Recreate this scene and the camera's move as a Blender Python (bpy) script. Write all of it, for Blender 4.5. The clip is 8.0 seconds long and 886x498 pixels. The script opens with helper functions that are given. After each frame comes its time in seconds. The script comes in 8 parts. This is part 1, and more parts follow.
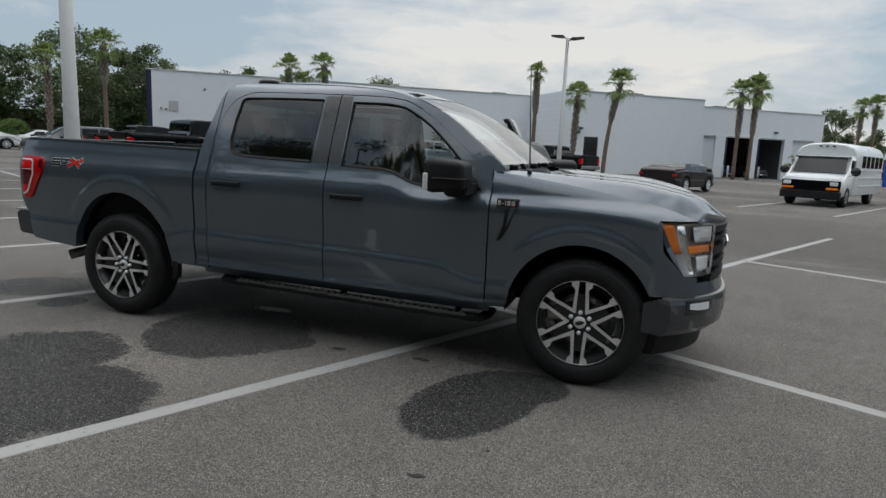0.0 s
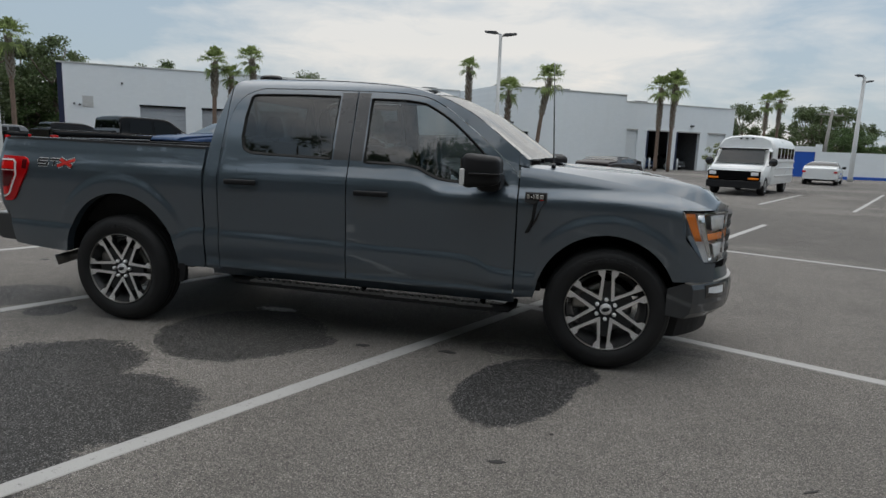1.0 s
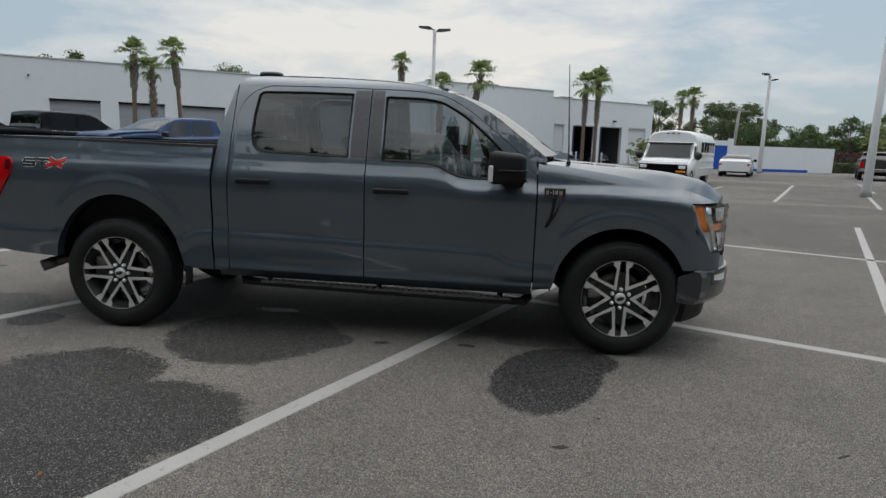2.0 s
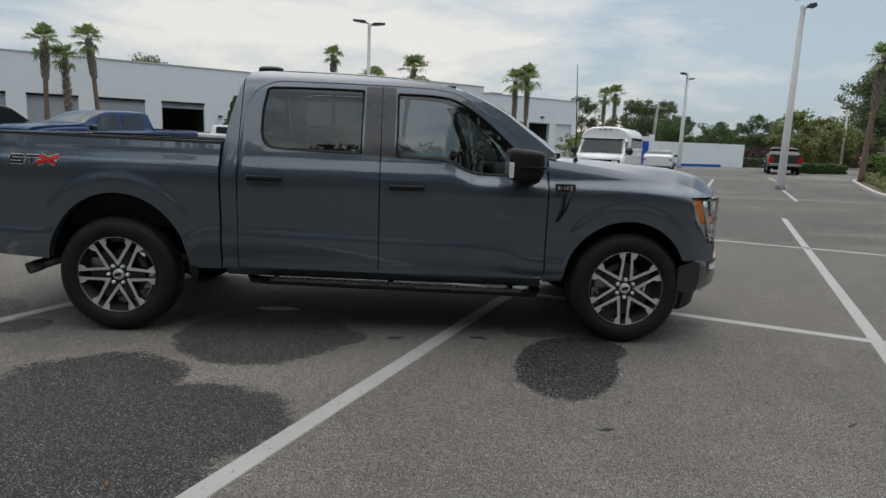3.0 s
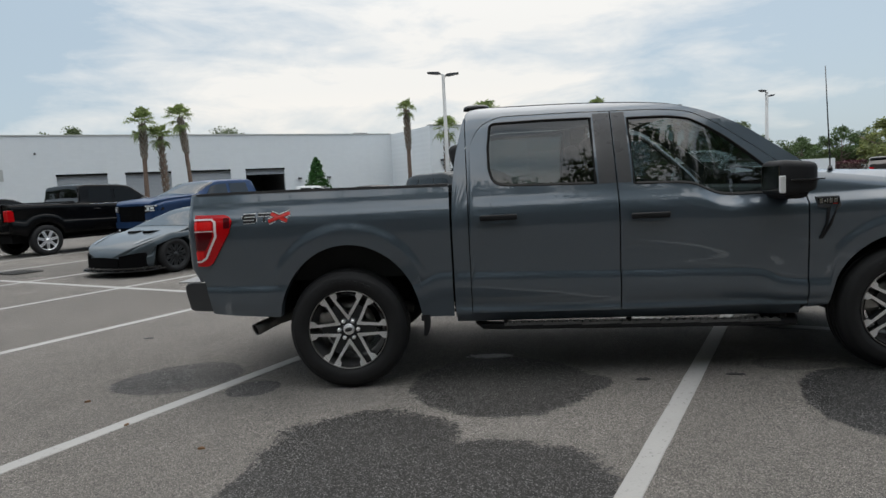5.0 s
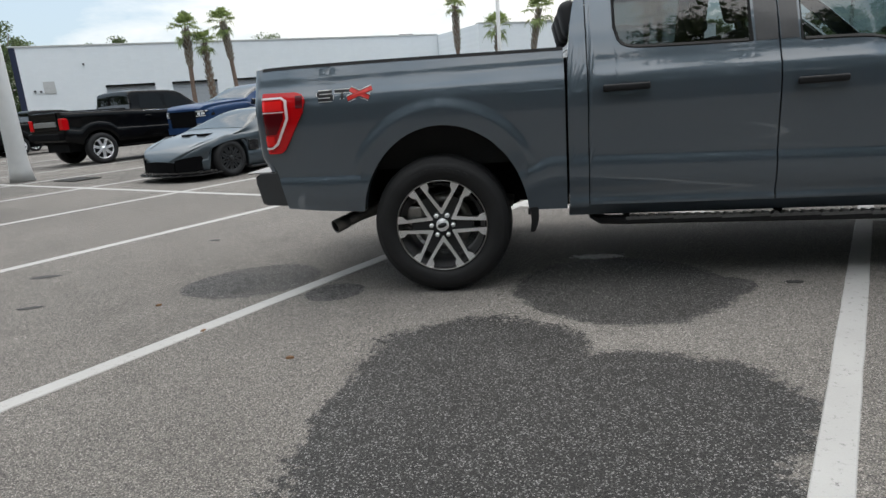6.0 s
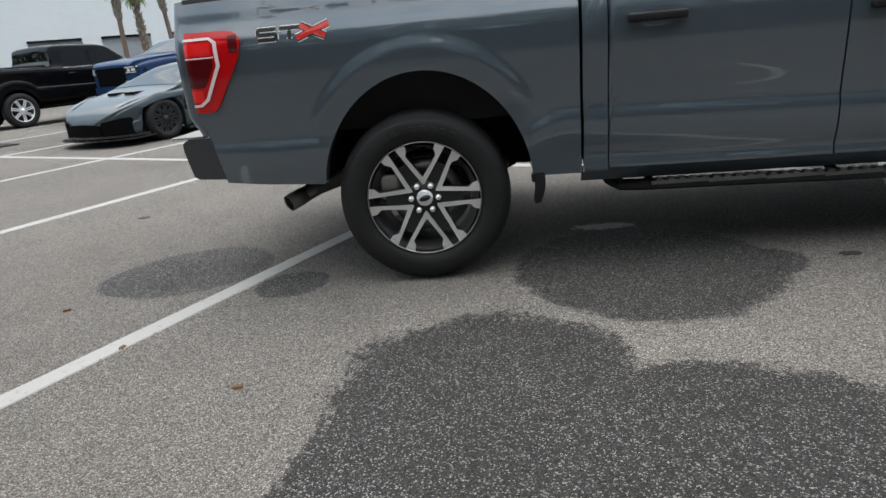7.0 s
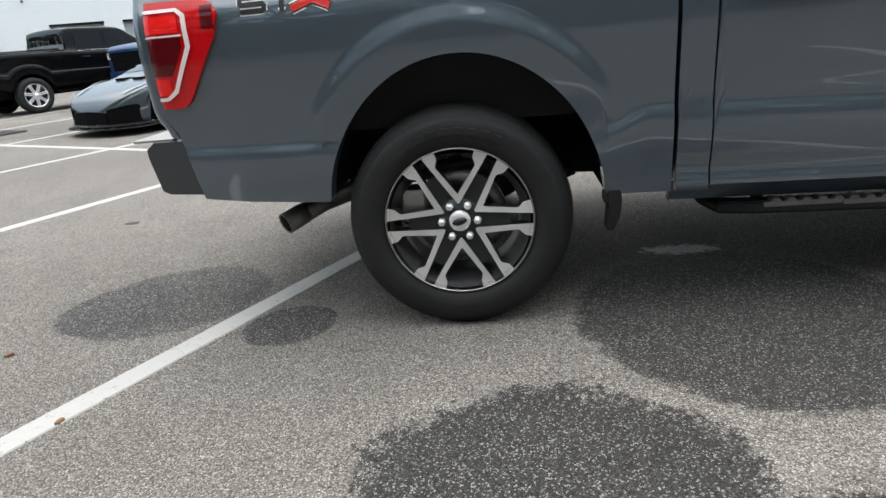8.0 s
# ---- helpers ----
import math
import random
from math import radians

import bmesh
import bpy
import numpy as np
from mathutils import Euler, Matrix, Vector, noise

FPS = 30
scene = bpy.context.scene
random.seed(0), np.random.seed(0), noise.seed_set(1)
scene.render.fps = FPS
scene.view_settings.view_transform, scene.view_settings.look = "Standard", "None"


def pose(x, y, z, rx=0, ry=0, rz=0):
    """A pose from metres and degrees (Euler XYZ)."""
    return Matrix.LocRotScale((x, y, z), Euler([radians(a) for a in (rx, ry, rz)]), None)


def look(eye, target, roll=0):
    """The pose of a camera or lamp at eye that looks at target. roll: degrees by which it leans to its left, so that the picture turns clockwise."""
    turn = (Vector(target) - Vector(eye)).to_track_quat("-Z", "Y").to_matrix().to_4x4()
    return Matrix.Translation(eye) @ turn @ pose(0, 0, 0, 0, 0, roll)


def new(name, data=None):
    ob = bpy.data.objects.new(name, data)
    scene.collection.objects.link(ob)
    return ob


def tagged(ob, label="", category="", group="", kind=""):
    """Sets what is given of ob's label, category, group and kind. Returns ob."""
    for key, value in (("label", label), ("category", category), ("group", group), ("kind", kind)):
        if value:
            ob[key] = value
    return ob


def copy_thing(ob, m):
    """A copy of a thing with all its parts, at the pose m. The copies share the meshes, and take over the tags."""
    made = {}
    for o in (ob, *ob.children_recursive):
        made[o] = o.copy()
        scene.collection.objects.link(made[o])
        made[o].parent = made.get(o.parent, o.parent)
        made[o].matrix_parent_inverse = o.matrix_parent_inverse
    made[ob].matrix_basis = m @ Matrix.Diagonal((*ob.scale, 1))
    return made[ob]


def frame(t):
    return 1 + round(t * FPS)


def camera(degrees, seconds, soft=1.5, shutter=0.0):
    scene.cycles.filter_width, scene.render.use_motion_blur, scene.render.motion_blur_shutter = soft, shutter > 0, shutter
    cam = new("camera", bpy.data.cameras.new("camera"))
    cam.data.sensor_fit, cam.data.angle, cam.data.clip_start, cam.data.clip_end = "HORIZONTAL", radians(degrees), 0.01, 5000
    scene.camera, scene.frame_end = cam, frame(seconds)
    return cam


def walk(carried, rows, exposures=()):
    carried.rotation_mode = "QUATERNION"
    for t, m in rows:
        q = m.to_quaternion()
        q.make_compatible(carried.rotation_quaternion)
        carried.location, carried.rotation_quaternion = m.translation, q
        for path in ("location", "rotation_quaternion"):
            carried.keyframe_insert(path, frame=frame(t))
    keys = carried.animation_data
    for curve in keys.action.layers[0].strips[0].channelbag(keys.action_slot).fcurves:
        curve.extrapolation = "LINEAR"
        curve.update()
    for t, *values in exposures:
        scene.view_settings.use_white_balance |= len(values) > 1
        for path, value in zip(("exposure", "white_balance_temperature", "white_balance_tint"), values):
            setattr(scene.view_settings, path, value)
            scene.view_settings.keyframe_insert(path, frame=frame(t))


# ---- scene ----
cam = camera(70.9, 8.0)
PATH = [
    (0, (4.049, -4.884, 1.479), (3.432, -3.009, 1.158), 2.6),
    (0.5, (3.724, -4.994, 1.459), (3.224, -3.084, 1.138), 2.3),
    (1, (3.417, -5.139, 1.458), (3.025, -3.206, 1.131), 2.1),
    (1.5, (3.113, -5.309, 1.464), (2.833, -3.356, 1.137), 2.2),
    (2, (2.782, -5.307, 1.455), (2.623, -3.341, 1.12), 1.9),
    (2.2, (2.669, -5.318, 1.461), (2.559, -3.349, 1.124), 2.1),
    (3.3, (1.971, -5.417, 1.447), (2.106, -3.452, 1.103), 1.8),
    (3.5, (1.852, -5.391, 1.458), (2.022, -3.428, 1.115), 1.6),
    (4, (1.536, -5.419, 1.446), (1.78, -3.463, 1.107), 1.6),
    (4.3, (1.361, -5.433, 1.463), (1.630, -3.480, 1.126), 1.5),
    (4.5, (1.261, -5.392, 1.445), (1.502, -3.436, 1.109), 1.3),
    (4.8, (1.089, -5.26, 1.399), (1.165, -3.283, 1.111), -1.0),
    (5, (0.973, -5.155, 1.367), (0.838, -3.17, 1.169), -3.1),
    (5.2, (0.865, -5.071, 1.31), (0.576, -3.105, 1.084), -4.3),
    (6.3, (0.469, -4.378, 1.142), (0.171, -2.477, 0.597), -4.3),
    (6.5, (0.422, -4.235, 1.125), (0.106, -2.345, 0.551), -4.1),
    (7, (0.31, -3.872, 1.113), (0.151, -1.978, 0.49), -5.4),
    (7.5, (0.284, -3.479, 1.093), (0.075, -1.602, 0.434), -5.7),
    (8, (0.196, -3.141, 1.086), (-0.033, -1.268, 0.424), -5.5),
]
walk(cam, [(t, look(eye, target, roll)) for t, eye, target, roll in PATH],
     [(0, 0.04, 6550, 10), (2.0, 0.10, 6650, 10), (4.5, 0.14, 6650, 10), (4.8, 0.21, 6650, 10), (5.0, 0.30, 6650, 10), (5.2, 0.35, 6650, 10), (6.3, 0.84, 6650, 10), (7.0, 0.90, 6660, 10), (7.5, 1.17, 6690, 10), (8.0, 1.33, 6720, 10)])

# world, sun and large light
world = bpy.data.worlds.new("overcast_sky")
scene.world = world
world.use_nodes = True
wt = world.node_tree
wt.nodes.clear()


def wnode(kind, **values):
    n = wt.nodes.new(kind)
    for key, value in values.items():
        n.inputs[key].default_value = value
    return n


SUN_UP, SUN_ROUND = 66.0, 20.0      # degrees above the horizon, degrees clockwise from +y
sky = wt.nodes.new("ShaderNodeTexSky")
sky.sky_type, sky.sun_disc = "NISHITA", False
sky.sun_elevation, sky.sun_rotation = radians(SUN_UP), radians(SUN_ROUND)
sky.air_density, sky.dust_density, sky.ozone_density = 1.0, 2.5, 1.5
where = wt.nodes.new("ShaderNodeTexCoord")
flat = wnode("ShaderNodeMapping")
flat.inputs["Scale"].default_value = (1.0, 1.0, 3.6)
flat.inputs["Location"].default_value = (0.35, 0.1, 0.25)
wt.links.new(where.outputs["Generated"], flat.inputs["Vector"])
cloud = wnode("ShaderNodeTexNoise", Scale=2.1, Detail=7.0, Roughness=0.52, Distortion=0.25)
wisps = wnode("ShaderNodeTexNoise", Scale=5.5, Detail=7.0, Roughness=0.62, Distortion=0.5)
for n in (cloud, wisps):
    wt.links.new(flat.outputs["Vector"], n.inputs["Vector"])
both = wt.nodes.new("ShaderNodeMix")
both.inputs[0].default_value = 0.30
wt.links.new(cloud.outputs["Fac"], both.inputs[2])
wt.links.new(wisps.outputs["Fac"], both.inputs[3])
# the bright bank of cloud in front of the hidden sun
toward = wt.nodes.new("ShaderNodeVectorMath")
toward.operation = "DOT_PRODUCT"
toward.inputs[1].default_value = Vector((0.02, 0.985, 0.17)).normalized()
wt.links.new(where.outputs["Generated"], toward.inputs[0])
bank = wt.nodes.new("ShaderNodeMapRange")
bank.interpolation_type = "SMOOTHSTEP"
for key, value in (("From Min", 0.80), ("From Max", 0.995), ("To Min", -0.10), ("To Max", 0.065)):
    bank.inputs[key].default_value = value
wt.links.new(toward.outputs["Value"], bank.inputs["Value"])
thick = wt.nodes.new("ShaderNodeMath")
wt.links.new(both.outputs[0], thick.inputs[0])
wt.links.new(bank.outputs[0], thick.inputs[1])
closed = wt.nodes.new("ShaderNodeMapRange")          # the cloud closes overhead
closed.interpolation_type = "SMOOTHSTEP"
for key, value in (("From Min", 0.25), ("From Max", 0.85), ("To Min", 0.0), ("To Max", 0.16)):
    closed.inputs[key].default_value = value
height = wt.nodes.new("ShaderNodeSeparateXYZ")
wt.links.new(where.outputs["Generated"], height.inputs[0])
wt.links.new(height.outputs["Z"], closed.inputs["Value"])
deep = wt.nodes.new("ShaderNodeMath")
wt.links.new(thick.outputs[0], deep.inputs[0])
wt.links.new(closed.outputs[0], deep.inputs[1])
cover = wt.nodes.new("ShaderNodeValToRGB")
cover.color_ramp.elements[0].position, cover.color_ramp.elements[0].color = 0.44, (0.0, 0.0, 0.0, 1)
cover.color_ramp.elements[1].position, cover.color_ramp.elements[1].color = 0.60, (1, 1, 1, 1)
wt.links.new(deep.outputs[0], cover.inputs[0])
# the height over the horizon
axis = wt.nodes.new("ShaderNodeSeparateXYZ")
wt.links.new(where.outputs["Generated"], axis.inputs[0])
tint = wt.nodes.new("ShaderNodeValToRGB")
for e, (at, c) in zip((tint.color_ramp.elements[0], tint.color_ramp.elements[1], tint.color_ramp.elements.new(0.16)),
                      ((0.0, (0.84, 0.79, 0.72, 1)), (1.0, (0.99, 0.97, 0.945, 1)), (0.16, (0.73, 0.735, 0.725, 1)))):
    e.position, e.color = at, c
middle = tint.color_ramp.elements.new(0.45)
middle.color = (0.75, 0.765, 0.775, 1)
wt.links.new(axis.outputs["Z"], tint.inputs[0])
blue = wt.nodes.new("ShaderNodeVectorMath")
blue.operation = "SCALE"
blue.inputs["Scale"].default_value = 0.10
wt.links.new(sky.outputs[0], blue.inputs[0])
grey = wt.nodes.new("ShaderNodeMix")
grey.data_type = "RGBA"
grey.inputs[0].default_value = 0.75
grey.inputs[7].default_value = (0.40, 0.50, 0.58, 1)
wt.links.new(blue.outputs[0], grey.inputs[6])
veil = wt.nodes.new("ShaderNodeMix")
veil.data_type = "RGBA"
wt.links.new(cover.outputs[0], veil.inputs[0])
wt.links.new(grey.outputs[2], veil.inputs[6])
wt.links.new(tint.outputs[0], veil.inputs[7])
shine = wnode("ShaderNodeBackground", Strength=1.0)
wt.links.new(veil.outputs[2], shine.inputs["Color"])
# an overcast sky is about three times as bright overhead as along the horizon
overhead = wt.nodes.new("ShaderNodeMapRange")
overhead.interpolation_type = "SMOOTHSTEP"
for key, value in (("From Min", 0.22), ("From Max", 0.95), ("To Min", 1.0), ("To Max", 1.9)):
    overhead.inputs[key].default_value = value
wt.links.new(axis.outputs["Z"], overhead.inputs["Value"])
wt.links.new(overhead.outputs[0], shine.inputs["Strength"])
out = wt.nodes.new("ShaderNodeOutputWorld")
wt.links.new(shine.outputs[0], out.inputs["Surface"])

sun = new("sun", bpy.data.lights.new("sun", "SUN"))
sun.data.energy, sun.data.angle, sun.data.color = 0.62, radians(85), (1.0, 0.96, 0.90)
up, turn_by = radians(SUN_UP), radians(SUN_ROUND)
sun.matrix_world = look(Vector((math.sin(turn_by) * math.cos(up), math.cos(turn_by) * math.cos(up), math.sin(up))) * 60, (0, 0, 0))

# materials
def nodes_of(name):
    m = bpy.data.materials.new(name)
    m.use_nodes = True
    t = m.node_tree
    return m, t, t.nodes["Principled BSDF"]


def add(t, kind, **values):
    n = t.nodes.new(kind)
    for key, value in values.items():
        n.inputs[key].default_value = value
    return n


def ramp(t, source, *stops):
    r = t.nodes.new("ShaderNodeValToRGB")
    while len(r.color_ramp.elements) < len(stops):
        r.color_ramp.elements.new(0.5)
    for e, (at, c) in zip(r.color_ramp.elements, stops):
        e.position = at
        e.color = (*c, 1) if isinstance(c, tuple) else (c, c, c, 1)
    t.links.new(source, r.inputs[0])
    return r.outputs[0]


def mixed(t, fac, a, b, kind="MIX"):
    n = t.nodes.new("ShaderNodeMix")
    n.data_type, n.blend_type = "RGBA", kind
    for value, slot in ((fac, 0), (a, 6), (b, 7)):
        if isinstance(value, (int, float)) and slot == 0:
            n.inputs[0].default_value = value
        elif isinstance(value, tuple):
            n.inputs[slot].default_value = (*value, 1)
        else:
            t.links.new(value, n.inputs[slot])
    return n.outputs[2]


def maths(t, op, a, b=0.0, c=0.0):
    n = t.nodes.new("ShaderNodeMath")
    n.operation = op
    for i, v in enumerate((a, b, c)):
        if isinstance(v, (int, float)):
            n.inputs[i].default_value = v
        else:
            t.links.new(v, n.inputs[i])
    return n.outputs[0]


def place(t, scale=(1, 1, 1), turn=0.0, shift=(0, 0, 0), coords="Object"):
    c = t.nodes.new("ShaderNodeTexCoord")
    m = add(t, "ShaderNodeMapping", Scale=scale, Rotation=(0, 0, turn), Location=shift)
    t.links.new(c.outputs[coords], m.inputs[0])
    return m.outputs[0]


def noise_of(t, scale, detail=4.0, rough=0.55, vec=None, distort=0.0):
    n = add(t, "ShaderNodeTexNoise", Scale=scale, Detail=detail, Roughness=rough, Distortion=distort)
    t.links.new(vec if vec is not None else place(t), n.inputs["Vector"])
    return n.outputs["Fac"]


def bump(t, bsdf, height, strength=0.2, distance=0.01):
    b = add(t, "ShaderNodeBump", Strength=strength, Distance=distance)
    t.links.new(height, b.inputs["Height"])
    t.links.new(b.outputs[0], bsdf.inputs["Normal"])


def material(name, colour, rough=0.5, metal=0.0, grain=0.12, scale=6.0, fine=90.0, relief=0.05, coat=0.0, rough_spread=0.12, vary=0.0, spec=0.4):
    """A surface with a broad and a fine variation in colour, roughness and relief."""
    m, t, b = nodes_of(name)
    broad, small = noise_of(t, scale, 5.0), noise_of(t, fine, 3.0)
    dark = tuple(c * (1 - grain) for c in colour)
    light = tuple(min(1.0, c * (1 + grain)) for c in colour)
    c1 = ramp(t, broad, (0.3, dark), (0.7, light))
    c2 = mixed(t, 0.35, c1, ramp(t, small, (0.3, dark), (0.7, light)))
    if vary:
        info = t.nodes.new("ShaderNodeObjectInfo")
        c2 = mixed(t, vary, c2, ramp(t, info.outputs["Random"], (0.0, tuple(c * 0.5 for c in colour)), (1.0, tuple(min(1, c * 1.5) for c in colour))))
    t.links.new(c2, b.inputs["Base Color"])
    t.links.new(ramp(t, broad, (0.25, max(0.02, rough - rough_spread)), (0.75, min(1.0, rough + rough_spread))), b.inputs["Roughness"])
    b.inputs["Metallic"].default_value = metal
    b.inputs["Coat Weight"].default_value = coat
    b.inputs["Specular IOR Level"].default_value = spec
    b.inputs["Coat Roughness"].default_value = 0.04
    if relief:
        bump(t, b, small, relief, 0.004)
    return m


def car_paint(name, colour, metal=0.35, rough=0.42, coat=1.0, haze=0.0, ior=1.5):
    m, t, b = nodes_of(name)
    flake = add(t, "ShaderNodeTexVoronoi", Scale=900.0)
    t.links.new(place(t), flake.inputs["Vector"])
    dust = noise_of(t, 2.3, 6.0, 0.6)
    base = mixed(t, 0.10, tuple(colour), ramp(t, flake.outputs["Color"], (0.2, tuple(c * 0.5 for c in colour)), (0.9, tuple(min(1, c * 2.2) for c in colour))))
    film = ramp(t, dust, (0.45, 0.0), (0.85, 0.035))
    t.links.new(mixed(t, film, base, (0.20, 0.19, 0.18)), b.inputs["Base Color"])
    b.inputs["Metallic"].default_value = metal
    b.inputs["Roughness"].default_value = rough
    b.inputs["Coat Weight"].default_value = coat
    b.inputs["Coat IOR"].default_value = ior
    b.inputs["Specular IOR Level"].default_value = 0.3
    t.links.new(ramp(t, dust, (0.3, 0.006 + haze), (0.9, 0.03 + haze)), b.inputs["Coat Roughness"])
    # slight waviness of pressed panels under the lacquer
    swell = add(t, "ShaderNodeBump", Strength=0.028, Distance=0.010)
    t.links.new(noise_of(t, 4.5, 2.0, 0.4), swell.inputs["Height"])
    t.links.new(swell.outputs[0], b.inputs["Coat Normal"])
    return m


def window_glass(name, tint, gloss=1.45, power=4.2):
    """A thin tinted pane: lets light straight through and mirrors by Fresnel."""
    m, t, b = nodes_of(name)
    t.nodes.remove(b)
    clear = add(t, "ShaderNodeBsdfTransparent", Color=(*tint, 1))
    mirror = add(t, "ShaderNodeBsdfGlossy", Roughness=0.015)
    facing = add(t, "ShaderNodeLayerWeight", Blend=0.5)
    f0 = ((gloss - 1) / (gloss + 1)) ** 2 * 1.8
    edge = maths(t, "MULTIPLY_ADD", maths(t, "POWER", facing.outputs["Facing"], power), 1 - f0, f0)
    mix = t.nodes.new("ShaderNodeMixShader")
    t.links.new(edge, mix.inputs[0])
    t.links.new(clear.outputs[0], mix.inputs[1])
    t.links.new(mirror.outputs[0], mix.inputs[2])
    t.links.new(mix.outputs[0], t.nodes["Material Output"].inputs["Surface"])
    return m


def lamp_plastic(name, colour, rough=0.12):
    m, t, b = nodes_of(name)
    ribs = add(t, "ShaderNodeTexWave", Scale=26.0, Distortion=0.4)
    t.links.new(place(t), ribs.inputs["Vector"])
    t.links.new(mixed(t, 0.12, tuple(colour), ramp(t, ribs.outputs["Fac"], (0.0, tuple(c * 0.55 for c in colour)), (1.0, tuple(min(1, c * 1.3) for c in colour)))), b.inputs["Base Color"])
    b.inputs["Roughness"].default_value = rough
    b.inputs["Coat Weight"].default_value = 0.12
    b.inputs["Specular IOR Level"].default_value = 0.35
    return m


PAINT = car_paint("slate_grey_metallic_paint", (0.070, 0.092, 0.116), 0.45, 0.36, ior=1.70)
GREY_PLASTIC = car_paint("dark_grey_bumper_paint", (0.022, 0.026, 0.031), 0.2)
BLACK_PLASTIC = material("textured_black_plastic", (0.013, 0.013, 0.0145), 0.55, grain=0.25, fine=260, relief=0.12, spec=0.25)
GLOSS_BLACK = material("gloss_black_trim", (0.012, 0.012, 0.013), 0.22, coat=0.5)
PILLAR_BLACK = material("satin_dark_pillar_film", (0.040, 0.040, 0.043), 0.30, coat=0.4)
RUBBER = material("window_seal_rubber", (0.008, 0.008, 0.008), 0.6, spec=0.2)
TYRE = material("tyre_rubber", (0.017, 0.017, 0.018), 0.60, grain=0.3, scale=9, fine=140, relief=0.25, spec=0.25)
MACHINED = material("machined_aluminium", (0.92, 0.92, 0.93), 0.48, metal=1.0, grain=0.05, fine=400, relief=0.03)
DARK_ALLOY = material("dark_painted_alloy", (0.028, 0.029, 0.031), 0.38, metal=0.4)
BARREL = material("silver_grey_wheel_barrel", (0.13, 0.13, 0.135), 0.34, metal=0.75, grain=0.3)
CHROME = material("chrome", (0.72, 0.73, 0.74), 0.07, metal=1.0, grain=0.03, rough_spread=0.03, relief=0)
WORN_TREAD = material("worn_black_tread", (0.13, 0.13, 0.13), 0.45, metal=0.4, grain=0.3)
STEEL = material("bare_steel", (0.35, 0.34, 0.33), 0.42, metal=0.9, grain=0.25)
UNDERBODY = material("underbody_black", (0.010, 0.010, 0.0105), 0.85, grain=0.3, spec=0.1)
RUSTY = material("exhaust_steel", (0.17, 0.165, 0.16), 0.45, metal=0.8, grain=0.3, scale=12)
GLASS_REAR = window_glass("privacy_glass", (0.22, 0.265, 0.265), 1.50)
GLASS_SIDE = window_glass("tinted_glass", (0.20, 0.25, 0.26), 1.56)
GLASS_CLEAR = window_glass("clear_glass", (0.56, 0.66, 0.64), 1.68, 2.7)
LENS = window_glass("lamp_lens", (0.93, 0.93, 0.93), 1.45)
CLOTH = material("dark_seat_cloth", (0.035, 0.036, 0.038), 0.9, grain=0.2, fine=400, relief=0.3)
DASH = material("dashboard_plastic", (0.028, 0.028, 0.030), 0.6, grain=0.15, fine=300, relief=0.15)
RED_LENS = lamp_plastic("red_lamp_plastic", (0.50, 0.004, 0.007), 0.06)
BRAKE_RED = lamp_plastic("bright_red_brake_lens", (0.78, 0.012, 0.012), 0.06)
DEEP_RED = lamp_plastic("deep_red_lamp_plastic", (0.085, 0.003, 0.006), 0.05)
PALE_LENS = lamp_plastic("pale_pink_lamp_strip", (0.78, 0.66, 0.66))
AMBER = lamp_plastic("amber_lamp_plastic", (0.85, 0.22, 0.02))
WHITE_LENS = lamp_plastic("clear_lamp_plastic", (0.72, 0.74, 0.76))
RED_VINYL = material("red_vinyl", (0.55, 0.03, 0.025), 0.3)
LABEL_WHITE = material("white_print", (0.66, 0.66, 0.655), 0.5)
BEDLINER = material("sprayed_bed_liner", (0.015, 0.015, 0.016), 0.75, grain=0.3, fine=180, relief=0.6)

# mesh helpers
def put_mesh(bm, name, mat, parent=None, label="", smooth=False):
    me = bpy.data.meshes.new(name)
    bm.normal_update()
    if smooth:
        for f in bm.faces:
            f.smooth = True
    bm.to_mesh(me)
    bm.free()
    for m in (mat if isinstance(mat, (list, tuple)) else [mat]):
        me.materials.append(m)
    ob = new(name, me)
    if parent is not None:
        ob.parent = parent
    if label:
        tagged(ob, label=label)
    return ob


def part(name, bm, mat, parent, label="", smooth=False):
    return put_mesh(bm, name, mat, parent, label, smooth)


def thing(name, label, category, m=None, group="", kind=""):
    e = new(name)
    e.empty_display_size = 0.2
    if m is not None:
        e.matrix_basis = m
    return tagged(e, label, category, group, kind)


def add_box(bm, x0, x1, y0, y1, z0, z1, bevel=0.0, m=None, segments=2):
    made = bmesh.ops.create_cube(bm, size=1.0)["verts"]
    for v in made:
        v.co = Vector(((x0 + x1) / 2 + v.co.x * (x1 - x0), (y0 + y1) / 2 + v.co.y * (y1 - y0), (z0 + z1) / 2 + v.co.z * (z1 - z0)))
    if bevel:
        edges = list({e for v in made for e in v.link_edges})
        res = bmesh.ops.bevel(bm, geom=edges, offset=bevel, segments=segments, profile=0.5, affect="EDGES")
        made = list({v for f in res["faces"] for v in f.verts})
    if m is not None:
        bmesh.ops.transform(bm, matrix=m, verts=made)
    return made


def box(*a, **k):
    bm = bmesh.new()
    add_box(bm, *a, **k)
    return bm


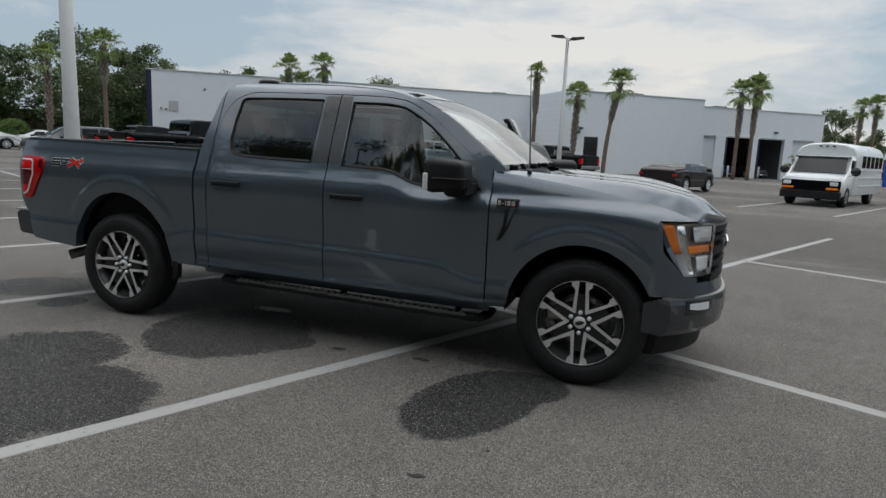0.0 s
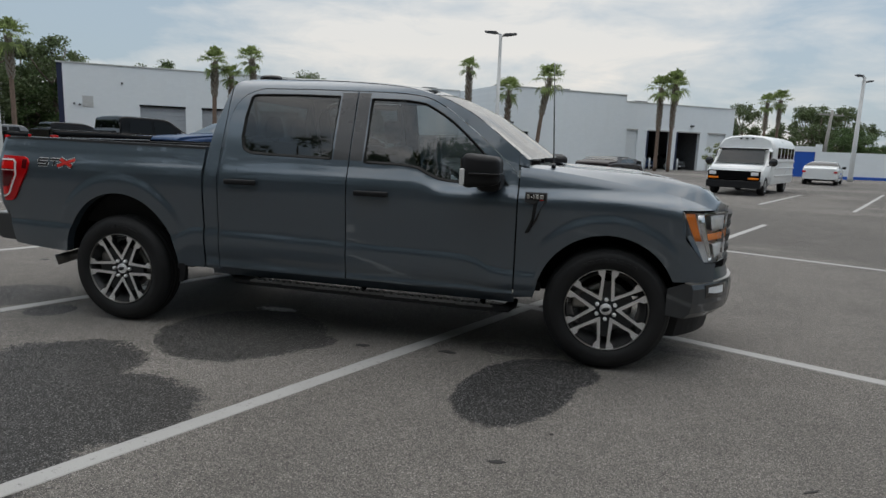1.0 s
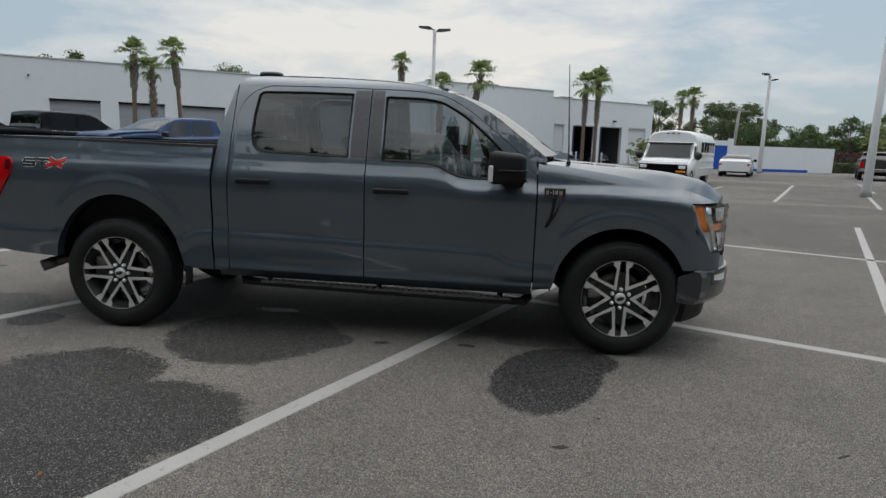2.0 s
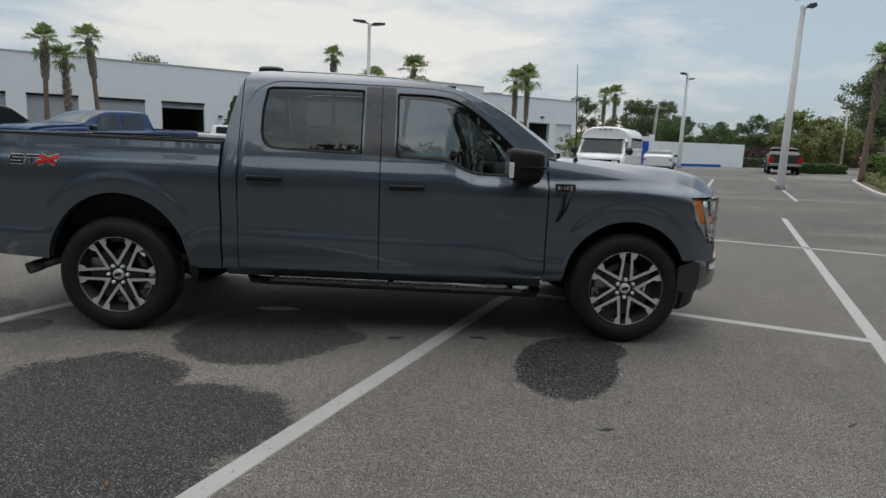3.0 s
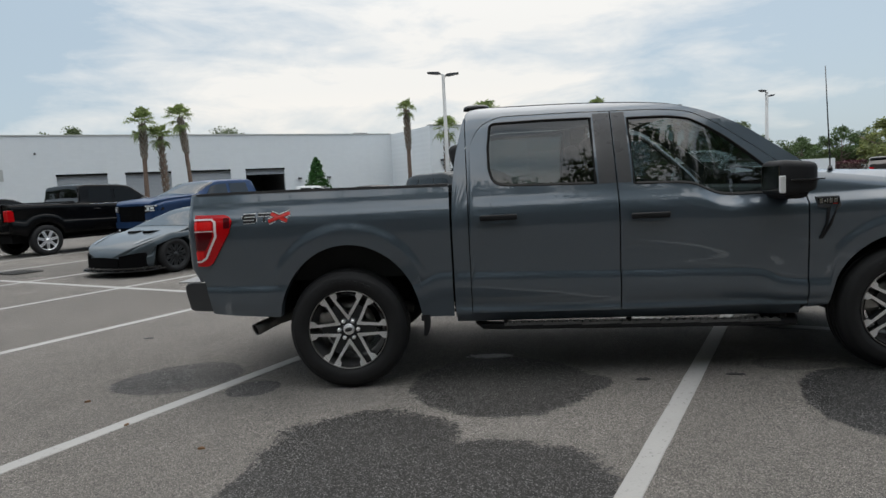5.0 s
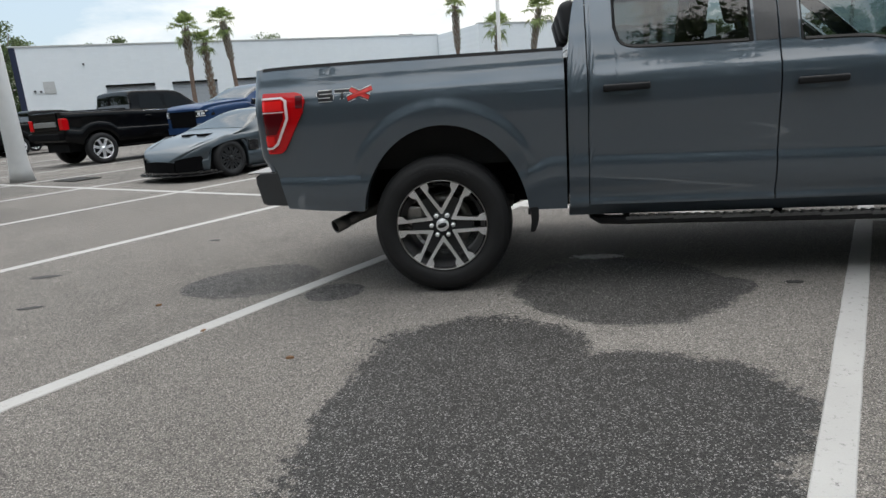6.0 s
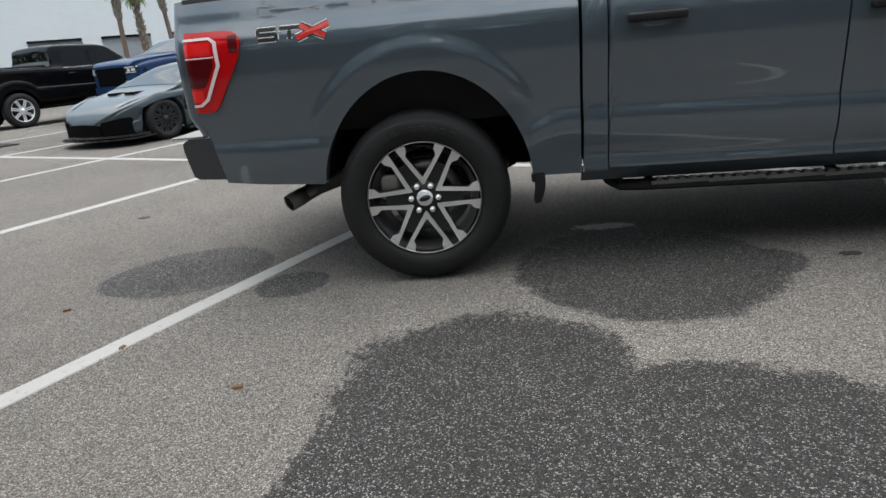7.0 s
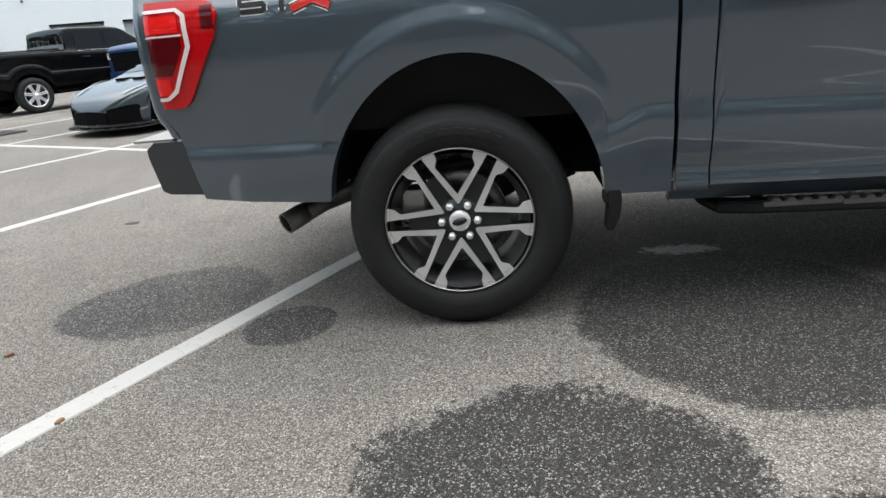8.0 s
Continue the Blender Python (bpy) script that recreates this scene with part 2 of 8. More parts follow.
def add_tube(bm, a, b, r0, r1=None, n=16, caps=True):
    """A straight tapered rod from a to b."""
    a, b = Vector(a), Vector(b)
    r1 = r0 if r1 is None else r1
    side = (b - a).normalized().orthogonal().normalized()
    other = (b - a).normalized().cross(side)
    rings = []
    for p, r in ((a, r0), (b, r1)):
        rings.append([bm.verts.new(p + (side * math.cos(i * 2 * math.pi / n) + other * math.sin(i * 2 * math.pi / n)) * r) for i in range(n)])
    for i in range(n):
        bm.faces.new((rings[0][i], rings[0][(i + 1) % n], rings[1][(i + 1) % n], rings[1][i])).smooth = True
    if caps:
        bm.faces.new(rings[0][::-1])
        bm.faces.new(rings[1])


def add_path_tube(bm, points, radii, n=10):
    """A bent tapered rod."""
    pts = [Vector(p) for p in points]
    rings = []
    for i, p in enumerate(pts):
        way = (pts[min(i + 1, len(pts) - 1)] - pts[max(i - 1, 0)]).normalized()
        side = way.cross(Vector((0.31, 0.17, 0.93))).normalized()
        other = way.cross(side)
        rings.append([bm.verts.new(p + (side * math.cos(k * 2 * math.pi / n) + other * math.sin(k * 2 * math.pi / n)) * radii[i]) for k in range(n)])
    for a, b in zip(rings, rings[1:]):
        for k in range(n):
            bm.faces.new((a[k], a[(k + 1) % n], b[(k + 1) % n], b[k])).smooth = True
    bm.faces.new(rings[0][::-1])
    bm.faces.new(rings[-1])


def add_revolve(bm, profile, n=48, axis="y", centre=(0, 0, 0), closed=False):
    """Turns (radius, along) pairs about an axis."""
    rings = []
    for r, h in profile:
        ring = []
        for i in range(n):
            a = i * 2 * math.pi / n
            p = (r * math.cos(a), h, r * math.sin(a)) if axis == "y" else (r * math.cos(a), r * math.sin(a), h)
            ring.append(bm.verts.new(Vector(p) + Vector(centre)))
        rings.append(ring)
    pairs = list(zip(rings, rings[1:])) + ([(rings[-1], rings[0])] if closed else [])
    for a, b in pairs:
        for i in range(n):
            bm.faces.new((a[i], a[(i + 1) % n], b[(i + 1) % n], b[i])).smooth = True


def add_prism(bm, outline, y0, y1, m=None):
    """An (x, z) outline given depth along y."""
    a = [bm.verts.new((x, y0, z)) for x, z in outline]
    b = [bm.verts.new((x, y1, z)) for x, z in outline]
    bm.faces.new(a)
    bm.faces.new(b[::-1])
    for i in range(len(a)):
        j = (i + 1) % len(a)
        bm.faces.new((a[j], a[i], b[i], b[j]))
    if m is not None:
        bmesh.ops.transform(bm, matrix=m, verts=a + b)


def mended(bm):
    bmesh.ops.recalc_face_normals(bm, faces=bm.faces[:])
    return bm


# the lot: asphalt with damp patches
STALL = math.atan2(0.894, 0.447)                 # the way the bay lines run
U = Vector((math.cos(STALL), math.sin(STALL), 0))
V = Vector((math.sin(STALL), -math.cos(STALL), 0))

ASPHALT, at, ab = nodes_of("weathered_asphalt")
ground_at = place(at)
stones = add(at, "ShaderNodeTexVoronoi", Scale=215.0, Randomness=1.0)
grit = add(at, "ShaderNodeTexVoronoi", Scale=300.0, Randomness=1.0)
for n in (stones, grit):
    at.links.new(ground_at, n.inputs["Vector"])
pick = at.nodes.new("ShaderNodeSeparateColor")
at.links.new(stones.outputs["Color"], pick.inputs[0])
pick_fine = at.nodes.new("ShaderNodeSeparateColor")
at.links.new(grit.outputs["Color"], pick_fine.inputs[0])
tone = ramp(at, pick.outputs[0], (0.0, (0.030, 0.027, 0.024)), (0.30, (0.160, 0.144, 0.127)), (0.82, (0.335, 0.306, 0.274)), (1.0, (0.62, 0.575, 0.525)))
fine_tone = ramp(at, pick_fine.outputs[0], (0.0, (0.060, 0.056, 0.051)), (0.55, (0.225, 0.211, 0.195)), (1.0, (0.50, 0.475, 0.445)))
tar = ramp(at, stones.outputs["Distance"], (0.42, 0.0), (0.70, 0.6))
dry = mixed(at, 0.22, tone, fine_tone)
dry = mixed(at, tar, dry, (0.060, 0.058, 0.057))
broad = noise_of(at, 0.35, 6.0, 0.6, vec=ground_at)
patch_tone = noise_of(at, 2.2, 6.0, 0.65, vec=ground_at)
dry = mixed(at, 1.0, dry, ramp(at, broad, (0.3, 0.75), (0.7, 0.96)), "MULTIPLY")
dry = mixed(at, 1.0, dry, ramp(at, patch_tone, (0.3, 0.88), (0.75, 1.10)), "MULTIPLY")
# a paler stretch beside the rear wheel, and half-dried streaks over the aisles
paler = add(at, "ShaderNodeMapping", Location=(0.75, -1.55, 0), Rotation=(0, 0, radians(20)), Scale=(1.9, 1.15, 1e4))
paler.vector_type = "TEXTURE"
at.links.new(ground_at, paler.inputs[0])
paler_size = at.nodes.new("ShaderNodeVectorMath")
paler_size.operation = "LENGTH"
at.links.new(paler.outputs[0], paler_size.inputs[0])
dry = mixed(at, 1.0, dry, ramp(at, maths(at, "ADD", paler_size.outputs["Value"], maths(at, "MULTIPLY", maths(at, "SUBTRACT", patch_tone, 0.5), 0.9)), (0.35, 1.16), (1.0, 0.92)), "MULTIPLY")
streak_at = place(at, (0.055, 0.16, 1.0), 0.32)
streak_a = noise_of(at, 1.0, 6.0, 0.58, vec=streak_at, distort=0.6)
aisle = add(at, "ShaderNodeMapping", Location=(1.8, -1.5, 0), Scale=(13.0, 7.5, 1e4))
aisle.vector_type = "TEXTURE"
at.links.new(ground_at, aisle.inputs[0])
aisle_size = at.nodes.new("ShaderNodeVectorMath")
aisle_size.operation = "LENGTH"
at.links.new(aisle.outputs[0], aisle_size.inputs[0])
far_off = ramp(at, aisle_size.outputs["Value"], (0.75, 0.0), (1.2, 1.0))
dry = mixed(at, maths(at, "MULTIPLY", ramp(at, streak_a, (0.47, 0.0), (0.50, 0.55), (0.60, 0.75)), far_off), dry, mixed(at, 1.0, dry, (0.62, 0.62, 0.63), "MULTIPLY"))
dry = mixed(at, maths(at, "MULTIPLY", ramp(at, streak_a, (0.36, 0.8), (0.42, 0.0)), far_off), dry, mixed(at, 1.0, dry, (1.28, 1.28, 1.27), "MULTIPLY"))
# damp patches and one painted shade ellipse: centre, half lengths, turn in degrees, how wet or shaded, how ragged
DAMP_AND_SHADE = (
    ((0.26, -2.02), (0.56, 0.58), -10, 0.88, 0.85), ((0.98, -2.36), (0.56, 0.46), -20, 0.88, 0.85), ((0.50, -2.95), (0.80, 0.75), 0, 0.88, 0.85), ((-0.05, -2.50), (0.28, 0.50), 0, 0.88, 0.85),
    # the widest ellipse here paints the truck's own shade into the ground
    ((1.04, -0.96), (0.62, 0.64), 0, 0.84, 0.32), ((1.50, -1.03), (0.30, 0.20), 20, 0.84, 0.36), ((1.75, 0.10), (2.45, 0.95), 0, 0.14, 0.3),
    ((3.17, -1.46), (0.335, 0.60), -17, 1.0, 0.24), ((3.37, -1.13), (0.31, 0.27), 10, 1.0, 0.24), ((3.12, -0.72), (0.30, 0.16), 0, 0.6, 0.3),
    ((-1.42, -0.57), (0.46, 0.40), 20, 0.70, 0.24), ((-1.62, -0.64), (0.30, 0.29), 30, 0.86, 0.2), ((-0.74, -0.90), (0.195, 0.175), 30, 0.82, 0.2),
    ((4.35, -0.38), (0.24, 0.12), -12, 0.45, 0.5),
)
edge = noise_of(at, 4.5, 5.0, 0.62, vec=ground_at)
ragged = noise_of(at, 26.0, 3.0, 0.6, vec=ground_at)
jag = maths(at, "ADD", maths(at, "MULTIPLY", maths(at, "SUBTRACT", pick.outputs[1], 0.5), 0.12), maths(at, "ADD", maths(at, "MULTIPLY", maths(at, "SUBTRACT", edge, 0.5), 0.75), maths(at, "MULTIPLY", maths(at, "SUBTRACT", ragged, 0.5), 0.70)))
damp_shade = None
for (cx, cy), (rx, ry), turn, depth, rough in DAMP_AND_SHADE:
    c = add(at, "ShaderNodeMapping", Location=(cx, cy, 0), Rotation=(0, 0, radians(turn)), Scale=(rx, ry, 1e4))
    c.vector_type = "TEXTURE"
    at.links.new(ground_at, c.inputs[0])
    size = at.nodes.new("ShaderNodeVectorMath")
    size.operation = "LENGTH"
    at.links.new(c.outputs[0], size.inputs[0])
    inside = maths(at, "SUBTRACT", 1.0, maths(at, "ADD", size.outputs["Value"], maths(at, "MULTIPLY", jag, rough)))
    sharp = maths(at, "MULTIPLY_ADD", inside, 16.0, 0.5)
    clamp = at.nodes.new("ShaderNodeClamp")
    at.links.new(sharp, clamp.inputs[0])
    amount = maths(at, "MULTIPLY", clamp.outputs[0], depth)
    damp_shade = amount if damp_shade is None else maths(at, "MAXIMUM", damp_shade, amount)
# pale patch under the truck: a sky reflection painted into the ground colour
pale = add(at, "ShaderNodeMapping", Location=(0.98, -0.26, 0), Scale=(0.20, 0.075, 1e4))
pale.vector_type = "TEXTURE"
at.links.new(ground_at, pale.inputs[0])
sky_glint_size = at.nodes.new("ShaderNodeVectorMath")
sky_glint_size.operation = "LENGTH"
at.links.new(pale.outputs[0], sky_glint_size.inputs[0])
sky_glint_edge = maths(at, "ADD", sky_glint_size.outputs["Value"], maths(at, "MULTIPLY", maths(at, "SUBTRACT", ragged, 0.5), 1.5))
# stain weights this painted reflection, stone by stone
stain = maths(at, "MULTIPLY", ramp(at, sky_glint_edge, (0.55, 1.0), (1.3, 0.0)), ramp(at, pick.outputs[0], (0.1, 0.6), (0.5, 1.0)))
damp_shade_tone = ramp(at, pick.outputs[0], (0.0, (0.006, 0.006, 0.006)), (0.55, (0.016, 0.016, 0.016)), (0.83, (0.052, 0.051, 0.050)), (1.0, (0.54, 0.53, 0.52)))
damp_shade_tone = mixed(at, 0.16, damp_shade_tone, ramp(at, pick_fine.outputs[0], (0.0, (0.008, 0.008, 0.008)), (0.6, (0.035, 0.034, 0.033)), (1.0, (0.28, 0.275, 0.27))))
damp_shade_tone = mixed(at, 1.0, damp_shade_tone, ramp(at, patch_tone, (0.3, 0.85), (0.75, 1.2)), "MULTIPLY")
damp_shade_tone = mixed(at, 1.0, damp_shade_tone, (0.62, 0.62, 0.62), "MULTIPLY")
at.links.new(mixed(at, stain, mixed(at, damp_shade, dry, damp_shade_tone), (0.80, 0.80, 0.79)), ab.inputs["Base Color"])
at.links.new(ramp(at, damp_shade, (0.0, 0.90), (1.0, 0.62)), ab.inputs["Roughness"])
at.links.new(ramp(at, damp_shade, (0.0, 0.35), (0.9, 0.24)), ab.inputs["Specular IOR Level"])
bump(at, ab, maths(at, "SUBTRACT", 1.0, stones.outputs["Distance"]), 0.75, 0.006)

bm = bmesh.new()
bmesh.ops.create_grid(bm, x_segments=60, y_segments=60, size=1600)
ground = tagged(put_mesh(bm, "ground", ASPHALT), "weathered grey asphalt car park with dark damp patches", "ground", kind="structure")

LINE_PAINT, lt, lb = nodes_of("worn_white_line_paint")
line_at = place(lt)
worn = noise_of(lt, 30.0, 6.0, 0.7, vec=line_at)
specks = add(lt, "ShaderNodeTexVoronoi", Scale=120.0)
lt.links.new(line_at, specks.inputs["Vector"])
grime = noise_of(lt, 1.6, 6.0, 0.6, vec=line_at)
white = mixed(lt, ramp(lt, grime, (0.3, 0.0), (0.75, 0.5)), (0.37, 0.365, 0.352), (0.28, 0.272, 0.262))
holes = maths(lt, "MULTIPLY", ramp(lt, worn, (0.56, 0.0), (0.70, 1.0)), ramp(lt, specks.outputs["Color"], (0.35, 0.0), (0.6, 1.0)))
lt.links.new(mixed(lt, holes, white, (0.14, 0.137, 0.134)), lb.inputs["Base Color"])
lb.inputs["Roughness"].default_value = 0.75
bump(lt, lb, maths(lt, "SUBTRACT", 1.0, specks.outputs["Distance"]), 0.4, 0.005)


def painted_line(a, b, width=0.105, label="worn white bay line painted on the asphalt"):
    """One painted stripe, a thin slab with slightly wavering edges."""
    a, b = Vector((*a, 0)), Vector((*b, 0))
    way = (b - a).normalized()
    side = Vector((-way.y, way.x, 0))
    n = max(2, int((b - a).length / 0.12))
    bm = bmesh.new()
    rows = []
    for i in range(n + 1):
        p = a.lerp(b, i / n)
        w0 = width / 2 + 0.004 * noise.noise(p * 5.0)
        w1 = width / 2 + 0.004 * noise.noise(p * 5.0 + Vector((9, 3, 1)))
        rows.append([bm.verts.new(p + side * s + Vector((0, 0, z))) for s, z in ((w0 + 0.004, 0.0), (w0, 0.004), (-w1, 0.004), (-w1 - 0.004, 0.0))])
    for r, s in zip(rows, rows[1:]):
        for k in range(3):
            bm.faces.new((r[k], s[k], s[k + 1], r[k + 1]))
    return tagged(put_mesh(mended(bm), "bay_line", LINE_PAINT), label, "road marking", "bay lines", "structure")


TAR = material("black_tar_spot", (0.025, 0.024, 0.023), 0.7, grain=0.3, fine=200, relief=0.4)
LEAF_BROWN = material("dry_brown_leaf", (0.16, 0.085, 0.04), 0.8, grain=0.3, scale=60)


def blot(name, x, y, rx, ry, turn, mat, label, category, seed, rise=0.005):
    """A small flat lump with an uneven rim."""
    r = random.Random(seed)
    bm = bmesh.new()
    rim, top = [], []
    for i in range(18):
        a = i * 2 * math.pi / 18
        k = r.uniform(0.75, 1.12)
        rim.append(bm.verts.new((rx * k * math.cos(a), ry * k * math.sin(a), 0.001)))
        top.append(bm.verts.new((rx * k * 0.8 * math.cos(a), ry * k * 0.8 * math.sin(a), rise * r.uniform(0.7, 1.0))))
    bm.faces.new(top)
    for i in range(18):
        bm.faces.new((rim[i], rim[(i + 1) % 18], top[(i + 1) % 18], top[i]))
    ob = put_mesh(mended(bm), name, mat)
    ob.matrix_basis = pose(x, y, 0, 0, 0, turn)
    return tagged(ob, label, category)


for i, (x, y, rx, ry, turn) in enumerate(((3.16, -2.41, 0.045, 0.018, 10), (2.0, -0.976, 0.06, 0.035, 0), (-2.81, -1.06, 0.09, 0.035, 20), (-3.34, -0.27, 0.14, 0.05, 15), (-2.47, 0.84, 0.06, 0.04, 0),
                                          (2.62, -0.93, 0.07, 0.03, -10), (3.4, -2.05, 0.012, 0.012, 0), (4.55, -2.3, 0.05, 0.01, 30))):
    tagged(blot("tar_spot", x, y, rx, ry, turn, TAR, "small black tar spot on the asphalt", "stain", i), group="tar spots", kind="structure")
for i, (x, y) in enumerate(((-0.642, -1.936), (-1.86, -1.08), (-1.3, -1.55), (0.9, -3.0))):
    blot("dry_leaf", x, y, 0.022, 0.012, 40 * i, LEAF_BROWN, "small curled dry brown leaf", "leaf", 40 + i, 0.012)
# drain cover by the lamp post
drain = thing("drain_cover", "black iron drain grate set in asphalt", "drain", pose(-9.2, 7.7, 0.004, 0, 0, -27))
for i in range(9):
    part("grate_bar", box(-0.45 + i * 0.1, -0.39 + i * 0.1, -0.3, 0.3, -0.002, 0.02), TAR, drain)

# two rows of bays share the cross line through CROSS
CROSS = Vector((3.10, 0.57, 0))
def bay(along, out):
    p = CROSS + V * along + U * out
    return (p.x, p.y)


painted_line(bay(-30, 0), bay(14, 0))
for k in range(-9, 5):
    painted_line(bay(3.03 * k, 0.06), bay(3.03 * k, 10.1 if k >= 0 else 5.3))
    painted_line(bay(3.03 * k, -5.6), bay(3.03 * k, -0.06))
painted_line(bay(0, 5.3), bay(14, 5.3))
for a, b in (((6.7, 17.3), (9.2, 22.6)), ((9.15, 15.9), (12.6, 22.8)), ((11.4, 14.75), (17.0, 26.0)), ((13.7, 13.3), (16.9, 19.7))):
    painted_line(a, b)
painted_line((18.2, 21.5), (22.4, 30.5))

# the white workshop building
WHITE_WALL, vt, vb = nodes_of("white_painted_block_wall")
wall_at = place(vt)
rows_tex = add(vt, "ShaderNodeTexBrick", Scale=1.0)
rows_tex.inputs["Color1"].default_value = (0.745, 0.775, 0.795, 1)
rows_tex.inputs["Color2"].default_value = (0.725, 0.755, 0.775, 1)
rows_tex.inputs["Mortar"].default_value = (0.715, 0.745, 0.765, 1)
for key, value in (("Mortar Size", 0.006), ("Brick Width", 0.40), ("Row Height", 0.20)):
    rows_tex.inputs[key].default_value = value
turned = add(vt, "ShaderNodeMapping", Rotation=(radians(90), 0, 0))
vt.links.new(wall_at, turned.inputs[0])
vt.links.new(turned.outputs[0], rows_tex.inputs["Vector"])
streak = add(vt, "ShaderNodeMapping", Scale=(0.8, 0.8, 0.12))
vt.links.new(wall_at, streak.inputs[0])
streaks = noise_of(vt, 1.4, 6.0, 0.65, vec=streak.outputs[0])
blotch = noise_of(vt, 0.5, 5.0, 0.6, vec=wall_at)
wall_tone = mixed(vt, ramp(vt, streaks, (0.5, 0.0), (0.85, 0.35)), rows_tex.outputs["Color"], (0.66, 0.68, 0.69))
wall_tone = mixed(vt, ramp(vt, blotch, (0.4, 0.0), (0.8, 0.25)), wall_tone, (0.79, 0.80, 0.80))
vt.links.new(wall_tone, vb.inputs["Base Color"])
vb.inputs["Roughness"].default_value = 0.85
bump(vt, vb, rows_tex.outputs["Fac"], -0.12, 0.004)

COPING = material("metal_roof_edge", (0.52, 0.52, 0.51), 0.5, metal=0.3)
SHUTTER = material("pale_grey_roller_shutter", (0.34, 0.36, 0.385), 0.55, grain=0.08)
WHITE_DOOR = material("white_roller_shutter", (0.66, 0.68, 0.69), 0.5, grain=0.06)
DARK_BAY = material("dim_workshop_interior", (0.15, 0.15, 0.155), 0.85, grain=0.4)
NAVY = material("dark_blue_paint", (0.015, 0.02, 0.05), 0.6)
BLUE_PAINT = material("bright_blue_paint", (0.012, 0.085, 0.42), 0.5)
CONCRETE = material("grey_concrete", (0.40, 0.39, 0.37), 0.85, grain=0.15, scale=3)
POLE_GREY = material("galvanised_lamp_pole", (0.46, 0.46, 0.455), 0.55, metal=0.2, grain=0.08)
LAMP_DARK = material("dark_lamp_head", (0.06, 0.06, 0.065), 0.5)

TURN = radians(34)
EAST = Matrix.Rotation(TURN, 4, "Z")


def wall_with_holes(bm, s0, s1, h, holes, thick=0.35):
    """A wall along s from s0 to s1, its face at n = 0, with door openings (s0, s1, top) that go through it."""
    ss = sorted({s0, s1, *(q for hole in holes for q in hole[:2])})
    zs = sorted({0.0, h, *(hole[2] for hole in holes)})
    for y, flip in ((0.0, False), (thick, True)):
        grid = {(s, z): bm.verts.new((s, y, z)) for s in ss for z in zs}
        for a, b in zip(ss, ss[1:]):
            for c, d in zip(zs, zs[1:]):
                if not any(p <= a and b <= q and d <= top for p, q, top in holes):
                    quad = [grid[a, c], grid[b, c], grid[b, d], grid[a, d]]
                    bm.faces.new(quad[::-1] if flip else quad)
        for v in list(grid.values()):
            if not v.link_faces:
                bm.verts.remove(v)
    rim = [e for e in bm.edges if e.is_boundary and e.verts[0].co.y < thick / 2]
    for e in rim:
        twin = [next(v for v in bm.verts if abs(v.co.y - thick) < 1e-6 and (v.co - u.co - Vector((0, thick, 0))).length < 1e-5) for u in e.verts]
        bm.faces.new((e.verts[0], e.verts[1], twin[1], twin[0]))
    mended(bm)


def shutter(parent, a, b, z0, z1, y, mat):
    n = max(3, int((z1 - z0) / 0.28))
    bm = bmesh.new()
    rows = []
    for i in range(n):
        c, d = z0 + (z1 - z0) * i / n, z0 + (z1 - z0) * (i + 1) / n
        for z, dy in ((c + 0.004, 0.02), (c + 0.012, 0.0), (d - 0.012, 0.0), (d - 0.004, 0.02)):
            rows.append((bm.verts.new((a, y + dy, z)), bm.verts.new((b, y + dy, z))))
    for p, q in zip(rows, rows[1:]):
        bm.faces.new((p[0], p[1], q[1], q[0]))
    return part("roller_shutter", bm, mat, parent, "closed ribbed roller shutter")


building = thing("workshop_building", "long white painted block workshop with roller-shutter bays and flat roof", "building", Matrix.Translation((-7.2, 52.4, 0)) @ EAST)
HIGH = 6.42
left_doors = [(-26.5, -23.3, 3.55), (-22.1, -18.95, 3.55), (-17.7, -14.5, 3.55), (-13.3, -10.1, 3.55)]
bm = bmesh.new()
wall_with_holes(bm, -31.5, 0.0, HIGH, left_doors)
part("wall", bm, WHITE_WALL, building)
part("wall", box(-31.86, -31.5, 0.0, 30, 0, HIGH - 0.02), NAVY, building, "dark blue end wall")
bm = bmesh.new()
add_box(bm, 0.0, 0.35, -7.3, 0.35, 0, HIGH)
part("wall", bm, WHITE_WALL, building)
right_doors = [(13.25, 14.5, 3.5), (15.7, 18.3, 3.5), (19.1, 21.8, 3.5), (22.7, 25.0, 3.5)]
bm = bmesh.new()
wall_with_holes(bm, 0.35, 13.0, HIGH, [(1.9, 3.2, 2.9)])
bmesh.ops.translate(bm, vec=(0, -7.3, 0), verts=bm.verts)
part("wall", bm, WHITE_WALL, building)
bm = bmesh.new()
wall_with_holes(bm, 13.0, 25.9, 5.88, right_doors)
bmesh.ops.translate(bm, vec=(0, -7.3, 0), verts=bm.verts)
part("wall", bm, WHITE_WALL, building)
part("wall", box(25.55, 25.9, -6.95, 22, 0, 5.88), WHITE_WALL, building)
for a, b, y, h in ((-31.9, 0.0, -0.06, HIGH), (0.0, 13.0, -7.36, HIGH), (13.0, 25.96, -7.36, 5.88)):
    part("roof_edge", box(a, b, y, y + 0.5, h, h + 0.10, 0.01), COPING, building, "grey metal roof edge")
part("roof", box(-31.4, 25.4, 0.4, 30, 5.4, 5.6), CONCRETE, building)
part("roof", box(0.4, 25.4, -6.9, 0.4, 5.3, 5.5), CONCRETE, building)
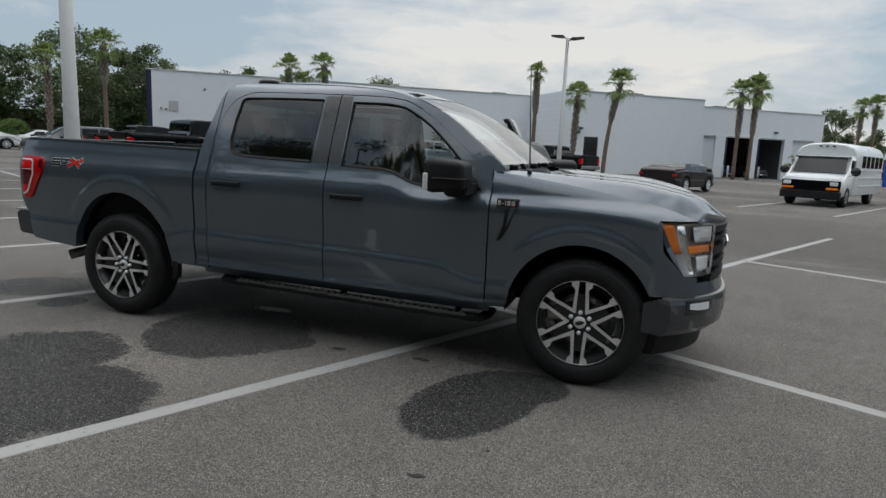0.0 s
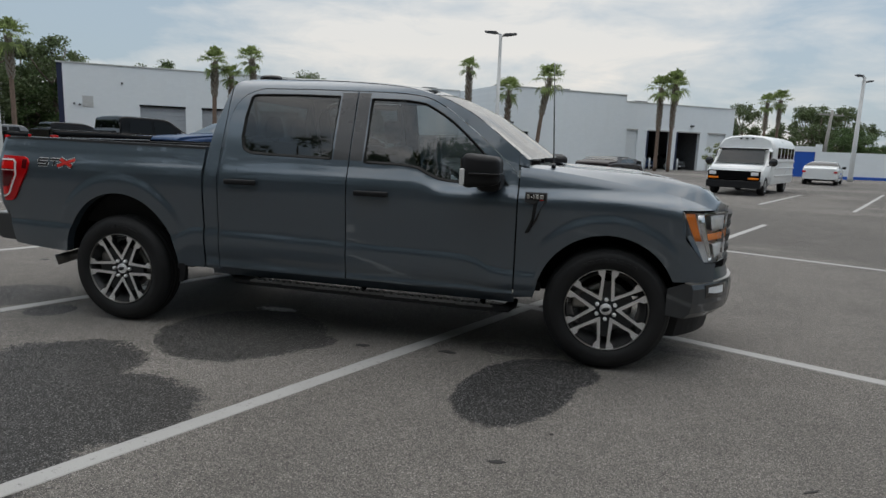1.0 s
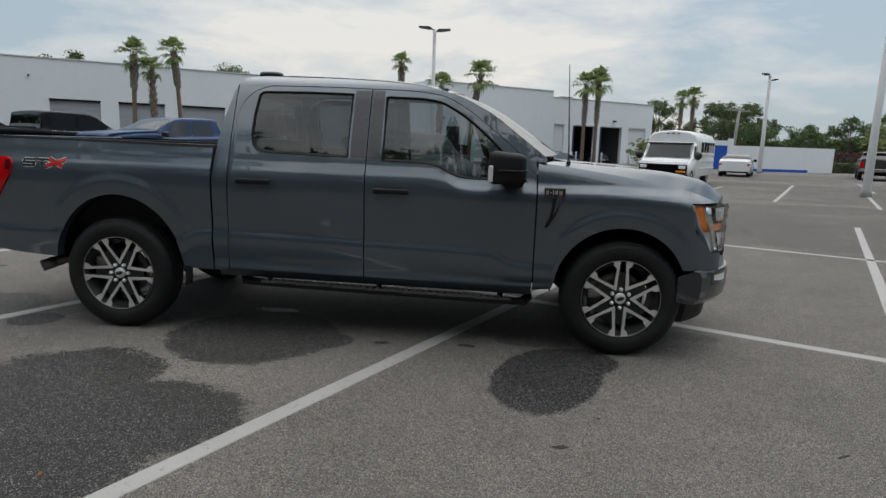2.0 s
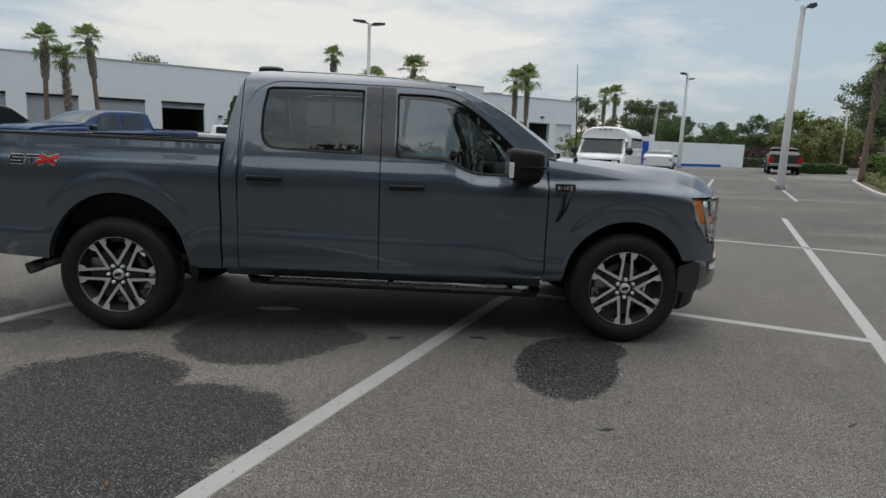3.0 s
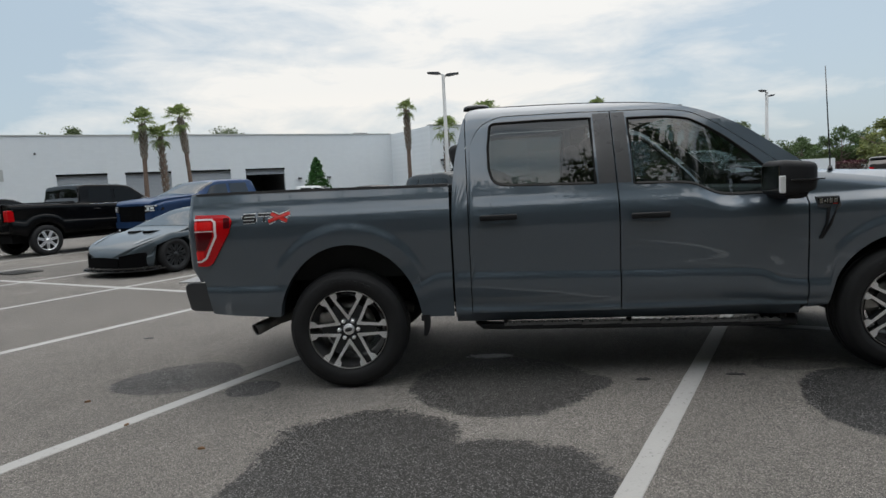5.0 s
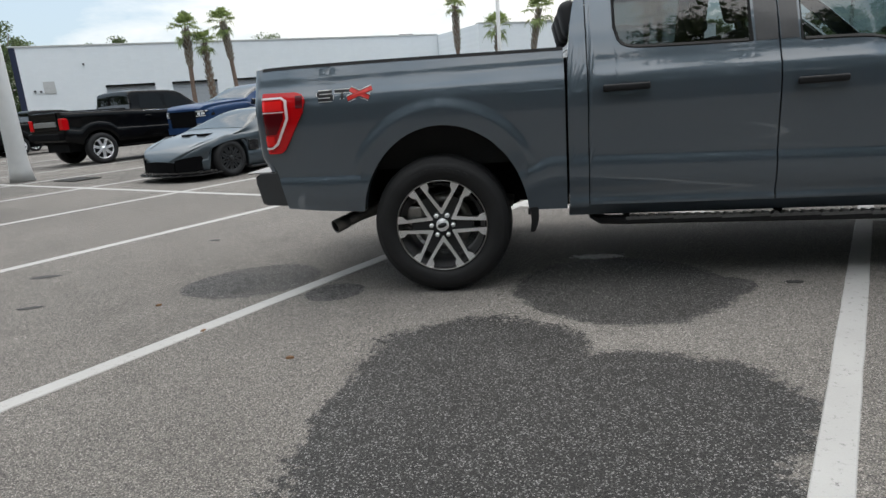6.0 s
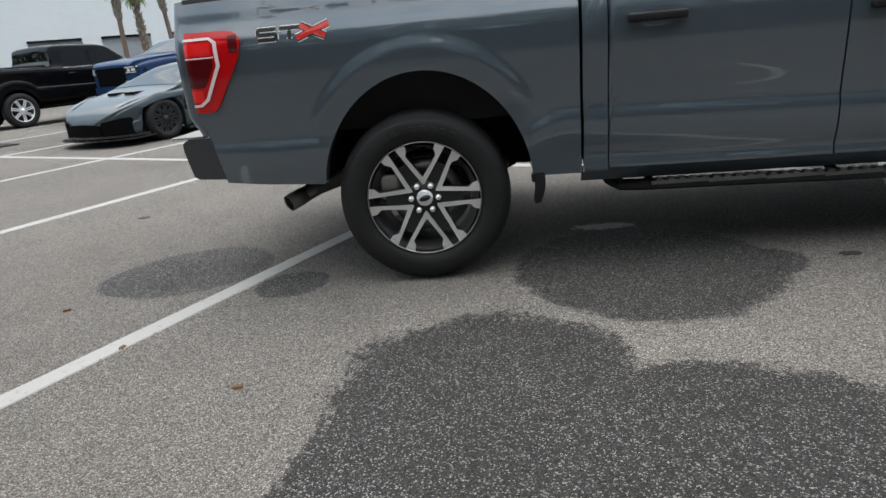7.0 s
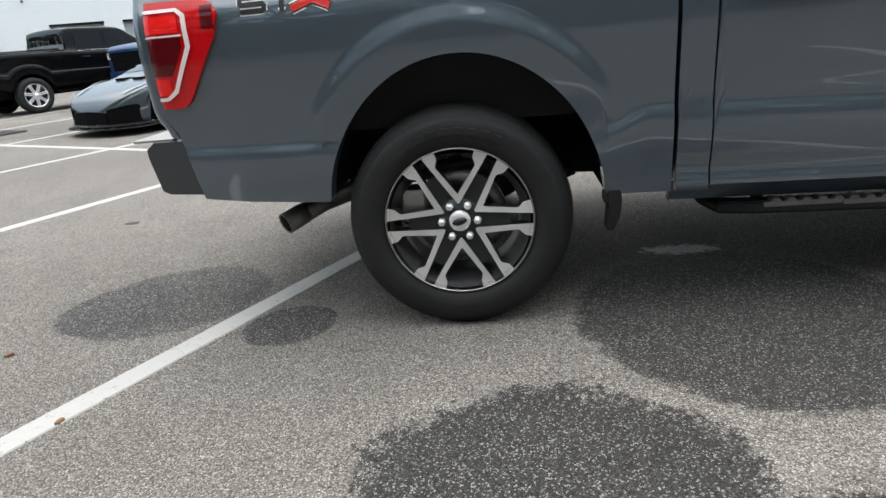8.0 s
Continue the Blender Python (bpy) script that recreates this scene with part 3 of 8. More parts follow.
for i, (a, b, top) in enumerate(left_doors):
    part("door_frame", box(a - 0.02, b + 0.02, -0.03, 0.06, top, top + 0.16), GLOSS_BLACK, building, "dark steel door head")
    if i < 3:
        shutter(building, a, b, 0.0, top, 0.14, SHUTTER)
    else:
        shutter(building, a, b, top - 0.35, top, 0.14, SHUTTER)
for i, (a, b, top) in enumerate(right_doors):
    part("door_frame", box(a, b, -7.32, -7.22, top - 0.02, top + 0.08), CONCRETE, building)
    if i in (0, 3):
        shutter(building, a, b, 0.0, top, -7.16, WHITE_DOOR)
    else:
        part("door_post", box(a - 0.16, a, -7.34, -7.0, 0, top), NAVY, building, "dark blue painted door post")
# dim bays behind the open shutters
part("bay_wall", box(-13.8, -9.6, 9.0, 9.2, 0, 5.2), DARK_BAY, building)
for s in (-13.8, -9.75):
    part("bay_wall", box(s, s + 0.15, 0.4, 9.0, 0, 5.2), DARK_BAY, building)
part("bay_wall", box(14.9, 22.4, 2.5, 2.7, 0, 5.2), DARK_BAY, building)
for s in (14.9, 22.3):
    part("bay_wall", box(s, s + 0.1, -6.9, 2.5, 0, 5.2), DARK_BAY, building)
bm = bmesh.new()
add_box(bm, 1.95, 3.15, -7.24, -7.18, 0.0, 2.88)
part("door", bm, GLOSS_BLACK, building, "dark glazed side door")
part("vent", box(-30.3, -29.6, -0.05, 0.02, 3.35, 4.15, 0.01), COPING, building, "beige louvred wall vent")
for s, z in ((-30.9, 3.55), (-30.55, 3.5), (-27.7, 5.2)):
    part("floodlight", box(s, s + 0.12, -0.16, 0.0, z - 0.06, z + 0.06, 0.015), LAMP_DARK, building, "small dark wall floodlight")
for s, z, y in ((0.9, 3.6, -7.3), (1.35, 3.55, -7.3), (1.1, 3.2, -7.3), (20.5, 4.1, -7.3), (-9.0, 2.75, 0), (-6.4, 2.75, 0)):
    part("floodlight", box(s, s + 0.3, y - 0.24, y, z - 0.08, z + 0.08, 0.02), LAMP_DARK, building, "small dark wall floodlight")

for at_s, y, h in ((-3.2, 0.9, HIGH), (6.2, -6.6, HIGH), (14.6, -6.6, 5.88)):
    part("roof_hatch", box(at_s, at_s + 1.3, y, y + 0.9, h - 0.5, h + 0.26, 0.05), LAMP_DARK, building, "low dark roof hatch")


def bollard(s):
    """A white steel post in front of the workshop wall."""
    p = building.matrix_basis @ Vector((s, -8.0, 0))
    b = thing("bollard", "white steel bollard beside the workshop bays", "bollard", pose(p.x, p.y, 0), "bollards")
    bm = bmesh.new()
    add_revolve(bm, [(0.0, 0.0), (0.075, 0.0), (0.075, 1.02), (0.055, 1.07), (0.0, 1.09)], 14, "z")
    part("post", mended(bm), WHITE_DOOR, b)


for s in (12.9, 14.95, 15.5, 18.7, 22.3):
    bollard(s)

# white yard wall with a blue gate
yard = thing("yard_wall", "low white block yard wall with a blue gate", "wall", Matrix.Translation((21.2, 48.0, 0)) @ Matrix.Rotation(radians(15), 4, "Z"))
part("wall", box(-1.7, 0.3, -0.09, 0.09, 2.02, 2.42), WHITE_WALL, yard)
part("gate", box(-1.6, 0.3, -0.05, 0.05, 0.1, 2.02, 0.01), BLUE_PAINT, yard, "bright blue sheet metal gate")
part("wall", box(0.3, 10.4, 0, 0.3, 0, 2.05), WHITE_WALL, yard)
part("wall", box(0.3, 0.8, -0.1, 0.0, 0, 2.6), WHITE_WALL, yard)
part("wall", box(10.1, 10.4, 0.3, 9, 0, 2.05), WHITE_WALL, yard)
part("base_strip", box(0.8, 8.0, -0.03, 0.0, 0, 0.22), BLUE_PAINT, yard, "blue painted base strip")


# lamp posts
def lamp_post(x, y, height, r, heads, turn, label):
    post = thing("street_lamp", label, "street lamp", pose(x, y, 0, 0, 0, turn), "lot lamps")
    bm = bmesh.new()
    add_revolve(bm, [(0.0, 0.0), (r * 1.3, 0.0), (r * 1.12, 0.25), (r, 0.5), (r * 0.62, height), (0, height)], 20, "z")
    part("pole", mended(bm), POLE_GREY, post)
    for dx, dz in heads:
        arm = bmesh.new()
        add_tube(arm, (0, 0, height - 0.12 + dz), (dx * 0.4, 0, height - 0.05 + dz), 0.035)
        part("arm", arm, POLE_GREY, post)
        hd = bmesh.new()
        s = 1 if dx > 0 else -1
        add_prism(hd, [(s * 0.12, height - 0.06 + dz), (s * 0.25, height + 0.03 + dz), (s * abs(dx), height + 0.05 + dz), (s * abs(dx), height - 0.02 + dz), (s * 0.3, height - 0.10 + dz)], -0.17, 0.17)
        part("lamp_head", mended(hd), LAMP_DARK, post, "flat dark lamp head")
    return post


LAMP_LABEL = "tall grey tapered lamp post with flat dark heads"
lamp_post(-0.87, 29.46, 7.45, 0.13, ((-0.85, 0.12), (0.85, 0.0)), 0, LAMP_LABEL)
lamp_post(22.4, 43.5, 7.1, 0.16, ((-0.62, 0.1), (0.62, -0.25)), 20, LAMP_LABEL)
lamp_post(16.5, 19.1, 7.0, 0.15, ((-0.45, 0.35), (0.45, 0.0)), -40, LAMP_LABEL)
lamp_post(-10.9, 8.1, 9.0, 0.20, ((-0.7, 0.1), (0.7, 0.0)), 30, LAMP_LABEL)
lamp_post(-50.0, 45.5, 5.9, 0.11, ((-0.9, 0.0), (0.9, 0.0)), 45, LAMP_LABEL)
lamp_post(48.0, 62.0, 6.4, 0.14, ((-0.5, 0.0),), 20, LAMP_LABEL)
lamp_post(58.0, 58.0, 6.6, 0.15, ((-0.6, 0.0),), 20, LAMP_LABEL)

# the grey crew-cab pickup: rear axle over the origin, nose along +x, kerb side at -y
def smooth_curve(points):
    """A cubic through (x, y) points that does not overshoot."""
    px, py = np.array([p[0] for p in points], float), np.array([p[1] for p in points], float)
    d = np.diff(py) / np.diff(px)
    m = np.concatenate(([d[0]], np.where(d[:-1] * d[1:] > 0, 2 * d[:-1] * d[1:] / (d[:-1] + d[1:] + 1e-12), 0.0), [d[-1]]))

    def f(x):
        x = min(max(x, px[0]), px[-1])
        i = min(int(np.searchsorted(px, x, "right")) - 1, len(px) - 2)
        h = px[i + 1] - px[i]
        s = (x - px[i]) / h
        return float((1 + 2 * s) * (1 - s) ** 2 * py[i] + s * (1 - s) ** 2 * h * m[i] + s * s * (3 - 2 * s) * py[i + 1] + s * s * (s - 1) * h * m[i + 1])
    return f


def line_curve(points):
    px, py = [p[0] for p in points], [p[1] for p in points]
    return lambda x: float(np.interp(x, px, py))


def ease(a, b, x):
    s = min(max((x - a) / (b - a), 0.0), 1.0)
    return s * s * (3 - 2 * s)


BELT = smooth_curve([(-1.1, 1.335), (2.30, 1.318), (2.40, 1.298), (2.53, 1.225), (2.62, 1.212), (3.2, 1.212)])
LOWER = smooth_curve([(0.28, 0.90), (0.46, 0.965), (0.488, 0.984), (0.498, 0.9865), (0.508, 0.9850), (0.520, 0.9805), (0.532, 0.9795), (0.58, 0.990), (0.63, 0.9965), (0.665, 0.9980), (0.695, 0.9978), (0.712, 0.9968), (0.726, 0.9948), (0.739, 0.9915), (0.752, 0.9868), (0.7555, 0.9860), (0.761, 0.9882), (0.82, 0.9902), (0.95, 0.997), (1.08, 1.002),
                      (1.16, 1.000), (1.21, 0.992), (1.26, 0.972), (1.30, 0.956), (1.335, 0.945)])
UPPER = smooth_curve([(1.335, 0.945), (1.45, 0.902), (1.65, 0.818), (1.80, 0.752), (1.855, 0.714), (1.89, 0.660), (1.912, 0.590)])
CREASE = smooth_curve([(-1.1, 0.750), (-0.55, 0.742), (0.45, 0.70), (0.56, 0.735), (0.66, 0.782), (0.90, 0.772), (1.87, 0.744), (2.70, 0.718), (2.80, 0.700), (2.90, 0.650), (3.05, 0.632), (4.4, 0.632)])
REAR_ARCH, FRONT_ARCH = (0.03, 0.45, 0.495, 0.562), (3.672, 0.45, 0.462, 0.472)


def arch_radius(arch, x, z):
    cx, cz, rx, rz = arch
    return math.hypot((x - cx) / rx, (z - cz) / rz)


def half_width(x, z):
    """How far the flank stands out from the middle at length x and height z."""
    b = BELT(x)
    if z <= b:
        shift = (CREASE(x) - 0.74) * (1 - ease(0.80, 1.05, z)) * ease(0.44, 0.60, z)
        zz = z - shift
        if zz > 1.05:
            zz = 1.05 + (zz - 1.05) * 0.285 / (b - 1.05)
        w = LOWER(zz) if x > 0.75 or zz > 0.58 else LOWER(0.58) - (0.58 - zz) * 0.12
    else:
        w = UPPER(1.335 + (z - b) * (1.912 - 1.335) / (1.912 - b))
    for arch, swell in ((REAR_ARCH, 0.013), (FRONT_ARCH, 0.013)):
        r = arch_radius(arch, x, z)
        if 0.9 < r < 1.6 and z > 0.5:
            w += swell * (1 - ease(1.165, 1.29, r)) * ease(0.62, 1.00, z)
    if x > 3.95:
        w -= 0.115 * (min(x - 3.95, 0.5) / 0.43) ** 2.2
    if x < -0.6:
        w -= 0.022 * ((-0.6 - x) / 0.45) ** 2
    return w


def add_skin(bm, xs, low, high, rows, side, lift=0.0, depth=0.03, width=half_width):
    """One body panel: columns at xs from low(x) to high(x), with edges turned inwards."""
    grid = []
    for x in xs:
        a, b = low(x), high(x)
        b = max(b, a + 0.0005)
        grid.append([bm.verts.new((x, side * (width(x, a + (b - a) * j / rows) + lift), a + (b - a) * j / rows)) for j in range(rows + 1)])
    faces = []
    for p, q in zip(grid, grid[1:]):
        for j in range(rows):
            quad = (p[j], q[j], q[j + 1], p[j + 1])
            f = bm.faces.new(quad if side < 0 else quad[::-1])
            f.smooth = True
            faces.append(f)
    rim = [g[0] for g in grid] + grid[-1][1:] + [g[-1] for g in grid[-2::-1]] + grid[0][-2:0:-1]
    inner = [bm.verts.new((v.co.x, v.co.y - side * depth, v.co.z)) for v in rim]
    n = len(rim)
    for i in range(n):
        j = (i + 1) % n
        quad = (rim[j], rim[i], inner[i], inner[j])
        f = bm.faces.new(quad if side < 0 else quad[::-1])
        e = bm.edges.get((rim[i], rim[j]))
        if e:
            e.smooth = False
    return grid


def spread(a, b, step):
    n = max(2, int(math.ceil((b - a) / step)))
    return [a + (b - a) * i / n for i in range(n + 1)]


truck = thing("pickup_truck", "dark slate grey crew-cab pickup parked across the bays, driver's door open", "pickup truck")

ROCKER = line_curve([(-1.1, 0.574), (-0.44, 0.528), (0.5, 0.492), (3.08, 0.452), (4.4, 0.60)])
RAIL = smooth_curve([(-1.06, 1.400), (-0.9, 1.404), (0.76, 1.382)])


def over_arch(arch, base):
    cx, cz, rx, rz = arch

    def f(x):
        d = (x - cx) / rx
        top = cz + rz * math.sqrt(1 - d * d) if abs(d) < 1 else 0.0
        return max(base(x), top)
    return f


BED_LOW = over_arch(REAR_ARCH, ROCKER)
TAIL_EDGE = smooth_curve([(0.5, -0.93), (0.79, -0.985), (0.91, -1.035), (1.26, -1.035), (1.41, -1.03)])
DOOR_TOP_REAR = smooth_curve([(0.872, 1.20), (0.882, 1.45), (0.901, 1.63), (0.945, 1.725), (1.012, 1.788), (1.15, 1.828), (1.5, 1.828), (1.862, 1.822)])
DOOR_TOP_FRONT = smooth_curve([(1.87, 1.822), (2.15, 1.815), (2.36, 1.792), (2.52, 1.722), (2.70, 1.595), (2.90, 1.435), (3.02, 1.325), (3.064, 1.27)])
RAIL_TOP = smooth_curve([(0.757, 1.15), (0.771, 1.377), (0.786, 1.511), (0.82, 1.67), (0.857, 1.815), (0.895, 1.885), (0.96, 1.905), (1.06, 1.912), (1.465, 1.908), (1.864, 1.892),
                         (2.23, 1.858), (2.45, 1.805), (2.70, 1.692), (2.96, 1.505), (3.13, 1.375)])
# window openings: foot and head by length
WR_LOW = smooth_curve([(1.018, 1.47), (1.03, 1.415), (1.06, 1.375), (1.11, 1.356), (1.3, 1.346), (1.733, 1.336)])
WR_TOP = smooth_curve([(1.018, 1.62), (1.024, 1.72), (1.04, 1.768), (1.075, 1.786), (1.4, 1.790), (1.733, 1.786)])
WF_LOW = smooth_curve([(1.975, 1.322), (2.25, 1.314), (2.36, 1.300), (2.44, 1.262), (2.53, 1.228), (2.62, 1.218), (2.86, 1.216)])
WF_TOP = smooth_curve([(1.975, 1.772), (2.20, 1.768), (2.36, 1.748), (2.48, 1.692), (2.60, 1.612), (2.72, 1.510), (2.82, 1.415), (2.86, 1.375)])


def two_skins(bm, xs, low, w_low, w_top, high, side, x0, x1):
    """A door with a window hole between x0 and x1."""
    a, mid, c = [x for x in xs if x < x0 - 1e-6] + [x0], [x0] + [x for x in xs if x0 + 1e-6 < x < x1 - 1e-6] + [x1], [x1] + [x for x in xs if x > x1 + 1e-6]
    add_skin(bm, a, low, high, 130, side)
    add_skin(bm, mid, low, w_low, 88, side)
    add_skin(bm, mid, w_top, high, 4, side)
    add_skin(bm, c, low, high, 130, side)


def outline_strip(bm, loop, side, wide=0.014, lift=0.004):
    """A narrow raised seal along a closed loop of (x, z)."""
    n = len(loop)
    rows = []
    for i in range(n):
        p, q, r = Vector(loop[i - 1]), Vector(loop[i]), Vector(loop[(i + 1) % n])
        way = (r - p).normalized()
        out = Vector((way.y, -way.x))
        o, inn = q + out * wide * 0.35, q - out * wide
        rows.append([bm.verts.new((o.x, side * (half_width(o.x, o.y) + 0.0015), o.y)), bm.verts.new((q.x, side * (half_width(q.x, q.y) + lift), q.y)),
                     bm.verts.new((inn.x, side * (half_width(inn.x, inn.y) - 0.012), inn.y))])
    for a, b in zip(rows, rows[1:] + rows[:1]):
        for k in range(2):
            bm.faces.new((a[k], b[k], b[k + 1], a[k + 1]))


XS_REAR = sorted(set(spread(0.872, 1.018, 0.014) + spread(1.018, 1.13, 0.010) + spread(1.13, 1.862, 0.05) + [1.733]))
XS_FRONT = sorted(set(spread(1.870, 1.975, 0.035) + spread(1.975, 2.30, 0.04) + spread(2.30, 3.064, 0.022) + [2.86]))

for side in (-1, 1):
    # bed side
    bm = bmesh.new()
    xs = sorted(set(round(x, 5) for x in spread(-1.03, -0.50, 0.04) + spread(-0.50, -0.34, 0.007) + spread(-0.34, 0.38, 0.022) + spread(0.38, 0.60, 0.007) + spread(0.60, 0.744, 0.03)))
    grid = add_skin(bm, xs, BED_LOW, RAIL, 100, side, depth=0.07)
    for v in bm.verts:                       # the raked tail edge
        if v.co.x < -0.75:
            k = (v.co.x + 0.75) / (-0.28)
            v.co.x = -0.75 + k * (TAIL_EDGE(v.co.z) + 0.75)
    bed_side = part("bed_side", bm, PAINT, truck)
    bm = bmesh.new()
    add_skin(bm, spread(-1.02, 0.742, 0.06), lambda x: RAIL(x) - 0.012, lambda x: RAIL(x) + 0.005, 2, side, 0.003, 0.09)
    part("rail_cap", bm, BLACK_PLASTIC, bed_side, "black cap along the bed rail")
    # wrapped rear corner between lamp and bumper
    bm = bmesh.new()
    rows = []
    for j in range(25):
        z = 0.80 + (1.40 - 0.80) * j / 24
        x, w = TAIL_EDGE(z), half_width(TAIL_EDGE(z), z)
        rows.append([bm.verts.new((x - 0.045 * math.sin(a), side * (w - 0.045 + 0.045 * math.cos(a)), z)) for a in [i * math.pi / 12 for i in range(7)]]
                    + [bm.verts.new((x - 0.045, side * 0.84, z))])
    for p, q in zip(rows, rows[1:]):
        for k in range(7):
            bm.faces.new((p[k], p[k + 1], q[k + 1], q[k])).smooth = True
    part("corner_post", mended(bm), PAINT, truck)
    # cab corner, roof rail and windscreen post
    bm = bmesh.new()
    add_skin(bm, [0.758, 0.764, 0.771, 0.785, 0.80, 0.82, 0.845, 0.866], lambda x: 0.488, RAIL_TOP, 140, side)
    xs = [0.8725] + spread(0.88, 1.15, 0.014) + spread(1.2, 1.86, 0.06) + spread(1.88, 3.06, 0.03)
    add_skin(bm, xs, lambda x: (DOOR_TOP_REAR(x) if x < 1.866 else DOOR_TOP_FRONT(x)) + 0.006, RAIL_TOP, 8, side)
    f_top = line_curve([(3.06, 1.346), (3.2, 1.330)])
    add_skin(bm, spread(3.062, 3.13, 0.017), lambda x: f_top(x) + 0.003, lambda x: max(RAIL_TOP(x), f_top(x) + 0.006), 4, side)
    part("cab_frame", bm, PAINT, truck)
    # doors
    bm = bmesh.new()
    two_skins(bm, XS_REAR, lambda x: ROCKER(x) + 0.018, WR_LOW, WR_TOP, DOOR_TOP_REAR, side, 1.018, 1.733)
    rear_door = part("rear_door", bm, PAINT, truck)
    bm = bmesh.new()
    two_skins(bm, XS_FRONT, lambda x: ROCKER(x) + 0.018, WF_LOW, WF_TOP, DOOR_TOP_FRONT, side, 1.975, 2.86)
    front_door = part("front_door", bm, PAINT, truck)
    bm = bmesh.new()                         # inner lining and window frame of the front door
    xs = [x for x in XS_FRONT if 1.90 <= x <= 3.03]
    add_skin(bm, xs, lambda x: ROCKER(x) + 0.05, lambda x: WF_LOW(x) - 0.012, 8, side, -0.07, 0.012)
    add_skin(bm, [x for x in xs if x <= 2.86], lambda x: WF_TOP(x) + 0.004, lambda x: DOOR_TOP_FRONT(x) - 0.006, 3, side, -0.034, 0.02)
    part("door_lining", bm, DASH, front_door, "black plastic door lining")
    # sill under the doors
    bm = bmesh.new()
    add_skin(bm, spread(0.758, 3.07, 0.1), lambda x: ROCKER(x) - 0.060, lambda x: ROCKER(x) + 0.012, 5, side, -0.075)
    part("sill", bm, PAINT, truck)
    for door, lowf, topf, x0, x1, glass in ((rear_door, WR_LOW, WR_TOP, 1.018, 1.733, GLASS_REAR), (front_door, WF_LOW, WF_TOP, 1.975, 2.86, GLASS_SIDE)):
        bm = bmesh.new()
        xs = spread(x0, x1, 0.03)
        g = [[bm.verts.new((x, side * (half_width(x, z) - 0.012), z)) for z in (lowf(x) - 0.01 + (topf(x) - lowf(x) + 0.02) * j / 8 for j in range(9))] for x in xs]
        for p, q in zip(g, g[1:]):
            for j in range(8):
                bm.faces.new((p[j], q[j], q[j + 1], p[j + 1])).smooth = True
        pane = part("window_pane", mended(bm), glass, door, "tinted side window glass")
        pane.visible_shadow = False
        xs = spread(x0, x1, 0.02)
        loop = [(x, lowf(x)) for x in xs] + [(x, topf(x)) for x in reversed(xs)]
        bm = bmesh.new()
        outline_strip(bm, loop if side < 0 else loop, side)
        part("window_seal", mended(bm), RUBBER, door, "black rubber window seal")
    # inner pillars behind the door seams
    for xs, top in (([0.83, 0.87, 0.91], 1.30), ([1.80, 1.866, 1.93], 1.83), ([3.02, 3.068, 3.11], 1.26)):
        bm = bmesh.new()
        add_skin(bm, xs, lambda x: 0.50, lambda x: top, 24, side, -0.035, 0.05)
        part("door_pillar", bm, UNDERBODY, truck, "black inner door pillar")
    # dark pillar film between the windows
    for door, a, b in ((rear_door, 1.748, 1.860), (front_door, 1.873, 1.962)):
        bm = bmesh.new()
        add_skin(bm, spread(a, b, 0.03), lambda x: BELT(x) + 0.012, lambda x: 1.812, 10, side, 0.0025, 0.002)
        part("pillar_film", bm, PILLAR_BLACK, door, "satin dark pillar trim")
    # handles
    for door, x0, z0 in ((rear_door, 0.945, 1.146), (front_door, 1.933, 1.112)):
        y = half_width(x0 + 0.12, z0)
        bm = bmesh.new()
        add_box(bm, x0, x0 + 0.25, y + 0.018, y + 0.044, z0 - 0.018, z0 + 0.020, 0.011, segments=3)
        for dx in (0.012, 0.205):
            add_box(bm, x0 + dx, x0 + dx + 0.032, y - 0.01, y + 0.03, z0 - 0.012, z0 + 0.014, 0.005)
        if side < 0:
            bmesh.ops.scale(bm, vec=(1, -1, 1), verts=bm.verts)
        part("door_handle", mended(bm), BLACK_PLASTIC, door, "black door handle", True)
        bm = bmesh.new()                      # the hollow behind it
        cup = [(x0 + 0.125 + 0.085 * math.cos(a), z0 - 0.006 + 0.036 * math.sin(a)) for a in [i * math.pi / 10 for i in range(20)]]
        ring = [bm.verts.new((x, side * (half_width(x, z) + 0.0015), z)) for x, z in cup]
        mid = bm.verts.new((x0 + 0.125, side * (y - 0.004), z0 - 0.006))
        for i in range(20):
            bm.faces.new((ring[i], ring[(i + 1) % 20], mid)).smooth = True
        part("handle_cup", mended(bm), PAINT, door)
    # fender
    bm = bmesh.new()
    F_TOP = smooth_curve([(3.07, 1.345), (3.3, 1.318), (3.7, 1.262), (4.1, 1.186), (4.25, 1.138), (4.36, 1.09)])
    lamp_top = line_curve([(4.10, 1.30), (4.128, 1.098), (4.145, 0.93), (4.285, 0.775), (4.42, 0.77)])
    f_low = over_arch(FRONT_ARCH, lambda x: ROCKER(x) if x < 3.7 else 0.642)
    xs = spread(3.074, 3.20, 0.03) + spread(3.212, 4.115, 0.02)
    def top_w(x, z):
        edge_w = 0.889 if x < 3.95 else 0.889 - 0.10 * (min(x - 3.95, 0.55) / 0.43) ** 2.2
        side_w = half_width(x, min(z, 1.205))
        k = min(1.0, max(0.0, (z - F_TOP(x) + 0.15) / 0.155)) ** 2.4
        return side_w + (edge_w - side_w) * k
    add_skin(bm, xs, f_low, F_TOP, 44, side, width=top_w)
    xs = spread(4.115, 4.36, 0.02)
    add_skin(bm, xs, f_low, lambda x: max(f_low(x) + 0.02, lamp_top(x) - 0.004), 14, side, width=top_w)
    add_skin(bm, xs, lambda x: 1.106, lambda x: max(1.11, F_TOP(x)), 6, side, width=top_w)
    fender = part("fender", bm, PAINT, truck)
    # vent and badge on the fender
    bm = bmesh.new()
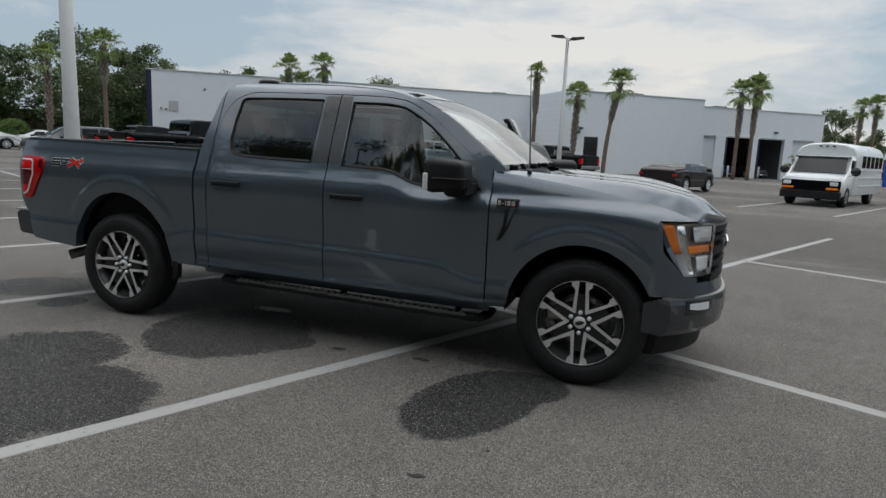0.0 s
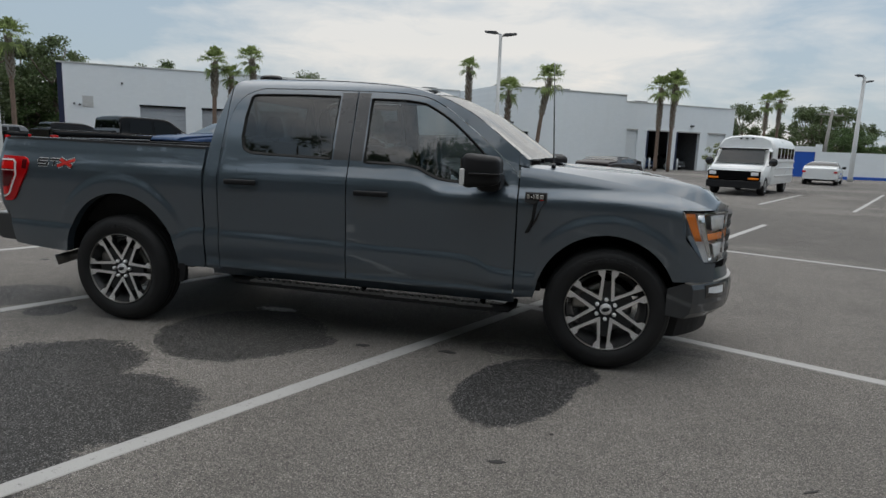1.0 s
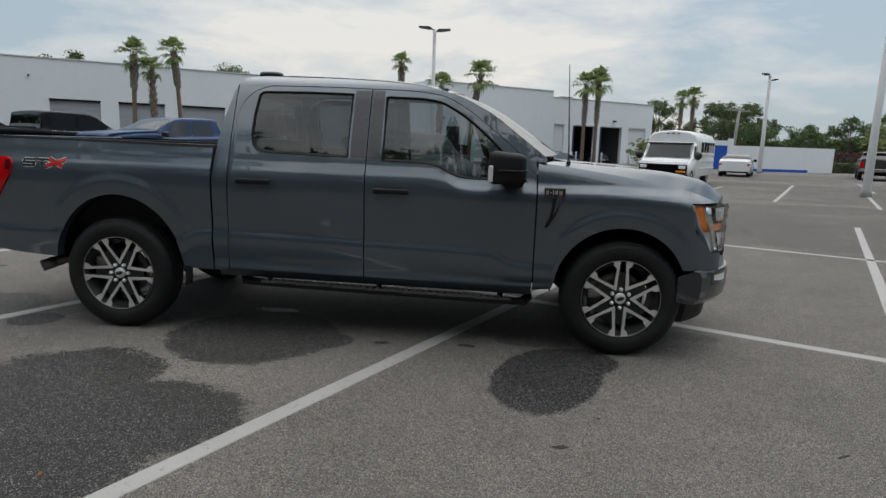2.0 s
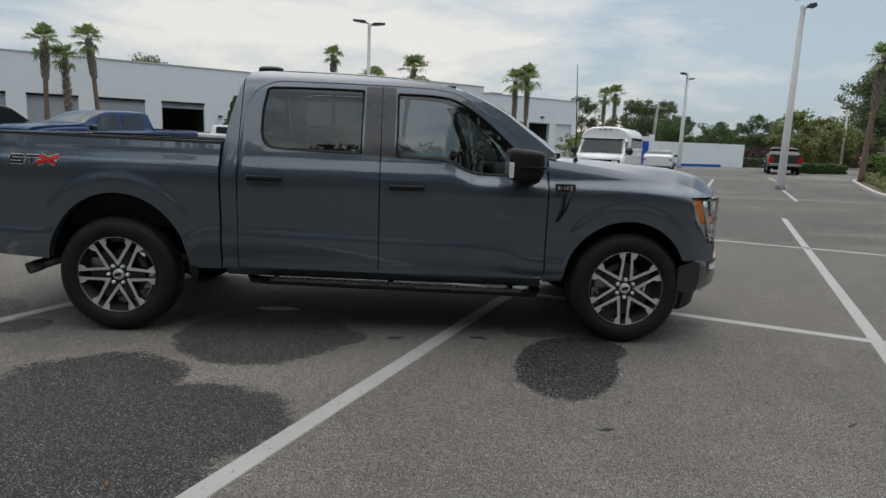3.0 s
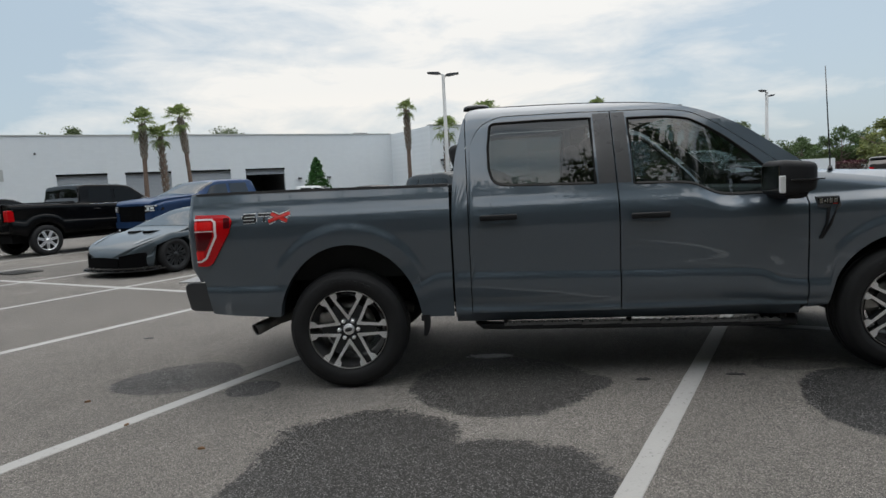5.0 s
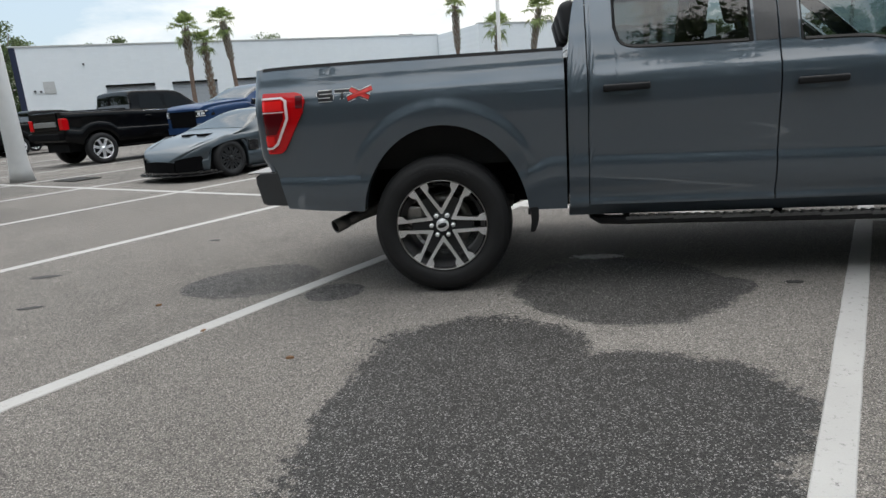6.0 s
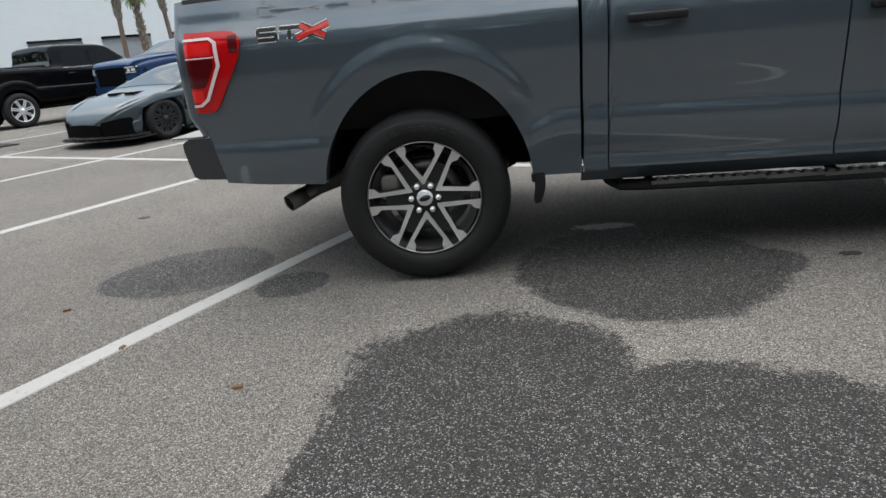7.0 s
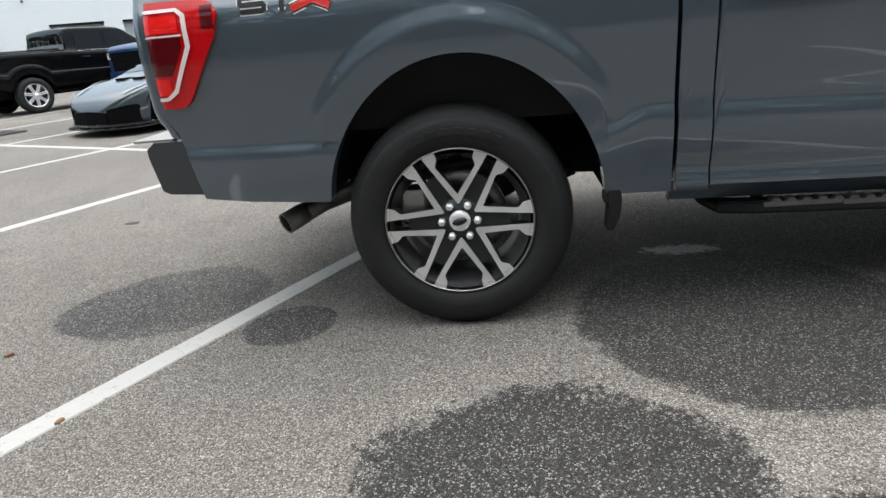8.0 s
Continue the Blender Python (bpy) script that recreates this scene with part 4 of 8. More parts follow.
    shape = [(3.118, 1.176), (3.262, 1.176), (3.262, 1.112), (3.232, 1.085), (3.205, 0.995), (3.150, 0.905), (3.128, 0.905), (3.168, 1.00), (3.176, 1.10), (3.118, 1.112)]
    a = [bm.verts.new((x, side * (half_width(x, z) + 0.011), z)) for x, z in shape]
    b = [bm.verts.new((x, side * (half_width(x, z) - 0.01), z)) for x, z in shape]
    bm.faces.new(a)
    for i in range(len(a)):
        bm.faces.new((a[i], a[i - 1], b[i - 1], b[i]))
    vent = part("fender_vent", mended(bm), BLACK_PLASTIC, fender, "black fender vent")
    y = half_width(3.19, 1.15) + 0.010
    part("badge_plate", box(3.120, 3.256, min(side * y, side * (y + 0.005)), max(side * y, side * (y + 0.005)), 1.124, 1.170, 0.002), GLOSS_BLACK, fender, "black badge plate")
    bm = bmesh.new()
    for i, (x, w) in enumerate(((3.128, 0.020), (3.154, 0.012), (3.172, 0.010), (3.188, 0.022), (3.216, 0.024))):
        y = half_width(3.19, 1.15) + 0.0145
        add_box(bm, x, x + w, min(side * y, side * (y + 0.006)), max(side * y, side * (y + 0.006)), 1.133 + (0.006 if i == 1 else 0), 1.162 - (0.010 if i == 1 else 0), 0.002)
    part("badge", bm, CHROME, fender, "small chrome badge")
    y = half_width(3.19, 1.15) + 0.0145
    part("badge", box(3.216, 3.240, min(side * y, side * (y + 0.004)), max(side * y, side * (y + 0.004)), 1.1255, 1.1295), RED_VINYL, fender, "thin red badge bar")
    # wheel wells
    for arch, x0 in ((REAR_ARCH, 0.0), (FRONT_ARCH, 3.693)):
        bm = bmesh.new()
        cx, cz, rx, rz = arch
        rows = []
        for i in range(25):
            a = math.pi * i / 24
            x, z = cx + (rx + 0.012) * math.cos(a), max(cz + (rz + 0.012) * math.sin(a), 0.535 if x0 < 1 else 0.44)
            rows.append([bm.verts.new((x, side * w, z)) for w in (min(0.985, half_width(min(max(x, -1.0), 4.3), z) - 0.012), 0.80, 0.55)])
        foot = 0.53 if x0 < 1 else 0.435
        for k in (0, -1):
            p = rows[k]
            low = [bm.verts.new((v.co.x, v.co.y, foot - (0.055 if k == 0 and x0 < 1 else 0))) for v in p]
            rows.insert(0, low) if k == 0 else rows.append(low)
        for p, q in zip(rows, rows[1:]):
            for k in range(2):
                bm.faces.new((p[k], p[k + 1], q[k + 1], q[k])).smooth = True
        inner = [r[2] for r in rows]
        bm.faces.new(inner)
        part("wheel_well", mended(bm), UNDERBODY, truck, "black wheel-arch liner")
    # tail lamp
    bm = bmesh.new()
    lamp_hi = line_curve([(-1.05, 1.263), (-0.80, 1.257), (-0.765, 1.240), (-0.752, 1.215)])
    lamp_lo = line_curve([(-1.05, 0.910), (-0.945, 0.906), (-0.92, 0.914), (-0.898, 0.934), (-0.765, 1.145), (-0.752, 1.20)])
    lamp_w = lambda x, z: half_width(x, z) - 0.045 * ease(-1.0, -1.06, x)
    add_skin(bm, spread(-1.055, -0.752, 0.02), lamp_lo, lamp_hi, 16, side, 0.013, 0.03, lamp_w)
    add_box(bm, -1.078, -1.035, *sorted((side * 0.80, side * 0.938)), 0.912, 1.258, 0.014)
    tail = part("tail_lamp", mended(bm), RED_LENS, truck, "bright red tail lamp")
    y0 = half_width(-0.92, 1.1) + 0.014
    bm = bmesh.new()
    ribbon = [(-1.048, 1.236), (-0.890, 1.236), (-0.858, 1.214), (-0.856, 1.11), (-0.938, 0.962), (-0.980, 0.936), (-1.045, 0.934)]
    inner = [(-1.048, 1.225), (-0.895, 1.225), (-0.876, 1.208), (-0.874, 1.112), (-0.950, 0.972), (-0.984, 0.948), (-1.045, 0.945)]
    def finer(loop):
        out = []
        for p, q in zip(loop, loop[1:]):
            out += [(p[0] + (q[0] - p[0]) * i / 8, p[1] + (q[1] - p[1]) * i / 8) for i in range(8)]
        return out + [loop[-1]]
    ribbon, inner = finer(ribbon), finer(inner)
    a = [bm.verts.new((x, side * (lamp_w(x, z) + 0.019), z)) for x, z in ribbon]
    b = [bm.verts.new((x, side * (lamp_w(x, z) + 0.019), z)) for x, z in inner]
    for i in range(len(a) - 1):
        bm.faces.new((a[i], a[i + 1], b[i + 1], b[i]))
    part("light_strip", mended(bm), PALE_LENS, tail, "pale curved light strip")
    bm = bmesh.new()
    add_skin(bm, spread(-1.045, -0.892, 0.02), lambda x: 1.02 if x < -0.945 else 1.02 + (x + 0.945) * 1.75, lambda x: 1.140, 5, side, 0.0165, 0.004, lamp_w)
    part("reflector", mended(bm), DEEP_RED, tail, "deep red reflector")
    bm = bmesh.new()
    add_skin(bm, spread(-1.045, -0.892, 0.02), lambda x: 1.158, lambda x: 1.214, 5, side, 0.0165, 0.004, lamp_w)
    part("brake_lens", mended(bm), BRAKE_RED, tail, "bright red brake lens")
    bm = bmesh.new()
    add_skin(bm, spread(-1.045, -0.962, 0.02), lambda x: 0.955, lambda x: 1.010, 5, side, 0.0165, 0.004, lamp_w)
    part("brake_lens", mended(bm), BRAKE_RED, tail, "bright red lower lens")
    bm = bmesh.new()
    add_skin(bm, spread(-0.806, -0.764, 0.012), lambda x: 1.165, lambda x: 1.236, 5, side, 0.0165, 0.004, lamp_w)
    part("side_marker", mended(bm), DEEP_RED, tail, "dark red side marker")
    bm = bmesh.new()
    add_skin(bm, spread(-1.048, -0.884, 0.02), lambda x: 1.146, lambda x: 1.152, 2, side, 0.019, 0.006, lamp_w)
    part("lamp_divider", mended(bm), PALE_LENS, tail)
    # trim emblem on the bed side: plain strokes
    def stroke(a, b, wide, mat, lift):
        a, b = Vector(a), Vector(b)
        n = Vector((-(b - a).y, (b - a).x)).normalized() * wide / 2
        bm = bmesh.new()
        q = [a + n, b + n, b - n, a - n]
        top = [bm.verts.new((p.x, side * (half_width(p.x, p.y) + lift), p.y)) for p in q]
        low = [bm.verts.new((p.x, side * (half_width(p.x, p.y) - 0.001), p.y)) for p in q]
        bm.faces.new(top)
        for i in range(4):
            bm.faces.new((top[i - 1], top[i], low[i], low[i - 1]))
        part("emblem", mended(bm), mat, bed_side, "bold black and red emblem stroke")
    for wide, mat, lift in ((0.0245, LABEL_WHITE, 0.0010), (0.0170, BLACK_PLASTIC, 0.0022)):
        z0, z1 = 1.200, 1.244
        for a, b in (((-0.668, z1), (-0.585, z1)), ((-0.668, z1), (-0.668, 1.222)), ((-0.668, 1.222), (-0.585, 1.222)), ((-0.585, 1.222), (-0.585, z0)), ((-0.668, z0), (-0.585, z0)),
                     ((-0.568, z1), (-0.478, z1)), ((-0.524, z1), (-0.524, z0 - 0.004))):
            stroke(a, b, wide, mat, lift)
    for wide, mat, lift in ((0.040, LABEL_WHITE, 0.0013), (0.031, BLACK_PLASTIC, 0.0025), (0.023, RED_VINYL, 0.0036)):
        e = 0.003 if wide > 0.04 else 0
        stroke((-0.492 - e, 1.196), (-0.345 + e, 1.249), wide, mat, lift)
        stroke((-0.475 - e, 1.249), (-0.362 + e, 1.196), wide, mat, lift + 0.0004)
    # side step
    bm = bmesh.new()
    path = [(0.915, 0.70, 0.42), (0.92, 0.80, 0.405), (0.95, 0.868, 0.392), (1.05, 0.885, 0.390), (2.95, 0.885, 0.345), (3.02, 0.868, 0.343), (3.05, 0.79, 0.352), (3.05, 0.70, 0.36)]
    rows = []
    for i, (x, y, z) in enumerate(path):
        p, q = path[max(i - 1, 0)], path[min(i + 1, len(path) - 1)]
        way = Vector((q[0] - p[0], q[1] - p[1], 0)).normalized()
        out = Vector((way.y, -way.x, 0)) * -1
        ring = []
        for dy, dz in ((0.038, -0.012), (0.038, 0.010), (0.024, 0.022), (-0.03, 0.022), (-0.036, 0.0), (-0.03, -0.024), (0.024, -0.024)):
            ring.append(bm.verts.new((x + out.x * dy, side * (y + out.y * dy), z + dz)))
        rows.append(ring)
    for p, q in zip(rows, rows[1:]):
        for k in range(7):
            bm.faces.new((p[k], p[(k + 1) % 7], q[(k + 1) % 7], q[k]))
    bm.faces.new(rows[0])
    bm.faces.new(rows[-1])
    step = part("side_step", mended(bm), BLACK_PLASTIC, truck, "black running board with serrated tread")
    bm = bmesh.new()
    for i in range(35):
        x = 1.10 + 0.052 * i
        z = 0.390 - 0.045 * (x - 1.0) / 1.95
        add_prism(bm, [(x, z + 0.018), (x + 0.044, z + 0.018), (x + 0.032, z + 0.034), (x + 0.012, z + 0.034)], *sorted((side * 0.882, side * 0.921)))
    for i in range(7):
        x = 1.08 + 0.264 * i
        z = 0.390 - 0.045 * (x + 0.13 - 1.0) / 1.95
        add_box(bm, x, x + 0.262, *sorted((side * 0.910, side * 0.924)), z + 0.006, z + 0.024, 0.003)
    part("step_tread", bm, WORN_TREAD, step, "row of worn tread teeth")
    for x in (1.10, 1.95, 2.85):
        bm = bmesh.new()
        add_tube(bm, (x, side * 0.87, 0.37), (x, side * 0.60, 0.47), 0.02, n=8)
        part("step_bracket", bm, UNDERBODY, step)
    part("step_bracket", box(0.88, 1.10, *sorted((side * 0.80, side * 0.86)), 0.435, 0.447), STEEL, step, "pale bracket plate above the step")
    # mud flap: a narrow curved strip hung behind the arch end
    bm = bmesh.new()
    rows = []
    for i in range(9):
        f = i / 8
        z, x, wide = 0.505 - 0.145 * f, 0.530 - 0.004 * f + 0.006 * math.sin(f * 3.1), 0.046 - 0.020 * f ** 2.5
        rows.append([bm.verts.new(p) for p in ((x, side * 0.988, z), (x + wide, side * 0.980, z), (x + wide, side * 0.968, z), (x + 0.014, side * 0.972, z), (x + 0.014, side * 0.90, z), (x, side * 0.90, z))])
    for p, q in zip(rows, rows[1:]):
        for k in range(6):
            bm.faces.new((p[k], p[(k + 1) % 6], q[(k + 1) % 6], q[k]))
    bm.faces.new(rows[0])
    bm.faces.new(rows[-1])
    part("mud_flap", mended(bm), BLACK_PLASTIC, truck, "black rubber mud flap")
    part("flap_bracket", box(0.516, 0.532, *sorted((side * 0.93, side * 0.985)), 0.462, 0.500, 0.004), BLACK_PLASTIC, truck)
    # mirror
    bm = bmesh.new()
    add_box(bm, 2.735, 2.975, *sorted((side * 1.04, side * 1.335)), 1.205, 1.418, 0.045, segments=4)
    for v in bm.verts:
        if v.co.x > 2.81:
            k = (v.co.x - 2.81) / 0.165
            v.co.z = 1.32 + (v.co.z - 1.32) * (1 - 0.20 * k)
            v.co.y = side * 1.20 + (v.co.y - side * 1.20) * (1 - 0.22 * k)
    mirror = part("door_mirror", mended(bm), BLACK_PLASTIC, front_door, "black door mirror housing", True)
    bm = bmesh.new()
    add_box(bm, 2.79, 2.985, *sorted((side * 1.06, side * 1.345)), 1.292, 1.302, 0.003)
    part("mirror_joint", bm, GLOSS_BLACK, front_door, "dark joint round the mirror housing")
    bm = bmesh.new()
    add_prism(bm, [(2.82, 1.290), (2.955, 1.300), (2.975, 1.270), (2.970, 1.205), (2.945, 1.180), (2.84, 1.178), (2.815, 1.21)], *sorted((side * 0.94, side * 1.20)))
    bmesh.ops.bevel(bm, geom=bm.edges[:], offset=0.010, segments=2, affect="EDGES")
    part("mirror_arm", mended(bm), BLACK_PLASTIC, front_door, "black mirror arm")
    bm = bmesh.new()
    add_prism(bm, [(2.862, 1.40), (2.868, 1.214), (3.0, 1.214)], *sorted((side * 0.915, side * 0.955)))
    part("mirror_base", mended(bm), BLACK_PLASTIC, front_door, "black mirror triangle")
    part("mirror_glass", box(2.733, 2.737, *sorted((side * 1.085, side * 1.315)), 1.235, 1.385), CHROME, front_door, "mirror glass")
    part("turn_signal", box(2.732, 2.762, *sorted((side * 1.318, side * 1.345)), 1.222, 1.325, 0.006), LABEL_WHITE, front_door, "pale strip on the mirror edge")
    if side > 0:                              # the driver's door stands open
        front_door.matrix_basis = Matrix.Translation((3.05, 0.95, 0)) @ Matrix.Rotation(radians(-71), 4, "Z") @ Matrix.Translation((-3.05, -0.95, 0))
        tagged(front_door, label="front door standing open")

# roof, windscreen, cowl
def roof_z(x):
    return RAIL_TOP(x) if x > 0.96 else 1.905 - 0.25 * max(0, 0.96 - x) ** 1.3


bm = bmesh.new()
grid = []
for x in spread(0.862, 2.44, 0.06):
    zr = RAIL_TOP(x)
    w = half_width(x, zr)
    crown = (0.042 - 0.012 * ease(1.9, 2.44, x)) * ease(0.84, 1.1, x)
    grid.append([bm.verts.new((x + 0.07 * (1 - (2 * j / 20 - 1) ** 2) * ease(2.0, 2.44, x), w * (2 * j / 20 - 1), zr + crown * (1 - abs(2 * j / 20 - 1) ** 2.4) + 0.004 * math.cos(j * math.pi * 0.5) * ease(1.0, 1.2, x) * ease(2.4, 2.2, x))) for j in range(21)])
for p, q in zip(grid, grid[1:]):
    for j in range(20):
        bm.faces.new((p[j], q[j], q[j + 1], p[j + 1])).smooth = True
roof = part("roof", mended(bm), PAINT, truck)
bm = bmesh.new()
add_revolve(bm, [(0.0, 0.0), (0.10, 0.0), (0.095, 0.030), (0.07, 0.040), (0.0, 0.045)], 20, "z", (0.955, -0.30, 1.932))
bmesh.ops.scale(bm, vec=(1.0, 0.55, 1.0), space=Matrix.Translation((0, 0.30, 0)), verts=bm.verts)
part("roof_antenna", mended(bm), GLOSS_BLACK, truck, "low black antenna pod")

bm = bmesh.new()
grid = []
for x in spread(2.452, 3.12, 0.05):
    zr = RAIL_TOP(x)
    w = half_width(x, zr) - 0.035
    k = (x - 2.45) / 0.67
    grid.append([bm.verts.new((x + (0.05 + 0.11 * k) * (1 - (2 * j / 16 - 1) ** 2), w * (2 * j / 16 - 1), zr + 0.004 + (0.030 - 0.015 * k) * (1 - (2 * j / 16 - 1) ** 2))) for j in range(17)])
for p, q in zip(grid, grid[1:]):
    for j in range(16):
        bm.faces.new((p[j], q[j], q[j + 1], p[j + 1])).smooth = True
screen = part("windscreen", mended(bm), GLASS_CLEAR, truck, "clear sloping windscreen")
screen.visible_shadow = False
bm = bmesh.new()
grid = []
for i, dx in enumerate((-0.05, 0.02, 0.10, 0.17)):
    grid.append([bm.verts.new((3.12 + dx + 0.15 * (1 - (2 * j / 12 - 1) ** 2), 0.80 * (2 * j / 12 - 1), 1.346 - 0.012 * i + 0.012 * (1 - (2 * j / 12 - 1) ** 2) - (0.03 if i in (1, 2) else 0))) for j in range(13)])
for p, q in zip(grid, grid[1:]):
    for j in range(12):
        bm.faces.new((p[j], q[j], q[j + 1], p[j + 1])).smooth = True
part("cowl", mended(bm), BLACK_PLASTIC, truck, "black plastic cowl")
for y0, y1 in ((-0.72, -0.12), (-0.02, 0.60)):
    bm = bmesh.new()
    add_path_tube(bm, [(3.17, y0, 1.375), (3.14, (y0 + y1) / 2, 1.405), (3.16, y1, 1.395)], [0.012, 0.010, 0.006], 8)
    add_box(bm, 3.13, 3.19, y0 - 0.03, y0 + 0.03, 1.33, 1.39, 0.01)
    part("wiper", mended(bm), GLOSS_BLACK, truck, "black windscreen wiper")

# bonnet
def bonnet_z(x, v, along=0.0):
    edge = 1.345 if x < 3.07 else smooth_curve([(3.07, 1.345), (3.3, 1.318), (3.7, 1.262), (4.1, 1.186), (4.25, 1.138), (4.36, 1.09), (4.62, 1.02)])(x)
    flat = 1.354 - 0.058 * (x - 3.2) - 0.070 * ease(3.9, 4.55, x) - 0.045 * ease(4.35, 4.62, x)
    dome = -0.018 * (1 - ease(0.40, 0.66, abs(v))) * ease(3.25, 3.5, x) + 0.012 * (1 - ease(0.16, 0.34, abs(v))) * ease(3.3, 3.6, x)
    s = 1 - max(0.0, (abs(v) - 0.90) / 0.10) ** 1.2
    return edge + ((flat - edge) * s + dome) * (1 - 0.50 * ease(0.82, 1.0, along) ** 1.4)


def nose_x(y, base=4.60):
    return base - 0.20 * (abs(y) / 0.85) ** 2.6


bm = bmesh.new()
grid = []
for i in range(71):
    s = i / 70
    row = []
    for j in range(69):
        v = 2 * j / 68 - 1
        y = v * 0.885
        back = 3.085 + 0.25 * (1 - v * v) ** 0.6
        front = nose_x(y, 4.565)
        x = back + (front - back) * s
        w = 0.885 if x < 3.95 else 0.885 - 0.10 * (min(x - 3.95, 0.55) / 0.43) ** 2.2
        row.append(bm.verts.new((x, v * w, bonnet_z(x, v, s))))
    grid.append(row)
for p, q in zip(grid, grid[1:]):
    for j in range(68):
        bm.faces.new((p[j], q[j], q[j + 1], p[j + 1])).smooth = True
lip = [bm.verts.new((v.co.x - 0.012, v.co.y * 0.99, v.co.z - 0.05)) for v in grid[-1]]
for j in range(68):
    bm.faces.new((grid[-1][j], lip[j], lip[j + 1], grid[-1][j + 1]))
part("bonnet", mended(bm), PAINT, truck)
bm = bmesh.new()
add_tube(bm, (3.285, -0.83, 1.33), (3.285, -0.83, 1.37), 0.018, 0.012)
add_tube(bm, (3.285, -0.83, 1.37), (3.25, -0.83, 2.02), 0.005, 0.003, 8)
part("aerial", bm, GLOSS_BLACK, truck, "thin black whip aerial")

# front end
bm = bmesh.new()
grid = []
for z in (0.70, 0.78, 0.9, 1.0, 1.07):
    grid.append([bm.verts.new((nose_x(y, 4.535) - 0.012, y, z)) for y in spread(-0.70, 0.70, 0.1)])
for p, q in zip(grid, grid[1:]):
    for j in range(len(p) - 1):
        bm.faces.new((p[j], p[j + 1], q[j + 1], q[j]))
grille = part("grille", mended(bm), UNDERBODY, truck, "black grille behind horizontal bars")
for z, h in ((0.745, 0.05), (0.83, 0.03), (0.915, 0.055), (0.995, 0.03), (1.055, 0.04)):
    bm = bmesh.new()
    rows = []
    for y in spread(-0.685, 0.685, 0.06):
        x = nose_x(y, 4.555)
        rows.append([bm.verts.new((x - 0.05, y, z - h / 2)), bm.verts.new((x + 0.01, y, z - h / 2)), bm.verts.new((x + 0.016, y, z + h / 2)), bm.verts.new((x - 0.05, y, z + h / 2))])
    for p, q in zip(rows, rows[1:]):
        for k in range(4):
            bm.faces.new((p[k], p[(k + 1) % 4], q[(k + 1) % 4], q[k]))
    bm.faces.new(rows[0])
    bm.faces.new(rows[-1])
    part("grille_bar", mended(bm), BLACK_PLASTIC, grille, "satin black grille bar")
bm = bmesh.new()
add_revolve(bm, [(0.0, 0.0), (0.07, 0.0), (0.075, 0.02), (0.0, 0.03)], 28, "z")
bmesh.ops.scale(bm, vec=(0.65, 1.7, 1), verts=bm.verts)
bmesh.ops.transform(bm, matrix=Matrix.Translation((4.575, 0, 0.91)) @ Matrix.Rotation(radians(90), 4, "Y"), verts=bm.verts)
part("nose_emblem", mended(bm), CHROME, grille, "plain oval nose emblem")

